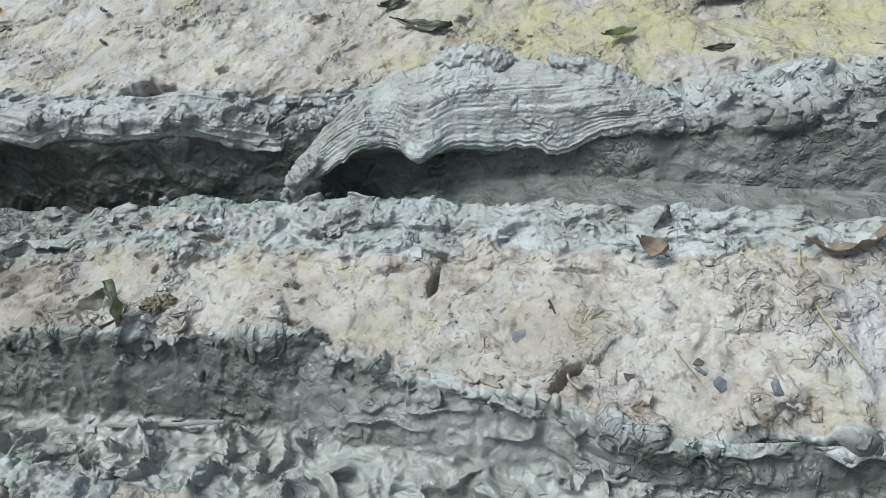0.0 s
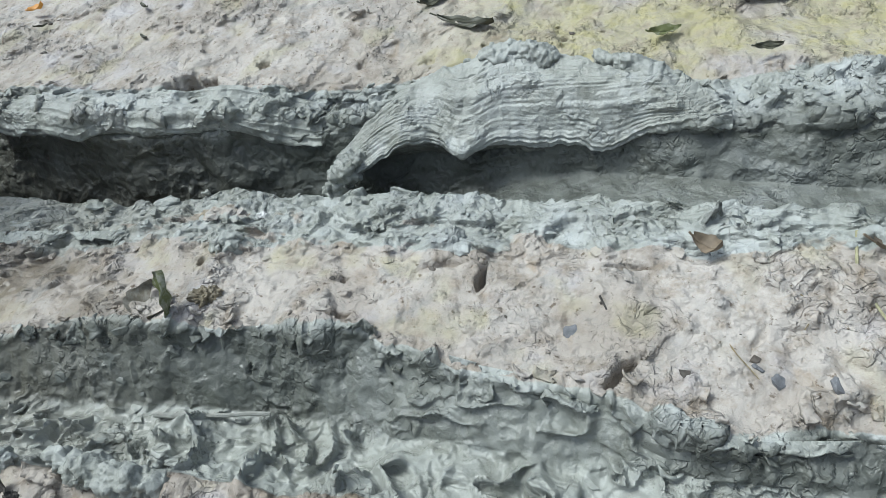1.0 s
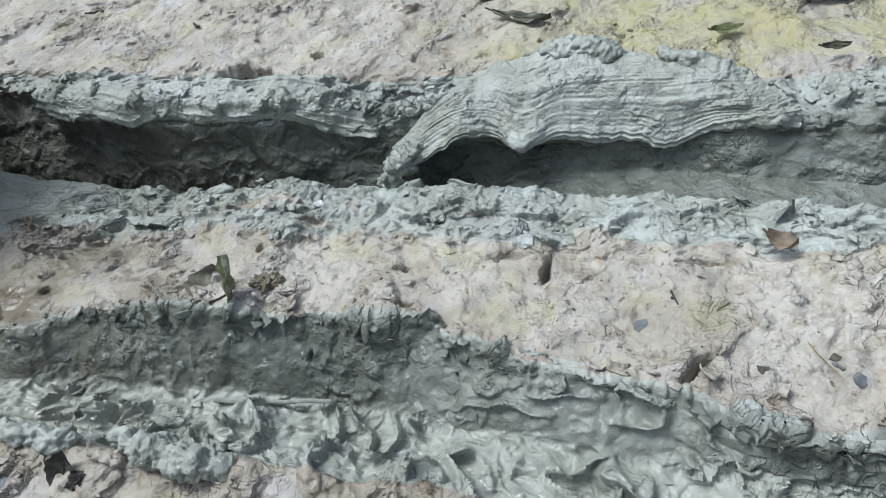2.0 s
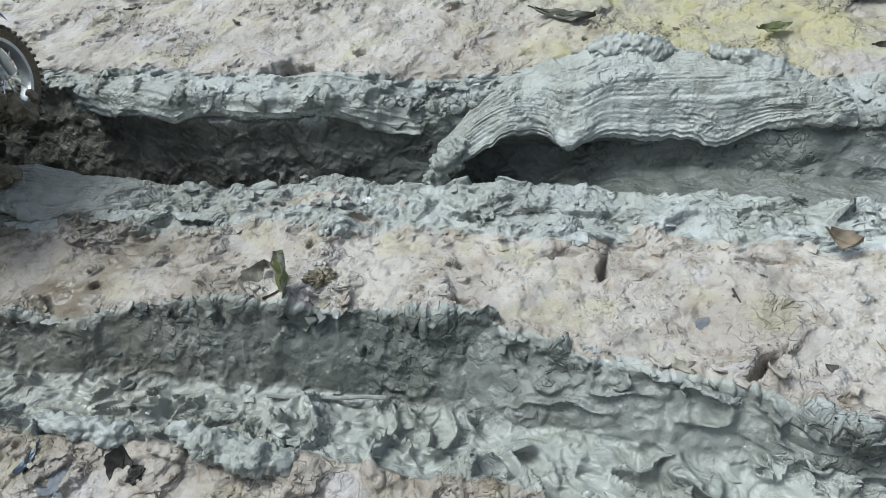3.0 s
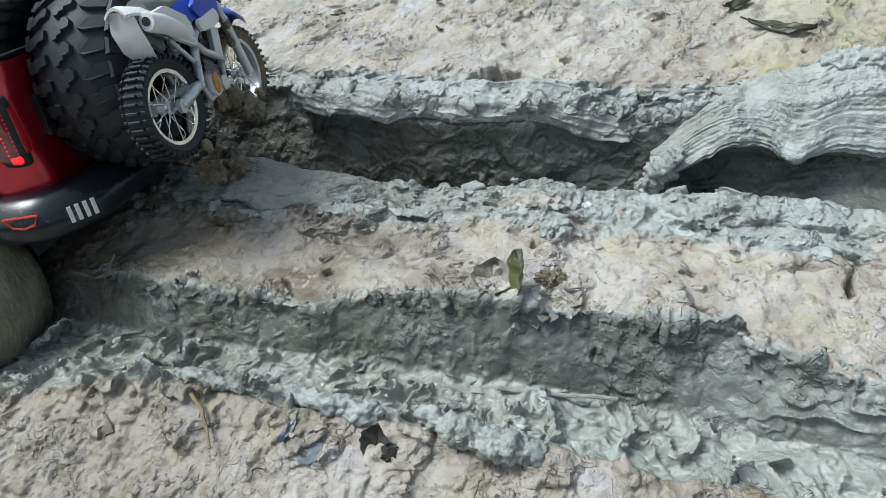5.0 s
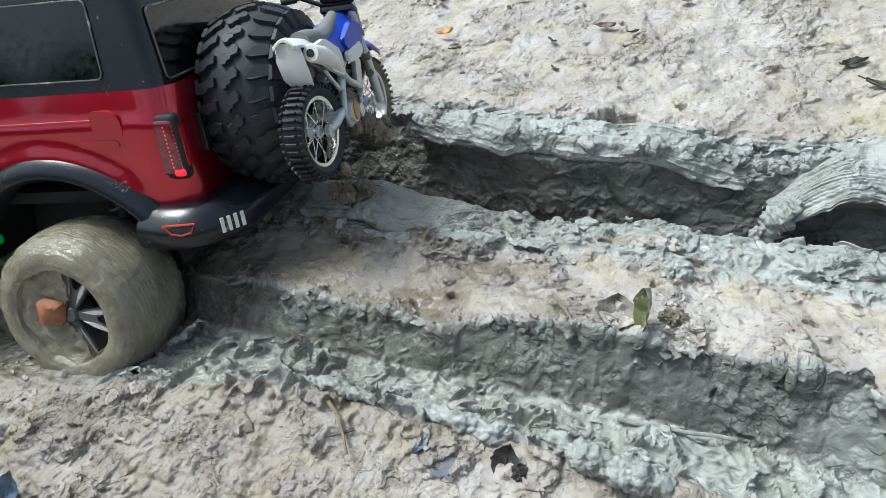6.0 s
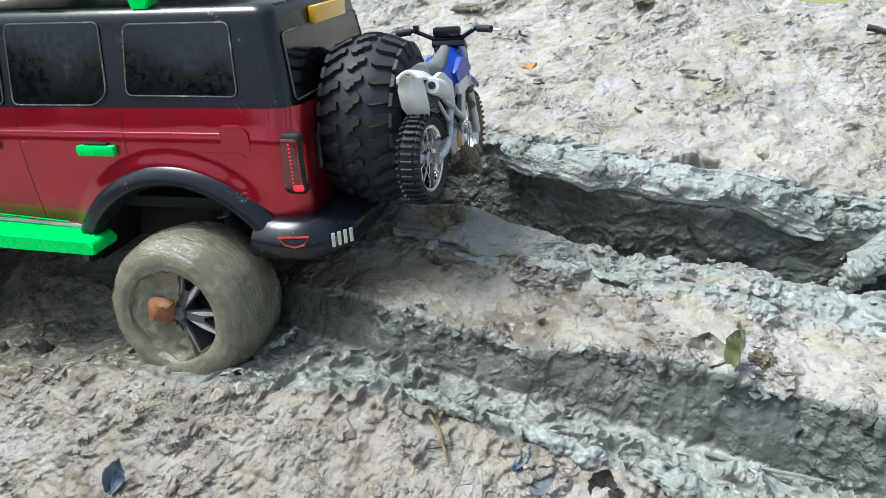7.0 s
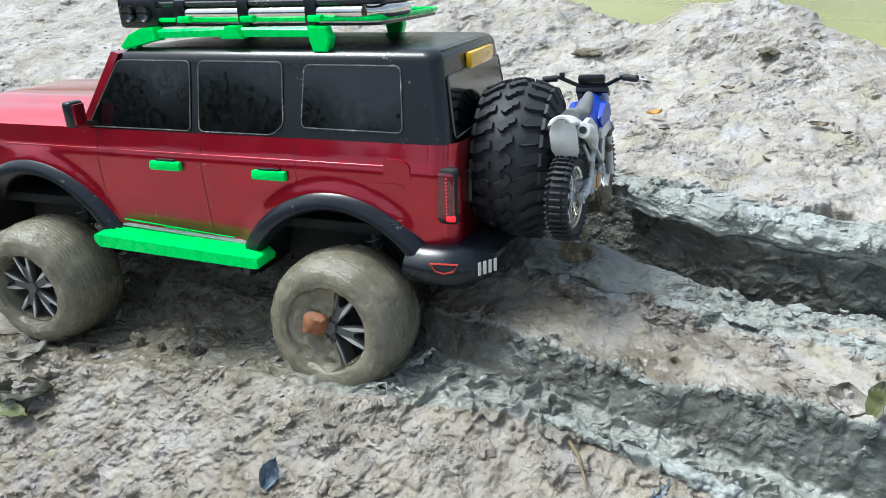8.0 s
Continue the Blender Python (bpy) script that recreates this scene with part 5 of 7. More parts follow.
# door mirror
for side in (1, -1):
    bm = bmesh.new()
    box(bm, (0.012, 0.018, 0.026), (0.283, side * 0.127, 0.182), 0.004, seg=3)
    mirror = part("door_mirror", bm, BLACK, car)
    bm = bmesh.new()
    box(bm, (0.003, 0.014, 0.021), (0.2765, side * 0.127, 0.182), 0.001)
    part("mirror_glass", bm, RED, mirror)
    bm = bmesh.new()
    tube(bm, [(0.278, side * 0.110, 0.170), (0.281, side * 0.122, 0.172)], 0.0035, 8)
    part("mirror_arm", bm, BLACK, mirror)
bm = bmesh.new()
a = [bm.verts.new((0.2935, y, BELT + 0.002)) for y in (0.098, -0.098)]
b = [bm.verts.new((0.2435, y, 0.233)) for y in (-0.088, 0.088)]
c = [bm.verts.new((0.289, y, BELT + 0.002)) for y in (0.098, -0.098)]
d = [bm.verts.new((0.239, y, 0.233)) for y in (-0.088, 0.088)]
bm.faces.new(a + b)
bm.faces.new(c + d)
for p, q, r_, s in ((a[0], a[1], c[1], c[0]), (a[1], b[0], d[0], c[1]), (b[0], b[1], d[1], d[0]), (b[1], a[0], c[0], d[1])):
    bm.faces.new((p, q, r_, s))
part("windscreen", bm, GLASS, car, smooth=False)

# chassis, axles, dampers
bm = bmesh.new()
box(bm, (0.50, 0.085, 0.045), (0.18, 0, 0.050), 0.008)
box(bm, (0.55, 0.19, 0.012), (0.20, 0, 0.075), 0.004)
part("chassis", bm, DARK, car)
for ax in (0.0, 0.369):
    bm = bmesh.new()
    tube(bm, [(ax, -0.10, -0.008), (ax, 0.10, -0.008)], 0.008, 12)
    bmesh.ops.create_uvsphere(bm, u_segments=14, v_segments=10, radius=0.019, matrix=Matrix.Translation((ax, 0.0, -0.008)))
    part("axle", bm, DARK, car)
    for side in (1, -1):
        bm = bmesh.new()
        coil = [(ax - 0.012 + 0.0075 * math.cos(a), side * 0.075 + 0.0075 * math.sin(a), 0.004 + 0.0016 * a) for a in np.linspace(0, 6.283 * 7, 110)]
        tube(bm, coil, 0.0012, 6)
        tube(bm, [(ax - 0.012, side * 0.075, -0.004), (ax - 0.012, side * 0.072, 0.085)], 0.0035, 10)
        part("damper", bm, GREYMETAL, car)

# wheels caked in wet mud
TYRE = [(0.0395, 0.0290), (0.0405, 0.0360), (0.0430, 0.0400), (0.0490, 0.0418), (0.0565, 0.0408), (0.0628, 0.0368), (0.0672, 0.0290), (0.0698, 0.0180), (0.0710, 0.0070), (0.0712, 0.0)]
TYRE = TYRE + [(r, -h) for r, h in TYRE[-2::-1]]


def wheel(x, side, spin, seed):
    m = Matrix.Translation((x, side * 0.1245, -0.008)) @ (pose(0, 0, 0, 6, 0, -4) if (x, side) == (0.0, 1) else Matrix.Identity(4)) @ pose(0, 0, 0, 0, spin, 0) @ (Matrix.Identity(4) if side > 0 else pose(0, 0, 0, 0, 0, 180))
    bm = bmesh.new()
    prof = []
    for (r0, h0), (r1, h1) in zip(TYRE, TYRE[1:]):
        prof += [(r0 + (r1 - r0) * k / 3, h0 + (h1 - h0) * k / 3) for k in range(3)]
    lathe(bm, prof + [TYRE[-1]], 120, "Y")
    roughen(bm, 0.0016, 45, seed)
    roughen(bm, 0.0006, 220, seed + 3)
    tyre = part("tyre", bm, COATING, car, "balloon tyre coated in wet grey mud", matrix=m)
    bm = bmesh.new()
    lathe(bm, [(0.0410, 0.031), (0.0390, 0.0315), (0.0378, 0.027), (0.0378, -0.026), (0.0410, -0.027), (0.0420, 0.0)], 48, "Y")
    roughen(bm, 0.0009, 90, seed)
    rim = part("rim", bm, COATING, tyre)
    bm = bmesh.new()
    lathe(bm, [(0.0005, 0.0320), (0.006, 0.0320), (0.0075, 0.030), (0.0075, 0.012), (0.0005, 0.012)], 24, "Y")
    part("hub", bm, GREYMETAL, tyre)
    for k in range(5):
        a = 2 * math.pi * k / 5
        turn = pose(0, 0, 0, 0, math.degrees(a), 0) @ Matrix.Diagonal((1.15, 1.0, 1.15, 1.0))
        bm = bmesh.new()
        prism(bm, [(0.0055, -0.0030), (0.019, -0.0072), (0.0335, -0.0100), (0.0335, -0.0056), (0.021, -0.0022), (0.021, 0.0022), (0.0335, 0.0056), (0.0335, 0.0100), (0.019, 0.0072), (0.0055, 0.0030)], 0.0235, 0.0295, bevel=0.0008)
        part("spoke", bm, GREYMETAL, tyre, matrix=turn.copy())
        bm = bmesh.new()
        prism(bm, [(0.010, -0.0034), (0.020, -0.0066), (0.0325, -0.0092), (0.0325, -0.0068), (0.021, -0.0034)], 0.0295, 0.0309, bevel=0.0003)
        prism(bm, [(0.010, 0.0034), (0.020, 0.0066), (0.0325, 0.0092), (0.0325, 0.0068), (0.021, 0.0034)], 0.0295, 0.0309, bevel=0.0003)
        part("spoke_edge", bm, WORN_SILVER, tyre, matrix=turn.copy())
    bm = bmesh.new()
    lathe(bm, [(0.0005, 0.008), (0.038, 0.008), (0.038, 0.004), (0.0005, 0.004)], 24, "Y")
    part("wheel_back", bm, DARK, tyre)
    return tyre


wheel_rl = wheel(0.0, 1, 28, 1.0)
wheel(0.369, 1, 64, 2.0)
wheel(0.0, -1, 10, 3.0)
wheel(0.369, -1, 50, 4.0)
bm = bmesh.new()                                              # mud packed over one side of the rim
cols = []
for k in range(40):
    a = radians(246 + 218 * k / 39)
    inner = 0.004 + 0.009 * abs(math.sin(1.7 * a)) + 0.006 * noise.noise(Vector((k * 0.3, 0, 0)))
    cols.append([(r, 0.1245 + 0.0318 + 0.005 * ((r - inner) / (0.0415 - inner)) ** 1.5 + 0.0035 * noise.noise(Vector((r * 160, k * 0.35, 2.0)))) for r in np.linspace(inner, 0.0415, 12)])
front_ = [[bm.verts.new((r * math.cos(radians(246 + 218 * k / 39)), y, r * math.sin(radians(246 + 218 * k / 39)) - 0.008)) for r, y in c] for k, c in enumerate(cols)]
back_ = [[bm.verts.new((v.co.x, 0.1340, v.co.z)) for v in c] for c in front_]
for p, q, pb, qb in zip(front_, front_[1:], back_, back_[1:]):
    for i in range(11):
        bm.faces.new((p[i], p[i + 1], q[i + 1], q[i]))
        bm.faces.new((pb[i], qb[i], qb[i + 1], pb[i + 1]))
    bm.faces.new((p[0], q[0], qb[0], pb[0]))
for c, cb in ((front_[0], back_[0]), (front_[-1], back_[-1])):
    for i in range(11):
        bm.faces.new((c[i], c[i + 1], cb[i + 1], cb[i]))
part("packed_mud", bm, COATING, wheel_rl, "wet mud packed into the wheel", matrix=(Matrix.Translation((0, 0.1245, -0.008)) @ pose(0, 0, 0, 0, 28, 0)).inverted())

# the spare wheel on the tailgate, with blocky tread
SPARE_AT = Matrix.Translation((-0.1465, 0.008, 0.1310))
SW, SR = 0.036, 0.0745
bm = bmesh.new()
lathe(bm, [(0.042, SW * 0.75), (0.046, SW * 0.95), (0.055, SW), (0.0618, SW * 0.93), (0.0674, SW * 0.74), (SR - 0.0015, SW * 0.36), (SR, 0), (SR - 0.0015, -SW * 0.36), (0.0674, -SW * 0.74), (0.0618, -SW * 0.93), (0.055, -SW), (0.046, -SW * 0.95), (0.042, -SW * 0.75)], 72, "X")
spare = part("spare_tyre", bm, RUBBER, car, "large black spare tyre with chunky tread", matrix=SPARE_AT)
bm = bmesh.new()
lathe(bm, [(0.0005, -0.004), (0.043, -0.004), (0.043, 0.018), (0.0005, 0.018)], 32, "X")
part("spare_rim", bm, DARK, spare)
bm = bmesh.new()
box(bm, (0.05, 0.05, 0.05), (-0.118, 0.008, 0.1310), 0.004)
part("spare_carrier", bm, DARK, car)


def lug_mesh(name, outline, r0, r1):
    bm = bmesh.new()
    prism(bm, outline, r0, r1, axis="Z")
    top = [v for v in bm.verts if v.co.z > (r0 + r1) / 2]
    c = sum((v.co for v in top), Vector()) / len(top)
    for v in top:
        v.co.x, v.co.y = c.x + (v.co.x - c.x) * 0.84, c.y + (v.co.y - c.y) * 0.82
    if r0 > 0:                                                # follow the round shoulder
        for v in bm.verts:
            v.co.z -= 9.5 * v.co.x ** 2
    bmesh.ops.recalc_face_normals(bm, faces=bm.faces)
    me = bpy.data.meshes.new(name)
    bm.to_mesh(me)
    bm.free()
    me.materials.append(RUBBER)
    return me


# x: across the tread, y: round it
LUG_MID = lug_mesh("tread_block", [(-0.0022, -0.0058), (0.0030, -0.0072), (0.0084, -0.0044), (0.0088, 0.0012), (0.0058, 0.0046), (0.0022, 0.0040), (0.0014, 0.0010), (-0.0024, -0.0006)], SR - 0.002, SR + 0.0034)
LUG_EDGE = lug_mesh("tread_block", [(0.0116, -0.0072), (0.0165, -0.0084), (0.0312, -0.0038), (0.0312, 0.0066), (0.0222, 0.0052), (0.0190, 0.0018), (0.0116, 0.0010)], SR - 0.007, SR + 0.0032)
LUG_SIDE = lug_mesh("side_block", [(-0.0066, -0.0064), (0.0090, -0.0040), (0.0090, 0.0040), (-0.0066, 0.0062)], 0.0, 0.0030)
COUNT = 26
for k in range(COUNT):
    for flip in (0, 1):
        a = 360 * (k + 0.5 * flip) / COUNT
        base = pose(0, 0, 0, a, 0, 0) @ (pose(0, 0, 0, 0, 0, 180) if flip else Matrix.Identity(4))
        for me, shift in ((LUG_MID, (-0.0005, 0.0, 0)), (LUG_EDGE, (0, 0.0006, 0))):
            ob = new("tread_block", me)
            ob.parent = spare
            ob.matrix_local = base @ Matrix.Translation(shift)
        ob = new("side_block", LUG_SIDE)
        ob.parent = spare
        ob.matrix_local = base @ Matrix.Translation((SW * 0.90, 0.0, SR - 0.0115)) @ pose(0, 0, 0, 0, 66, 0)


LEAF_BROWN = plain_material("orange_brown_leaf", (0.27, 0.105, 0.045), 0.6, vary=0.3, scale=90, bump=0.3)


# ---- the toy motorcycle hung behind the spare wheel ----
BIKE = pose(-0.474, 0.399, 0.1035, -9.0, 9.0, 92.0)
bike = thing("toy_motorcycle", BIKE, "small white and blue toy dirt bike with muddy front wheel", "toy motorcycle")
WB, WR, SHORT = 0.110, 0.0400, 0.76


def bike_wheel(x, z, width, radius, caked):
    m = Matrix.Translation((x, 0, z))
    bm = bmesh.new()
    r = radius - 0.003
    lathe(bm, [(r - 0.009, width * 0.32), (r - 0.004, width * 0.48), (r - 0.001, width * 0.40), (r, width * 0.2), (r, -width * 0.2), (r - 0.001, -width * 0.40), (r - 0.004, -width * 0.48), (r - 0.009, -width * 0.32)], 56, "Y")
    tyre = part("tyre", bm, RUBBER if not caked else BROWNRUBBER, bike, "knobbly motorcycle tyre", matrix=m)
    knob = bmesh.new()
    box(knob, (0.0022, width * 0.52, 0.0030), (0, 0, radius - 0.0015), 0.0005, seg=1)
    for s in (1, -1):
        box(knob, (0.0026, width * 0.20, 0.0034), (0, s * width * 0.40, radius - 0.0030), 0.0005, turn=pose(0, 0, 0, -s * 32, 0, 0), seg=1)
    me = bpy.data.meshes.new("tread_knob")
    bmesh.ops.recalc_face_normals(knob, faces=knob.faces)
    knob.to_mesh(me)
    knob.free()
    me.materials.append(RUBBER if not caked else BROWNRUBBER)
    for k in range(40):
        ob = new("tread_knob", me)
        ob.parent = tyre
        ob.matrix_local = pose(0, 0, 0, 0, 9 * k, 0)
    bm = bmesh.new()
    lathe(bm, [(r - 0.0075, width * 0.34), (r - 0.0115, width * 0.30), (r - 0.0125, 0), (r - 0.0115, -width * 0.30), (r - 0.0075, -width * 0.34), (r - 0.0085, 0)], 48, "Y")
    part("rim", bm, CHROME if not caked else SILVER, tyre)
    bm = bmesh.new()
    lathe(bm, [(0.0005, 0.006), (0.004, 0.006), (0.0055, 0.004), (0.003, 0.0), (0.0055, -0.004), (0.004, -0.006), (0.0005, -0.006)], 20, "Y")
    part("hub", bm, SILVER, tyre)
    for k in range(18):
        a, b = 2 * math.pi * k / 18, 2 * math.pi * (k + (0.9 if k % 2 else -0.9)) / 18
        s = 1 if k % 2 else -1
        bm = bmesh.new()
        tube(bm, [(0.005 * math.cos(b), s * 0.0042, 0.005 * math.sin(b)), ((r - 0.011) * math.cos(a), s * 0.0015, (r - 0.011) * math.sin(a))], 0.0005, 5)
        part("spoke", bm, CHROME, tyre)
    return tyre


BROWNRUBBER = splashed_material("muddy_tyre_rubber", (0.03, 0.03, 0.03), 0.55, 0.75, mud=(0.15, 0.12, 0.075))
ORANGE = plain_material("ochre_cover", (0.42, 0.20, 0.04), 0.45, vary=0.3, scale=200)
GREYSEAT = splashed_material("grey_seat", (0.16, 0.165, 0.165), 0.7, 0.2)
bike_wheel(0, 0, 0.0205, WR, False)
bike_wheel(WB, 0.001, 0.0165, WR + 0.001, True)

bm = bmesh.new()
for s in (1, -1):
    tube(bm, [(0.0, s * 0.0125, 0), (0.018, s * 0.0128, 0.0035), (0.036, s * 0.0105, 0.007), (0.050, s * 0.008, 0.0075)], [0.0042, 0.0046, 0.0046, 0.0042], 10)
    bmesh.ops.create_cone(bm, cap_ends=True, segments=16, radius1=0.0055, radius2=0.0055, depth=0.004, matrix=pose(0, s * 0.0135, 0, 90, 0, 0))
tube(bm, [(0.030, -0.010, 0.0065), (0.030, 0.010, 0.0065)], 0.004, 8)
part("swingarm", bm, SILVER, bike, "silver swingarm")
bm = bmesh.new()
for s in (1, -1):
    tube(bm, [(0.050, s * 0.009, 0.006), (0.052, s * 0.0105, 0.025), (0.060, s * 0.0105, 0.043), (0.085, s * 0.009, 0.056), (0.106, s * 0.004, 0.062)], [0.0036, 0.0036, 0.0038, 0.0042, 0.0046], 10)
    tube(bm, [(0.106, s * 0.004, 0.060), (0.104, s * 0.008, 0.030), (0.094, s * 0.009, 0.000), (0.060, s * 0.009, -0.006), (0.050, s * 0.009, 0.006)], 0.0026, 8)
    tube(bm, [(0.060, s * 0.009, 0.043), (0.028, s * 0.008, 0.053), (-0.004, s * 0.007, 0.060)], 0.0022, 8)
    tube(bm, [(0.054, s * 0.010, 0.022), (0.025, s * 0.008, 0.046)], 0.002, 8)
part("frame", bm, SILVER, bike)
bm = bmesh.new()
box(bm, (0.040, 0.017, 0.022), (0.074, 0, 0.004), 0.004)
box(bm, (0.020, 0.015, 0.026), (0.082, 0, 0.026), 0.003, turn=pose(0, 0, 0, 0, 14, 0))
for k in range(5):
    box(bm, (0.022, 0.018, 0.0012), (0.080 + 0.0012 * k, 0, 0.018 + 0.0042 * k), 0, turn=pose(0, 0, 0, 0, 14, 0))
engine = part("engine", bm, GREYMETAL, bike)
for s in (1, -1):
    bm = bmesh.new()
    bmesh.ops.create_cone(bm, cap_ends=True, segments=24, radius1=0.0115, radius2=0.0095, depth=0.005, matrix=pose(0.070, s * 0.0105, 0.004, -90 * s, 0, 0))
    bmesh.ops.create_cone(bm, cap_ends=True, segments=20, radius1=0.007, radius2=0.006, depth=0.005, matrix=pose(0.088, s * 0.0100, 0.002, -90 * s, 0, 0))
    part("engine_cover", bm, SILVER, engine)
    bm = bmesh.new()
    bmesh.ops.create_cone(bm, cap_ends=True, segments=20, radius1=0.0072, radius2=0.0066, depth=0.0016, matrix=pose(0.070, s * 0.0135, 0.005, -90 * s, 0, 0) @ Matrix.Diagonal((0.8, 1.25, 1, 1)))
    part("ochre_plate", bm, ORANGE, engine)
bm = bmesh.new()                                              # shock with coil
tube(bm, [(0.034, 0, 0.012), (0.046, 0, 0.046)], 0.0022, 8)
tube(bm, [(0.034 + 0.012 * k / 90 + 0.0045 * math.cos(k * 0.5), 0.0045 * math.sin(k * 0.5), 0.012 + 0.034 * k / 90) for k in range(91)], 0.0009, 5)
part("shock_absorber", bm, SILVER, bike)


def sheet(bm, rows_, thick):
    """A curved plate from rows of points, with thickness downwards."""
    top = [[bm.verts.new(p) for p in r] for r in rows_]
    low = [[bm.verts.new(Vector(p) - Vector((0, 0, thick))) for p in r] for r in rows_]
    n, k = len(rows_), len(rows_[0])
    for i in range(n - 1):
        for j in range(k - 1):
            bm.faces.new((top[i][j], top[i][j + 1], top[i + 1][j + 1], top[i + 1][j]))
            bm.faces.new((low[i][j], low[i + 1][j], low[i + 1][j + 1], low[i][j + 1]))
    for i in range(n - 1):
        bm.faces.new((top[i][0], top[i + 1][0], low[i + 1][0], low[i][0]))
        bm.faces.new((top[i][-1], low[i][-1], low[i + 1][-1], top[i + 1][-1]))
    for j in range(k - 1):
        bm.faces.new((top[0][j], low[0][j], low[0][j + 1], top[0][j + 1]))
        bm.faces.new((top[-1][j], top[-1][j + 1], low[-1][j + 1], low[-1][j]))


bm = bmesh.new()                                              # rear mudguard
sheet(bm, [[(x, w * v, z - 0.006 * v * v) for v in np.linspace(-1, 1, 9)] for x, w, z in ((-0.026, 0.009, 0.0755), (-0.020, 0.0125, 0.0760), (-0.008, 0.0125, 0.0745), (0.008, 0.0115, 0.0725), (0.022, 0.010, 0.0700))], 0.0022)
guard = part("rear_mudguard", bm, WHITE, bike, "white rear mudguard")
bm = bmesh.new()                                              # hanging flap beneath it
sheet(bm, [[(x + 0.004 * abs(v), w * v, z) for v in np.linspace(-1, 1, 7)] for x, w, z in ((-0.0215, 0.0095, 0.0720), (-0.0225, 0.0125, 0.060), (-0.016, 0.0125, 0.046), (-0.008, 0.0095, 0.038))], 0.0018)
part("plate_holder", bm, WHITE, guard)
for s in (1, -1):
    bm = bmesh.new()                                          # white side panel
    prism(bm, rounded(((-0.012, 0.066), (0.020, 0.070), (0.052, 0.058), (0.054, 0.036), (0.030, 0.043)), 0.004), s * 0.0125, s * 0.0165, bevel=0.0014)
    panel = part("side_panel", bm, WHITE, bike)
    bm = bmesh.new()
    tube(bm, [(0.012, s * 0.0168, 0.060), (0.045, s * 0.0168, 0.043), (0.050, s * 0.0168, 0.044)], 0.0006, 5)
    part("dark_stripe", bm, DARK, panel)
    bm = bmesh.new()                                          # blue shroud with a white lower edge
    prism(bm, rounded(((0.060, 0.064), (0.088, 0.078), (0.112, 0.072), (0.104, 0.050), (0.082, 0.046)), 0.004), s * 0.011, s * 0.0170, bevel=0.0016)
    shroud = part("radiator_shroud", bm, BLUE, bike)
    bm = bmesh.new()
    prism(bm, rounded(((0.062, 0.054), (0.100, 0.060), (0.104, 0.050), (0.088, 0.046), (0.066, 0.045)), 0.003), s * 0.0145, s * 0.0178, bevel=0.0010)
    part("white_edge", bm, WHITE, shroud)
    bm = bmesh.new()                                          # radiator
    box(bm, (0.014, 0.005, 0.026), (0.092, s * 0.0120, 0.033), 0.0012, turn=pose(0, 0, 0, 0, 12, 0))
    part("radiator", bm, SILVER, bike)
bm = bmesh.new()                                              # silencer on the near side
tube(bm, [(-0.014, -0.0165, 0.0625), (-0.0125, -0.0165, 0.0622), (0.010, -0.0160, 0.058), (0.034, -0.0145, 0.050), (0.052, -0.0125, 0.040)], [0.0062, 0.0070, 0.0072, 0.0066, 0.0040], 18)
silencer = part("silencer", bm, WHITE, bike, "pale exhaust silencer")
bm = bmesh.new()
tube(bm, [(-0.0150, -0.0165, 0.0627), (-0.0135, -0.0165, 0.0624)], 0.0032, 14)
part("outlet", bm, DARK, silencer)
bm = bmesh.new()
tube(bm, [(0.052, -0.0125, 0.040), (0.066, -0.0135, 0.030), (0.094, -0.012, 0.022), (0.100, -0.006, 0.012), (0.092, -0.002, 0.016)], 0.0032, 10)
part("exhaust_pipe", bm, SILVER, silencer)
bm = bmesh.new()                                              # seat
sheet(bm, [[(x, w * v, z - 0.005 * abs(v) ** 3) for v in np.linspace(-1, 1, 9)] for x, w, z in ((0.006, 0.0085, 0.0775), (0.022, 0.0095, 0.0780), (0.042, 0.0095, 0.0760), (0.060, 0.0085, 0.0775), (0.078, 0.0065, 0.0835), (0.088, 0.0055, 0.0870))], 0.007)
part("seat", bm, GREYSEAT, bike)
bm = bmesh.new()
sheet(bm, [[(x, w * v, z - 0.011 * abs(v) ** 2) for v in np.linspace(-1, 1, 9)] for x, w, z in ((0.020, 0.0130, 0.0745), (0.042, 0.0135, 0.0730), (0.066, 0.0145, 0.0760), (0.084, 0.0150, 0.0830), (0.104, 0.0120, 0.0850), (0.110, 0.0080, 0.0800))], 0.010)
part("tank", bm, BLUE, bike, "blue fuel tank and seat sides")
bm = bmesh.new()                                              # front mudguard
sheet(bm, [[(x, w * v, z - 0.006 * v * v) for v in np.linspace(-1, 1, 9)] for x, w, z in ((0.108, 0.007, 0.054), (0.124, 0.0115, 0.060), (0.146, 0.0125, 0.058), (0.166, 0.0115, 0.051), (0.176, 0.008, 0.046))], 0.0018)
part("front_mudguard", bm, BLUE, bike)
for s in (1, -1):
    bm = bmesh.new()
    tube(bm, [(0.104, s * 0.0120, 0.088), (0.121, s * 0.0120, 0.050)], 0.0034, 10)
    tube(bm, [(0.121, s * 0.0120, 0.050), (0.143, s * 0.0120, 0.001)], 0.0042, 10)
    fork = part("fork_leg", bm, BROWNRUBBER if s > 0 else SILVER, bike)
bm = bmesh.new()
box(bm, (0.014, 0.032, 0.006), (0.107, 0, 0.0855), 0.002, turn=pose(0, 0, 0, 0, 24, 0))
box(bm, (0.014, 0.032, 0.006), (0.115, 0, 0.066), 0.002, turn=pose(0, 0, 0, 0, 24, 0))
part("fork_clamp", bm, BLACK, bike)
bm = bmesh.new()
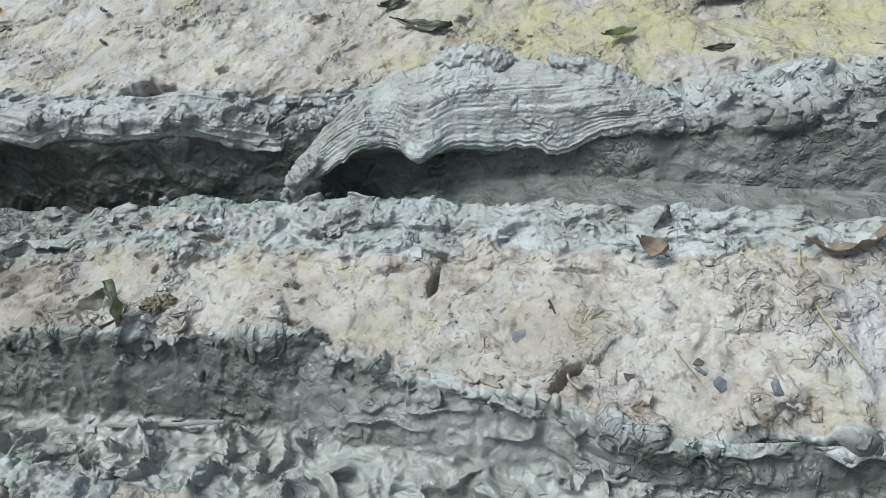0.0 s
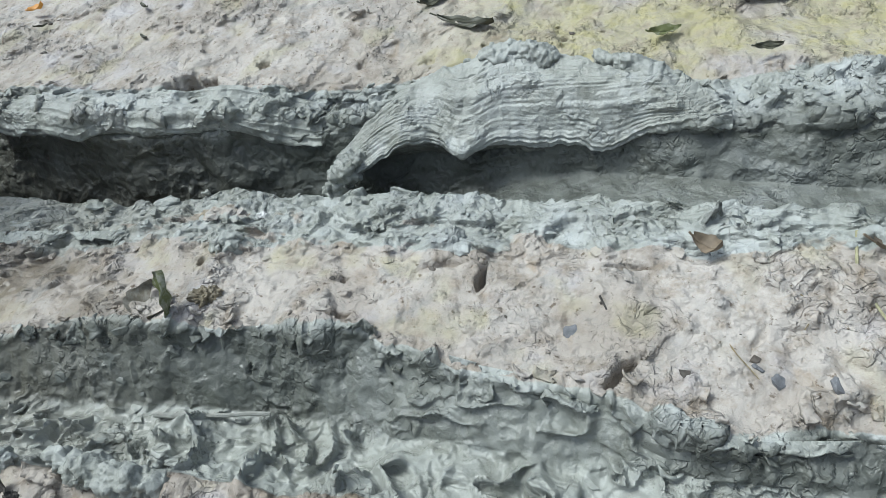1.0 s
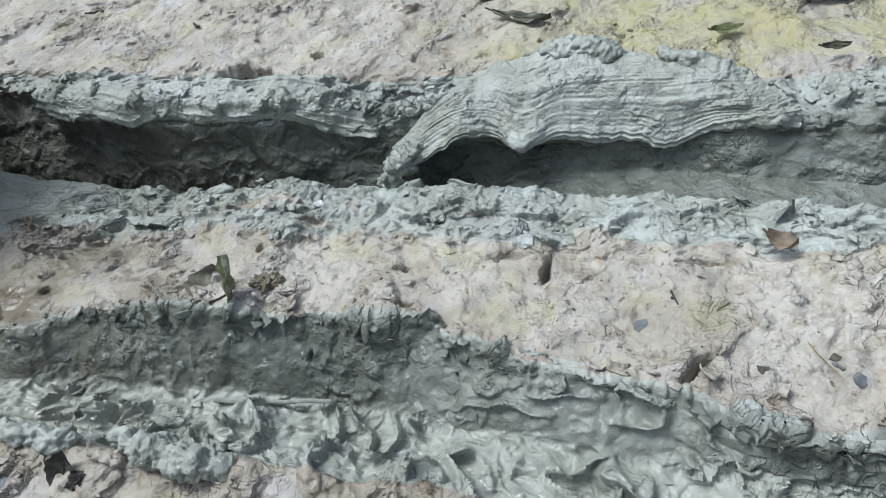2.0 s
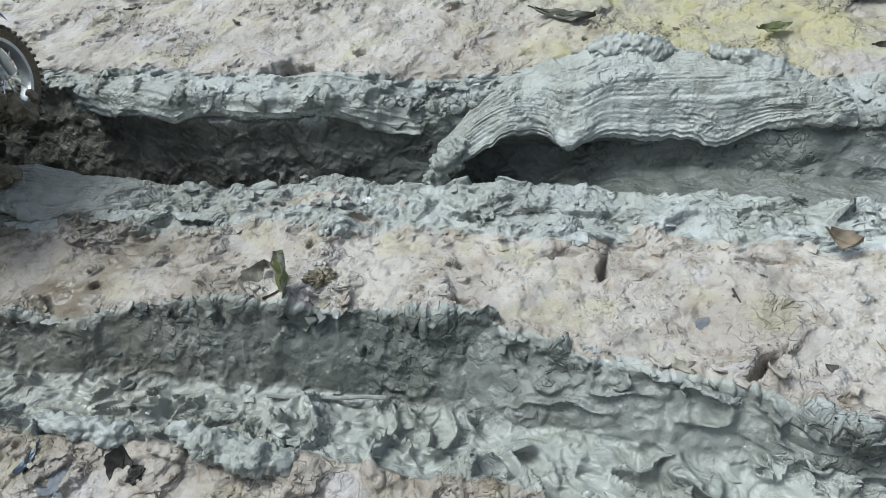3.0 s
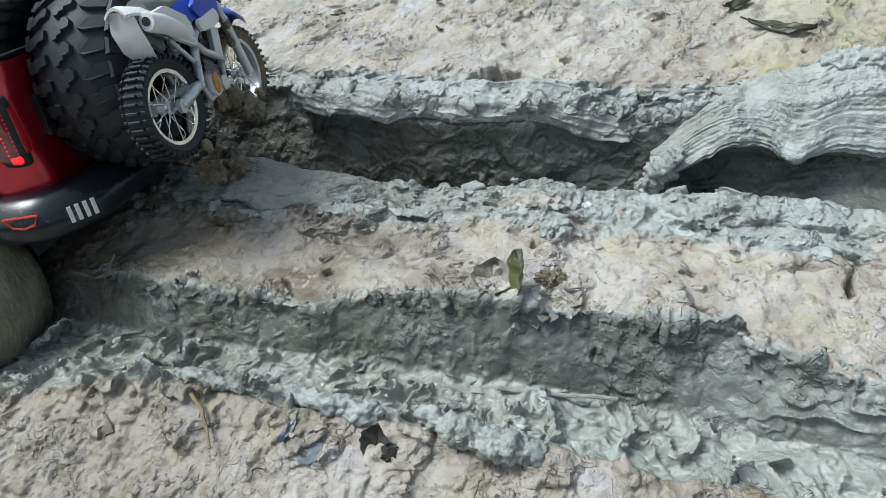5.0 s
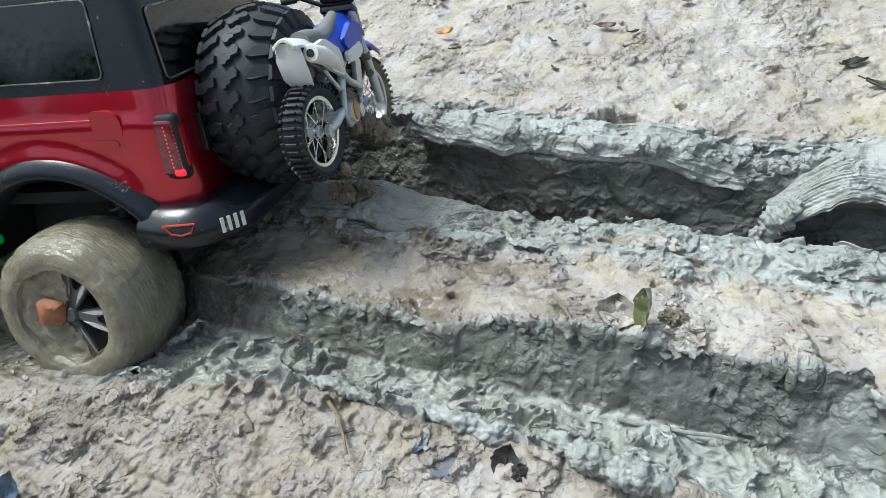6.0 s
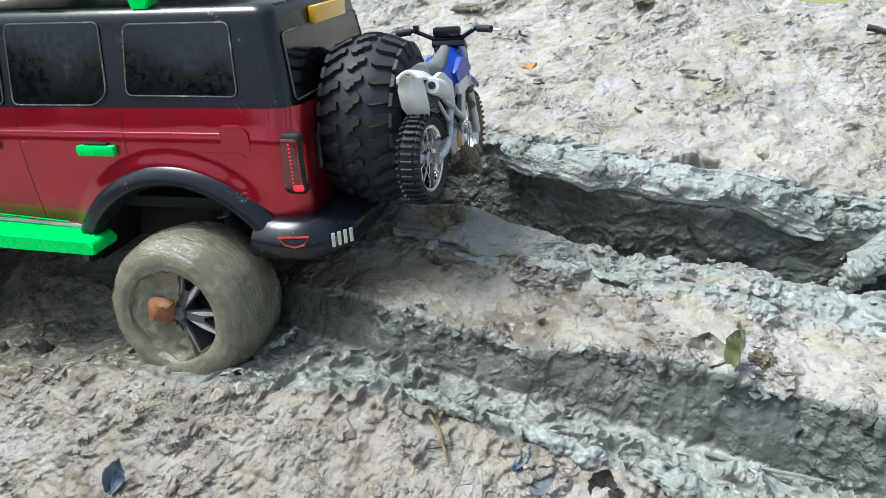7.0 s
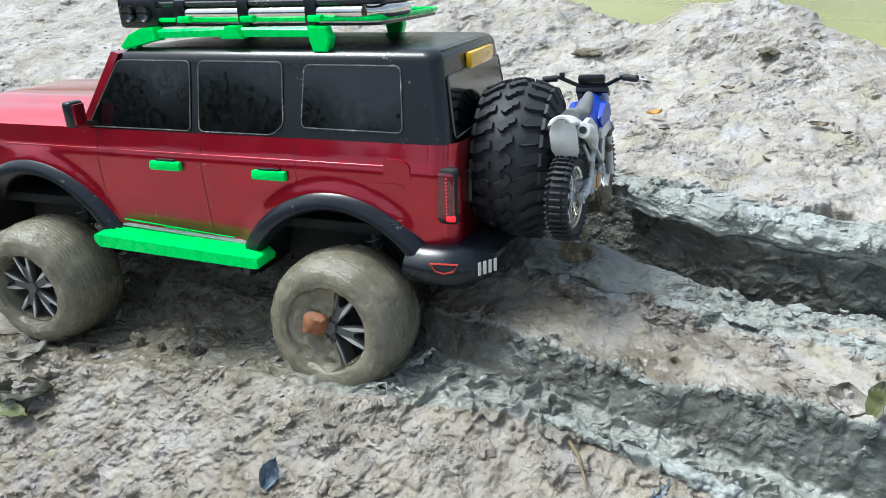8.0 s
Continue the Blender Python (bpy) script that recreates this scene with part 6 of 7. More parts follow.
sheet(bm, [[(0.121 - 0.004 * v * v + 0.004 * i, 0.013 * v, 0.092 - 0.011 * i) for v in np.linspace(-1, 1, 7)] for i in range(3)], 0.002)
part("front_plate", bm, WHITE, bike)
bm = bmesh.new()
tube(bm, [(0.086, 0.044, 0.0985), (0.094, 0.030, 0.1000), (0.102, 0.014, 0.0920), (0.103, 0.0, 0.0910), (0.102, -0.014, 0.0920), (0.094, -0.030, 0.1000), (0.086, -0.044, 0.0985)], 0.0020, 10)
handlebar = part("handlebar", bm, BLACK, bike, "black handlebar")
bm = bmesh.new()
box(bm, (0.010, 0.026, 0.009), (0.101, 0, 0.0975), 0.003)
part("bar_pad", bm, BLACK, handlebar)
for s in (1, -1):
    bm = bmesh.new()
    tube(bm, [(0.0855, s * 0.045, 0.0985), (0.0915, s * 0.032, 0.0995)], 0.0032, 10)
    grip = part("grip", bm, RUBBER, handlebar)
    bm = bmesh.new()
    tube(bm, [(0.0955, s * 0.029, 0.1000), (0.101, s * 0.034, 0.0985), (0.0965, s * 0.052, 0.0965)], 0.0010, 6)
    box(bm, (0.006, 0.005, 0.006), (0.096, s * 0.028, 0.1015), 0.001)
    part("lever", bm, BLACK if s > 0 else SILVER, grip)
for k, (x, y, z, r, sx) in enumerate(((0.128, -0.008, -0.026, 0.013, 1.2), (0.150, -0.004, -0.034, 0.012, 1.5), (0.112, -0.004, -0.014, 0.012, 0.9), (0.122, -0.014, 0.045, 0.007, 0.7),
                                      (0.118, -0.015, 0.030, 0.006, 0.7), (0.138, -0.012, 0.012, 0.007, 0.8), (0.095, 0.0, -0.014, 0.012, 1.3), (0.020, -0.012, -0.036, 0.007, 0.9), (0.165, -0.006, -0.022, 0.008, 0.8))):
    bm = bmesh.new()
    bmesh.ops.create_icosphere(bm, subdivisions=4, radius=1.0, matrix=pose(x, y, z) @ Matrix.Diagonal((r * sx * 0.72, r * 0.6, r * 0.72, 1)))
    roughen(bm, r * 0.40, 110, k * 2.7)
    roughen(bm, r * 0.10, 420, k * 1.7)
    part("caked_mud", bm, BROWNMUD, bike, "clump of brown caked mud")

for ob in bike.children:                                      # the toy is shorter than a real machine
    if ob.name.split(".")[0] != "tyre":
        for o in (ob, *ob.children_recursive):
            o.data.transform(Matrix.Diagonal((SHORT, 1, 1, 1)))


# ---- small things on the mud ----
mud_roll(((-0.245, 0.262, -0.030), (-0.215, 0.252, -0.028), (-0.185, 0.248, -0.026), (-0.165, 0.250, -0.030)), 0.0100, 1.0, "smooth rolled lump of wet grey mud")
mud_roll(((-0.345, 0.268, -0.036), (-0.315, 0.262, -0.033), (-0.285, 0.258, -0.034), (-0.268, 0.262, -0.036)), 0.0080, 2.0, "rolled lump of grey mud at the rut edge")
mud_roll(((-0.440, 0.268, -0.036), (-0.40, 0.266, -0.033), (-0.37, 0.260, -0.034)), 0.0060, 3.0, "low roll of grey mud at the rut edge")
mud_roll(((-0.125, 0.496, 0.010), (-0.115, 0.493, 0.016), (-0.104, 0.497, 0.028), (-0.094, 0.505, 0.040)), 0.0105, 8.0, "curled torn end of the peeled clay slab")
mud_roll(((-0.012, 0.556, 0.094), (0.015, 0.548, 0.102), (0.045, 0.540, 0.104), (0.060, 0.536, 0.100)), 0.0092, 6.0, "rolled lobe of grey clay on the peeled slab")
mud_roll(((0.082, 0.536, 0.103), (0.110, 0.522, 0.104), (0.140, 0.508, 0.098)), 0.0080, 7.0, "rolled lobe of grey clay on the peeled slab")
mud_roll(((-0.196, 0.424, 0.010), (-0.180, 0.420, 0.012), (-0.172, 0.412, 0.010)), 0.0095, 4.0, "dark rounded mud clod on the ridge")
mud_roll(((-0.325, 0.494, -0.008), (-0.312, 0.492, -0.006)), 0.0055, 5.0, "round bead of wet mud on the ridge lip")

for at, al, up, w, h, sd, cu, we, fr, fl in (
        ((-0.2600, 0.3440, -0.0160), (1, 0.1, 0.05), (0, 0.25, 1), 0.034, 0.024, 1.3, -0.3, 0.3, 0.6, 0.0),
        ((-0.0700, 0.3400, 0.0020), (1, -0.1, 0.2), (0.3, 0.1, 1), 0.036, 0.020, 3.4, 0.3, 0.3, 0.5, 0.0),
        ((0.0010, 0.3160, 0.0120), (1, -0.3, 0.0), (0, -0.55, -0.55), 0.017, 0.017, 4.2, 0.5, 0.1, 0.0, 0.05),
        ((0.0230, 0.3080, 0.0130), (1, -0.2, 0.0), (0, -0.6, -0.35), 0.026, 0.013, 5.7, 0.6, 0.1, 0.0, 0.03),
        ((0.0600, 0.2900, 0.0120), (1, -0.4, 0.0), (0, -0.5, 0.5), 0.034, 0.010, 9.1, 0.5, 0.3, 0.2, 0.0),
        ((0.1330, 0.2660, 0.0160), (1, 0.0, 0.1), (0.2, -0.6, 0.6), 0.032, 0.011, 10.4, 0.6, 0.3, 0.2, 0.0),
        ((0.1750, 0.2640, 0.0190), (1, 0.0, 0.1), (0, -0.8, -0.1), 0.046, 0.007, 11.2, 0.5, 0.1, 0.0, 0.02),
        ((0.2250, 0.2620, 0.0230), (1, 0.0, 0.1), (0, -0.8, -0.15), 0.044, 0.008, 12.6, 0.5, 0.1, 0.0, 0.0),
        ((-0.3700, 0.3380, -0.0200), (1, 0.0, 0.0), (0, -0.5, 0.4), 0.050, 0.009, 13.3, 0.4, 0.1, 0.0, 0.0),
        ((-0.4500, 0.3480, -0.0260), (1, 0.0, -0.05), (0, 0.1, 1), 0.060, 0.012, 14.8, 0.3, 0.3, 0.3, 0.0),
        ((0.1480, 0.4020, 0.0480), (0.6, 0.3, 0.2), (0.05, 0.1, 1), 0.018, 0.020, 15.2, 0.3, 0.2, 0.4, 0.0),
        ((-0.1080, 0.5000, 0.0260), (0.7, 0.4, 0.7), (-0.3, -0.6, -0.6), 0.040, 0.024, 21.6, 0.5, 0.1, 0.0, 0.03),
        ((-0.4000, 0.5460, 0.0480), (1, -0.1, 0.0), (0, -0.7, -0.4), 0.046, 0.018, 22.7, 0.5, 0.3, 0.0, 0.02),
        ((-0.3450, 0.5420, 0.0480), (1, -0.1, 0.0), (0, -0.7, -0.5), 0.050, 0.016, 23.5, 0.5, 0.3, 0.0, 0.02),
        ((-0.2150, 0.5480, 0.0560), (1, 0.0, -0.1), (0, -0.8, -0.2), 0.060, 0.014, 24.9, 0.4, 0.3, 0.0, 0.02),
        ((-0.3600, 0.4420, 0.0020), (1, 0.12, -0.05), (0, -0.8, 0.1), 0.070, 0.012, 25.1, 0.5, 0.3, 0.0, 0.0),
        ((-0.3050, 0.4520, -0.0040), (1, 0.1, 0.0), (0, -0.8, 0.25), 0.050, 0.012, 26.8, 0.4, 0.3, 0.0, 0.0),
        ((-0.4250, 0.4220, 0.0020), (1, 0.15, 0.02), (0, -0.8, 0.0), 0.060, 0.012, 27.2, 0.5, 0.4, 0.0, 0.0),
        ((-0.3580, 0.2700, -0.0300), (1, 0.0, 0.05), (0.3, -0.3, 0.9), 0.024, 0.018, 28.4, 0.4, 0.6, 0.1, 0.0),
        ((-0.5800, 0.2520, -0.0560), (1, 0.1, 0.1), (0.6, -0.2, 0.5), 0.060, 0.018, 29.3, 0.4, 0.7, 0.1, 0.04),
        ((-0.5700, 0.3000, -0.0540), (0.3, 1, 0.0), (0.5, 0.0, 1), 0.040, 0.022, 30.7, 0.4, 0.6, 0.2, 0.04)):
    mud_flap(at, al, up, w, h, sd, "torn curled flap of wet grey clay at a rut edge", cu, we, fr, fl)

# unseen dark tree line added behind the viewer, dimming reflections and closing the place
m, nt, b = material("unseen_foliage")
nt.links.new(ramp_between(nt, noise_out(nt, 2.5, 6, 0.7), (0.012, 0.02, 0.008), (0.07, 0.10, 0.04), 0.3, 0.7), b.inputs["Base Color"])
b.inputs["Roughness"].default_value = 0.8
bm = bmesh.new()
rows = []
for k in range(120):
    a = radians(190 + 160 * k / 119)
    top = 2.4 + 1.6 * noise.noise(Vector((k * 0.21, 0, 0))) + 0.8 * noise.noise(Vector((k * 0.8, 3, 0)))
    rows.append([bm.verts.new(Vector((math.cos(a), math.sin(a), 0)) * (7.5 + 0.8 * noise.noise(Vector((k * 0.5, j * 0.7, 5))) + 0.1 * j) + Vector((0, 0, -0.6 + top * j / 9))) for j in range(10)])
for p, q in zip(rows, rows[1:]):
    for i in range(9):
        bm.faces.new((p[i], q[i], q[i + 1], p[i + 1]))
me = bpy.data.meshes.new("backdrop")
bm.to_mesh(me)
bm.free()
me.materials.append(m)
tagged(new("backdrop", me), "unseen dark green tree line added behind the viewer to dim reflections", "trees", kind="structure")

# murky pond behind the bank
m, nt, b = material("murky_water")
nt.links.new(ramp_between(nt, noise_out(nt, 3, 4), (0.24, 0.225, 0.03), (0.31, 0.29, 0.05), 0.3, 0.7), b.inputs["Base Color"])
b.inputs["Roughness"].default_value = 0.12
b.inputs["Specular IOR Level"].default_value = 0.25
bumped(nt, b, noise_out(nt, 14, 3), 0.05, 0.01)
bm = bmesh.new()
prism(bm, [(-44.0, 0.99), (-1.6, 0.98), (1.4, 0.98), (44.0, 0.99), (44.0, 8.0), (-44.0, 8.0)], 0.02, 0.122, axis="Z")
me = bpy.data.meshes.new("water")
bm.to_mesh(me)
bm.free()
me.materials.append(m)
tagged(new("water", me), "murky yellow-green pond water behind the bank", "water", kind="structure")


def leaf(at, toward, length, width, mat, label, lift=20, roll=0, curl=0.25, category="leaf", group="fallen leaves", facing=None, jag=1.0):
    """A leaf with a thin curved blade and a midrib; its base lies at a point and it points along a bearing."""
    d = Vector(toward).normalized()
    m = Matrix.Translation(at) @ d.to_track_quat("X", "Z").to_matrix().to_4x4() @ pose(0, 0, 0, roll, -lift, 0)
    if facing:
        n = Vector(facing).normalized()
        u = (d - n * d.dot(n)).normalized()
        m = Matrix.Translation(at) @ Matrix((u, n.cross(u), n)).transposed().to_4x4()
    ob = thing("leaf", m, label, category, group)
    bm = bmesh.new()
    shape = lambda t: width * 0.5 * (math.sin(math.pi * min(1, t * 0.97 + 0.03)) ** 0.75) * (1 + jag * (0.35 * noise.noise(Vector((t * 7, length * 90, 0))) + 0.15 * noise.noise(Vector((t * 21, length * 70, 0)))))
    height = lambda t, v: length * (curl * (t - 0.5) ** 2 * 1.6 + 0.10 * noise.noise(Vector((t * 4, v * 1.5, length * 200)))) + width * 0.22 * v * v
    top = [[bm.verts.new((length * t, v * shape(t), height(t, v))) for v in np.linspace(-1, 1, 7)] for t in np.linspace(0, 1, 15)]
    low = [[bm.verts.new(v.co - Vector((0, 0, 0.0005))) for v in r] for r in top]
    for a, b2, c, e in zip(top, top[1:], low, low[1:]):
        for i in range(6):
            bm.faces.new((a[i], a[i + 1], b2[i + 1], b2[i]))
            bm.faces.new((c[i], e[i], e[i + 1], c[i + 1]))
        bm.faces.new((a[0], b2[0], e[0], c[0]))
        bm.faces.new((a[6], c[6], e[6], b2[6]))
    part("blade", bm, mat, ob)
    bm = bmesh.new()
    tube(bm, [(length * t, 0, height(t, 0) + 0.0002) for t in np.linspace(-0.12, 0.97, 10)], [0.0006 * (1.3 - t) for t in np.linspace(0, 1, 10)], 5)
    part("midrib", bm, mat, ob)
    return ob


def stick(points, radius, mat, label, name="twig", category="twig"):
    bm = bmesh.new()
    pts = [Vector(p) for p in points]
    dense = [pts[i].lerp(pts[i + 1], k / 8) for i in range(len(pts) - 1) for k in range(8)] + [pts[-1]]
    dense = [p + Vector((noise.noise(p * 60), noise.noise(p * 60 + Vector((9, 0, 0))), noise.noise(p * 60 + Vector((0, 9, 0))))) * radius * 0.8 for p in dense]
    tube(bm, dense, [radius * (1.1 - 0.4 * k / len(dense)) * (1 + 0.2 * noise.noise(p * 300)) for k, p in enumerate(dense)], 7)
    ob = part(name, bm, mat, None)
    return tagged(ob, label, category)


def chip(at, size, mat, label, turn=(0, 0, 0), flat=0.3, name="stone_chip", category="stone", seed=0.0):
    bm = bmesh.new()
    bmesh.ops.create_icosphere(bm, subdivisions=3 if name == "stone_chip" else 5, radius=1.0, matrix=Matrix.Diagonal((size, size * 0.75, size * flat, 1)))
    for v in bm.verts:
        q = v.co / size
        v.co *= 1 + 0.5 * noise.noise(q * 1.4 + Vector((seed, 0, 0))) + 0.3 * noise.noise(q * 3.3 + Vector((0, seed, 0)))
        if name == "stone_chip":
            v.co.z = max(-0.6, min(0.55, v.co.z / (size * flat))) * size * flat
            v.co.x = max(-0.8, min(0.7, v.co.x / size)) * size
        else:
            v.co *= 1 + 0.22 * noise.noise(q * 8 + Vector((seed, seed, 0))) + 0.12 * noise.noise(q * 19)
    ob = part(name, bm, mat, None)
    ob.matrix_world = pose(*at, *turn)
    return tagged(ob, label, category)


STONE = plain_material("blue_grey_stone", (0.15, 0.155, 0.165), 0.6, vary=0.35, scale=260, bump=0.6)
BARK = plain_material("dark_bark", (0.05, 0.045, 0.04), 0.7, vary=0.5, scale=220, bump=0.9)
DEAD = plain_material("dead_leaf", (0.17, 0.135, 0.095), 0.65, vary=0.4, scale=130, bump=0.4)
TANLEAF = splashed_material("mud_coated_leaf", (0.15, 0.135, 0.10), 0.8, 0.6, mud=(0.25, 0.235, 0.20))
DARKLEAF = plain_material("dark_wet_leaf", (0.055, 0.055, 0.035), 0.45, vary=0.4, scale=120, bump=0.3)
MOSSLEAF = splashed_material("mossy_green_leaf", (0.13, 0.145, 0.055), 0.7, 0.35, mud=(0.30, 0.30, 0.24))
BLUELEAF = plain_material("blue_grey_leaf", (0.11, 0.15, 0.20), 0.4, vary=0.3, scale=150, bump=0.3)
REED = plain_material("yellow_green_stem", (0.30, 0.285, 0.17), 0.6, vary=0.25, scale=200)
MUDTWIG = plain_material("mud_coated_twig", (0.27, 0.275, 0.25), 0.5, vary=0.2, scale=200, bump=0.6)
STEM = plain_material("ochre_stem", (0.20, 0.155, 0.08), 0.6, vary=0.4, scale=150, bump=0.5)
ORANGELEAF = plain_material("orange_leaf", (0.62, 0.30, 0.06), 0.6, vary=0.3, scale=120)
VIOLET = plain_material("violet_grey_clay", (0.16, 0.175, 0.195), 0.6, vary=0.2, scale=120, bump=0.4)

for k, (x, y, z, r) in enumerate(((0.063, 0.334, 0.0185, 0.0055), (0.166, 0.294, 0.0285, 0.0048), (0.194, 0.290, 0.0305, 0.0066), (0.158, 0.302, 0.0292, 0.0042))):
    chip((x, y, z), r, STONE, "small flat blue-grey stone chip pressed into mud", (28, 0, 40 * k), 0.35, seed=k * 3.3)
stick(((0.2203, 0.3750, 0.0660), (0.2138, 0.3513, 0.0600), (0.2168, 0.3327, 0.0535), (0.2239, 0.3144, 0.0465), (0.2340, 0.295, 0.0400)), 0.0009, REED, "bent yellow-green grass stem lying on the crust", "stem", "stem")
leaf((0.2255, 0.3560, 0.0630), (1, 0.22, 0.05), 0.046, 0.016, DEAD, "curled brown dead leaf lying on pale crust", 10, -25, 0.4)
leaf((0.1350, 0.3800, 0.0520), (0.7, -0.5, 0), 0.018, 0.014, DEAD, "small folded brown leaf beside the ridge lip", 5, 20, 0.8)
stick(((0.0800, 0.3530, 0.0310), (0.0835, 0.3445, 0.0280)), 0.0007, BARK, "short dark stalk stuck in the crust")
stick(((0.1790, 0.3420, 0.0525), (0.1870, 0.3340, 0.0480), (0.1895, 0.3280, 0.0450), (0.1825, 0.3195, 0.0410)), 0.0004, STEM, "thin curled brown rootlet on the crust", "rootlet", "root")
stick(((0.1431, 0.3233, 0.0320), (0.1480, 0.3100, 0.0310), (0.1549, 0.2917, 0.0320)), 0.0004, STEM, "hair-thin root lying on the crust", "rootlet", "root")
stick(((-0.2046, 0.3090, -0.0460), (-0.165, 0.3100, -0.0445), (-0.126, 0.3125, -0.0430)), 0.0018, MUDTWIG, "straight twig coated in grey mud on the rut floor")
leaf((-0.0450, 0.6460, 0.0950), (0.9, -0.38, 0.0), 0.056, 0.013, DARKLEAF, "dark narrow leaf half buried on the bank", 2, 30)
leaf((0.2000, 0.6280, 0.1170), (1, 0.0, 0.02), 0.055, 0.014, DARKLEAF, "dark narrow leaf on the algae-covered bank", 2, 25)
leaf((0.1960, 0.5400, 0.1080), (1, -0.1, 0.0), 0.019, 0.007, DARKLEAF, "small dark leaf edge in yellow mud", 8, 30)
leaf((0.1280, 0.5840, 0.1030), (1, 0.25, 0.0), 0.026, 0.009, MOSSLEAF, "small olive leaf in yellow mud", 4, 25)
leaf((-0.0650, 0.6700, 0.1010), (0.8, 0.5, 0.0), 0.028, 0.010, DARKLEAF, "dark leaf scrap on the far bank", 5, 20)
leaf((-0.1980, 0.3530, -0.0020), (0.02, 0.25, 1), 0.038, 0.019, MOSSLEAF, "mossy green leaf standing upright in the mud", 0, 0, 0.15, facing=(-0.80, -0.58, 0.15), jag=0.6)
leaf((-0.2170, 0.3530, -0.0040), (-0.10, 0.85, 0.30), 0.029, 0.030, TANLEAF, "broad tan leaf plastered with mud and half sunk in", 0, 0, 0.05, facing=(0.10, -0.38, 0.92), jag=0.8)
chip((-0.1790, 0.3690, 0.0075), 0.0095, BROWNMUD, "brown curled husk lying in the mud", (0, 10, 15), 0.55, "husk", "husk", 4.0)
chip((-0.1617, 0.4472, 0.0195), 0.0032, WHITE, "tiny white shell fragment on the clay lip", (20, 10, 40), 0.5, "shell_fragment", "shell", 8.0)
leaf((-0.3230, 0.2480, -0.0330), (-0.25, -0.8, -0.25), 0.020, 0.010, BLUELEAF, "dark blue-grey leaf tip under a mud roll", -6, 10)
leaf((-0.2700, 0.2380, -0.0480), (0.12, 0.35, 0.8), 0.026, 0.018, BARK, "dark bark scrap standing in crumbly soil", 0, 15, 0.2, "bark", "bark scraps")
chip((-0.2560, 0.2380, -0.0400), 0.0070, BARK, "dark crumb of wet soil beside a bark scrap", (20, 20, 0), 0.7, "soil_clod", "soil", 6.0)
chip((-0.3046, 0.2295, -0.0440), 0.0095, VIOLET, "violet-grey clay patch pressed into the crust", (30, 5, 20), 0.08, "clay_patch", "clay", 5.0)
stick(((-0.4020, 0.2480, -0.0300), (-0.3900, 0.2400, -0.0350), (-0.3830, 0.2300, -0.0400), (-0.3750, 0.2190, -0.0450)), 0.0014, STEM, "knotty ochre plant stem beside the rut", "stem", "stem")
stick(((-0.4150, 0.2250, -0.0460), (-0.3918, 0.2295, -0.0435), (-0.3760, 0.2370, -0.0400)), 0.0006, BARK, "thin dark root on pale crust", "rootlet", "root")
leaf((-0.5540, 0.3380, -0.0240), (1, 0.15, 0.0), 0.030, 0.013, TANLEAF, "dry tan leaf lying beside the wheel rut", 6, -20)
leaf((-0.9300, 0.1420, -0.1380), (-1, -0.38, -0.25), 0.090, 0.026, DARKLEAF, "long dark green leaf lying on the mud", 4, -20)
leaf((-0.9450, 0.1120, -0.1580), (-1, -0.1, -0.08), 0.050, 0.018, MOSSLEAF, "olive green leaf lying on the mud", 6, -15)
leaf((-0.9980, 0.1380, -0.1200), (0.6, 0.65, 0.05), 0.044, 0.020, TANLEAF, "dry brown leaf in front of the wheel", 12, 10)
for k, (x, y, z, r) in enumerate(((-0.890, 0.221, -0.103, 0.008), (-0.818, 0.240, -0.102, 0.007), (-0.860, 0.226, -0.104, 0.005), (-0.930, 0.19, -0.112, 0.006))):
    chip((x, y, z), r, BARK if k % 2 else BROWNMUD, "dark clod of wet soil on smooth mud", (10 * k, 15, 50 * k), 0.6, "soil_clod", "soil", k * 2.1)
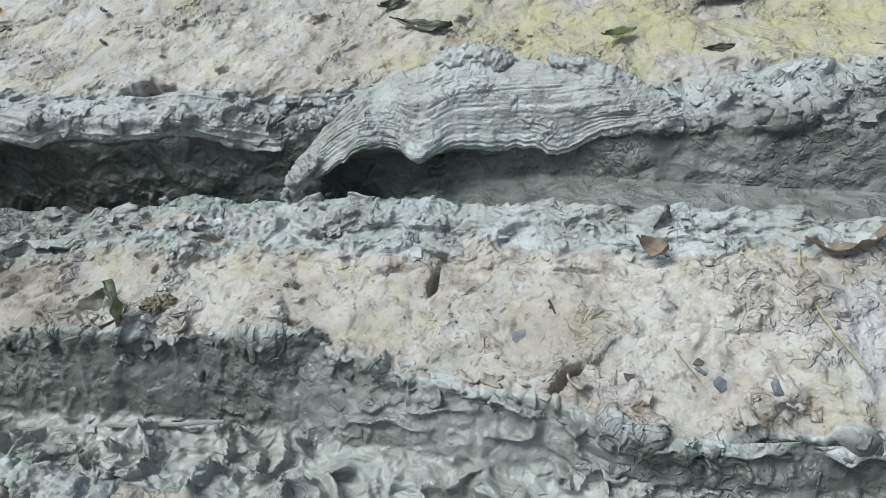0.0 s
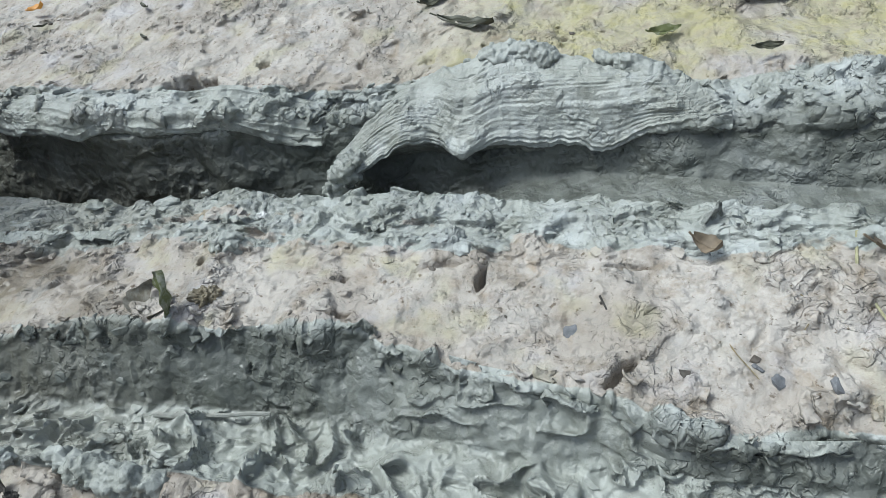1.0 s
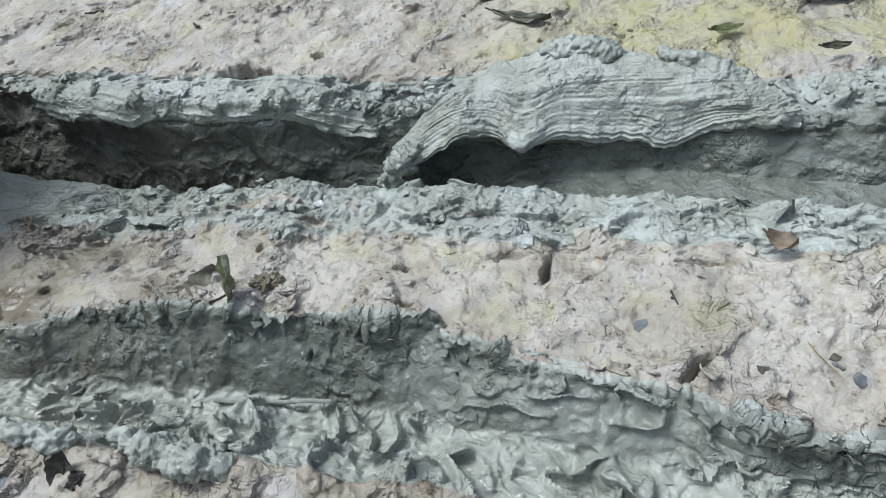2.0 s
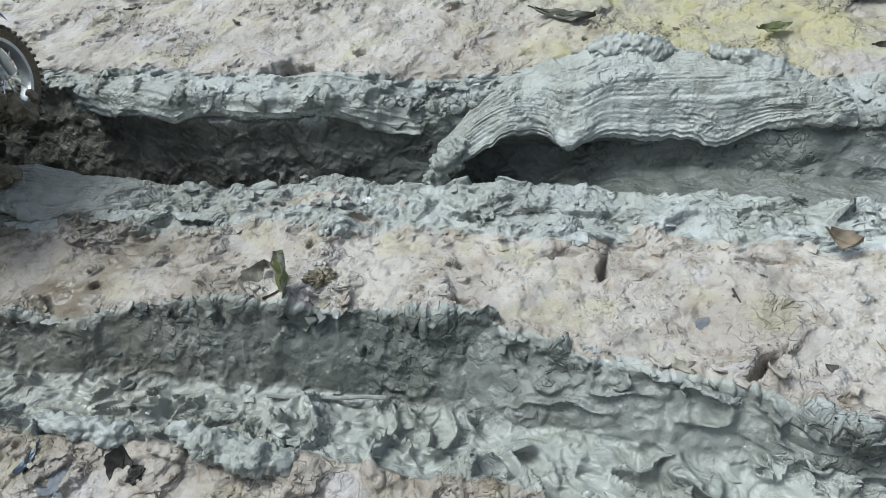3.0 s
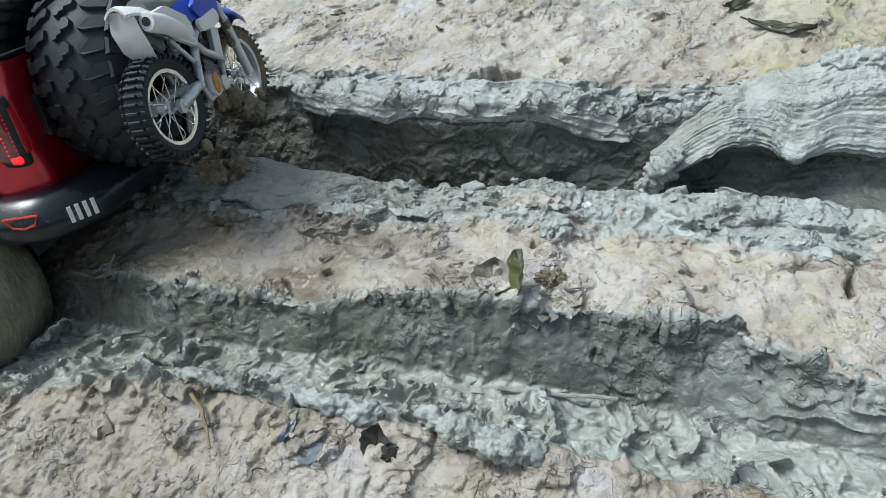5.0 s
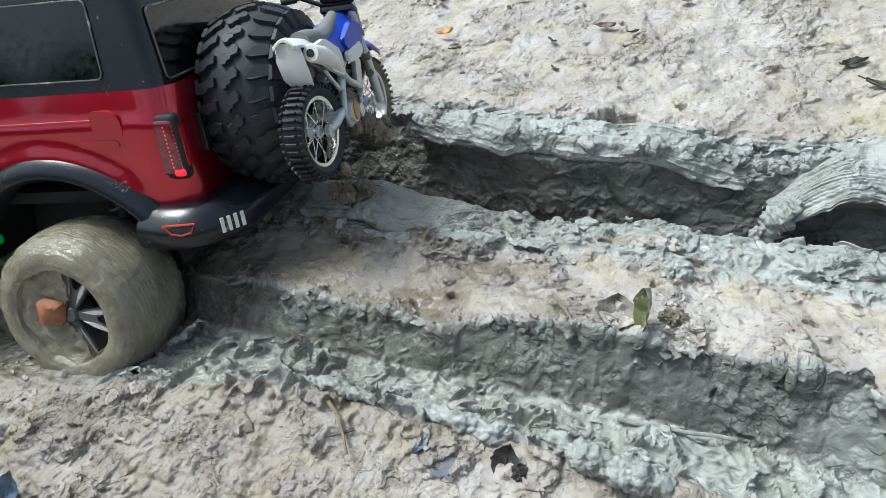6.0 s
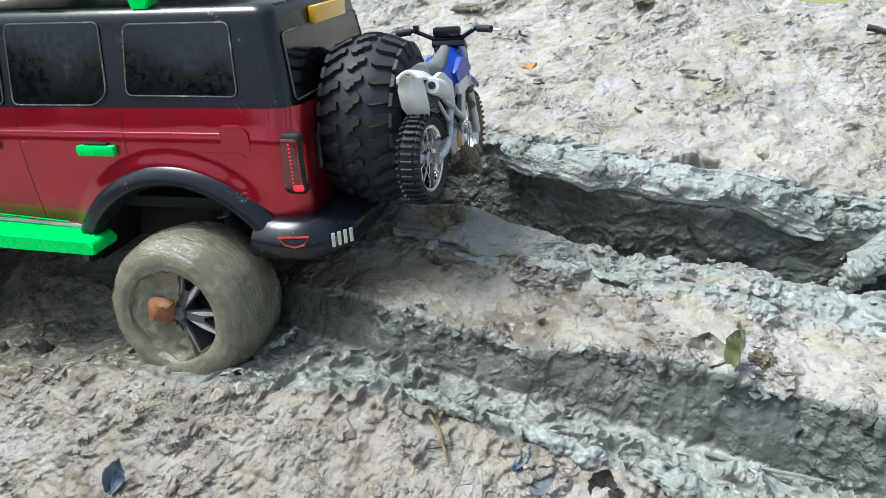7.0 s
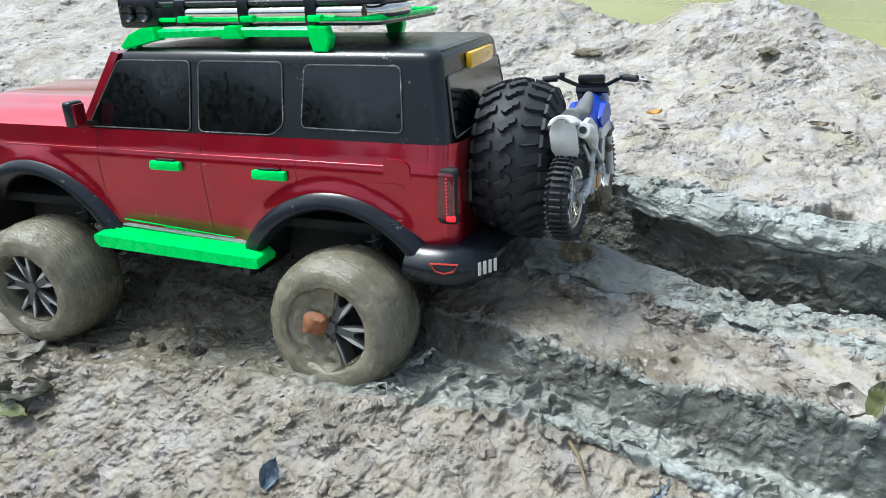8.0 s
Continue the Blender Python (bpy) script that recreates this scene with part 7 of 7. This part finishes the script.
leaf((-0.6320, 0.1400, -0.1080), (0.1, 0.35, 0.7), 0.030, 0.016, BLUELEAF, "blue-grey leaf standing in crumbly soil", 0, 40, 0.2)
for k, (x, y, z, r) in enumerate(((-0.2988, 0.708, 0.112, 0.020), (-0.338, 0.681, 0.100, 0.013), (-0.446, 0.674, 0.087, 0.012), (-0.407, 0.772, 0.120, 0.016), (-0.3267, 0.6438, 0.083, 0.011), (-0.2551, 0.7003, 0.111, 0.014), (-0.22, 0.76, 0.130, 0.016), (-0.50, 0.78, 0.108, 0.018))):
    leaf((x, y, z), (math.cos(k * 2.1), math.sin(k * 2.1) * 0.5, 0), r, r * 0.45, DARKLEAF if k % 3 else DEAD, "dark leaf scrap stuck to the far bank", 6, 20)
leaf((-0.4780, 0.7000, 0.0930), (1, 0.2, 0.05), 0.018, 0.010, ORANGELEAF, "small orange leaf on the far bank", 14, 10)
chip((-0.6200, 0.8810, 0.1120), 0.0200, BROWNMUD, "brown clump of soil on the far bank", (0, 0, 20), 0.22, "soil_clod", "soil", 11.0)
chip((-0.3690, 0.8640, 0.1520), 0.0160, BROWNMUD, "brown clump of soil near the bank crest", (0, 0, 70), 0.25, "soil_clod", "soil", 13.0)
stick(((-0.1150, 0.8180, 0.1580), (-0.0900, 0.8130, 0.1570), (-0.0600, 0.8080, 0.1530)), 0.0035, BARK, "dark broken stick lying on the far bank")
chip((-0.4660, 0.4500, 0.0200), 0.0130, BROWNMUD, "wet brown mud clump under the toy motorcycle", (0, 20, 60), 0.9, "mud_clump", "mud", 15.0)
chip((-0.4720, 0.4260, 0.0340), 0.0105, BROWNMUD, "wet brown mud clump under the toy motorcycle", (40, 0, 10), 1.3, "mud_clump", "mud", 17.0)
wheel_leaf = leaf((0, 0, 0), (1, 0, 0), 0.030, 0.026, LEAF_BROWN, "orange-brown leaf stuck inside the muddy rear wheel", 0, 0, 0.35, jag=0.08)
wheel_leaf.matrix_world = CAR @ pose(0.029, 0.1635, -0.008, 90, 0, 0) @ pose(0, 0, 0, 0, 0, 150)
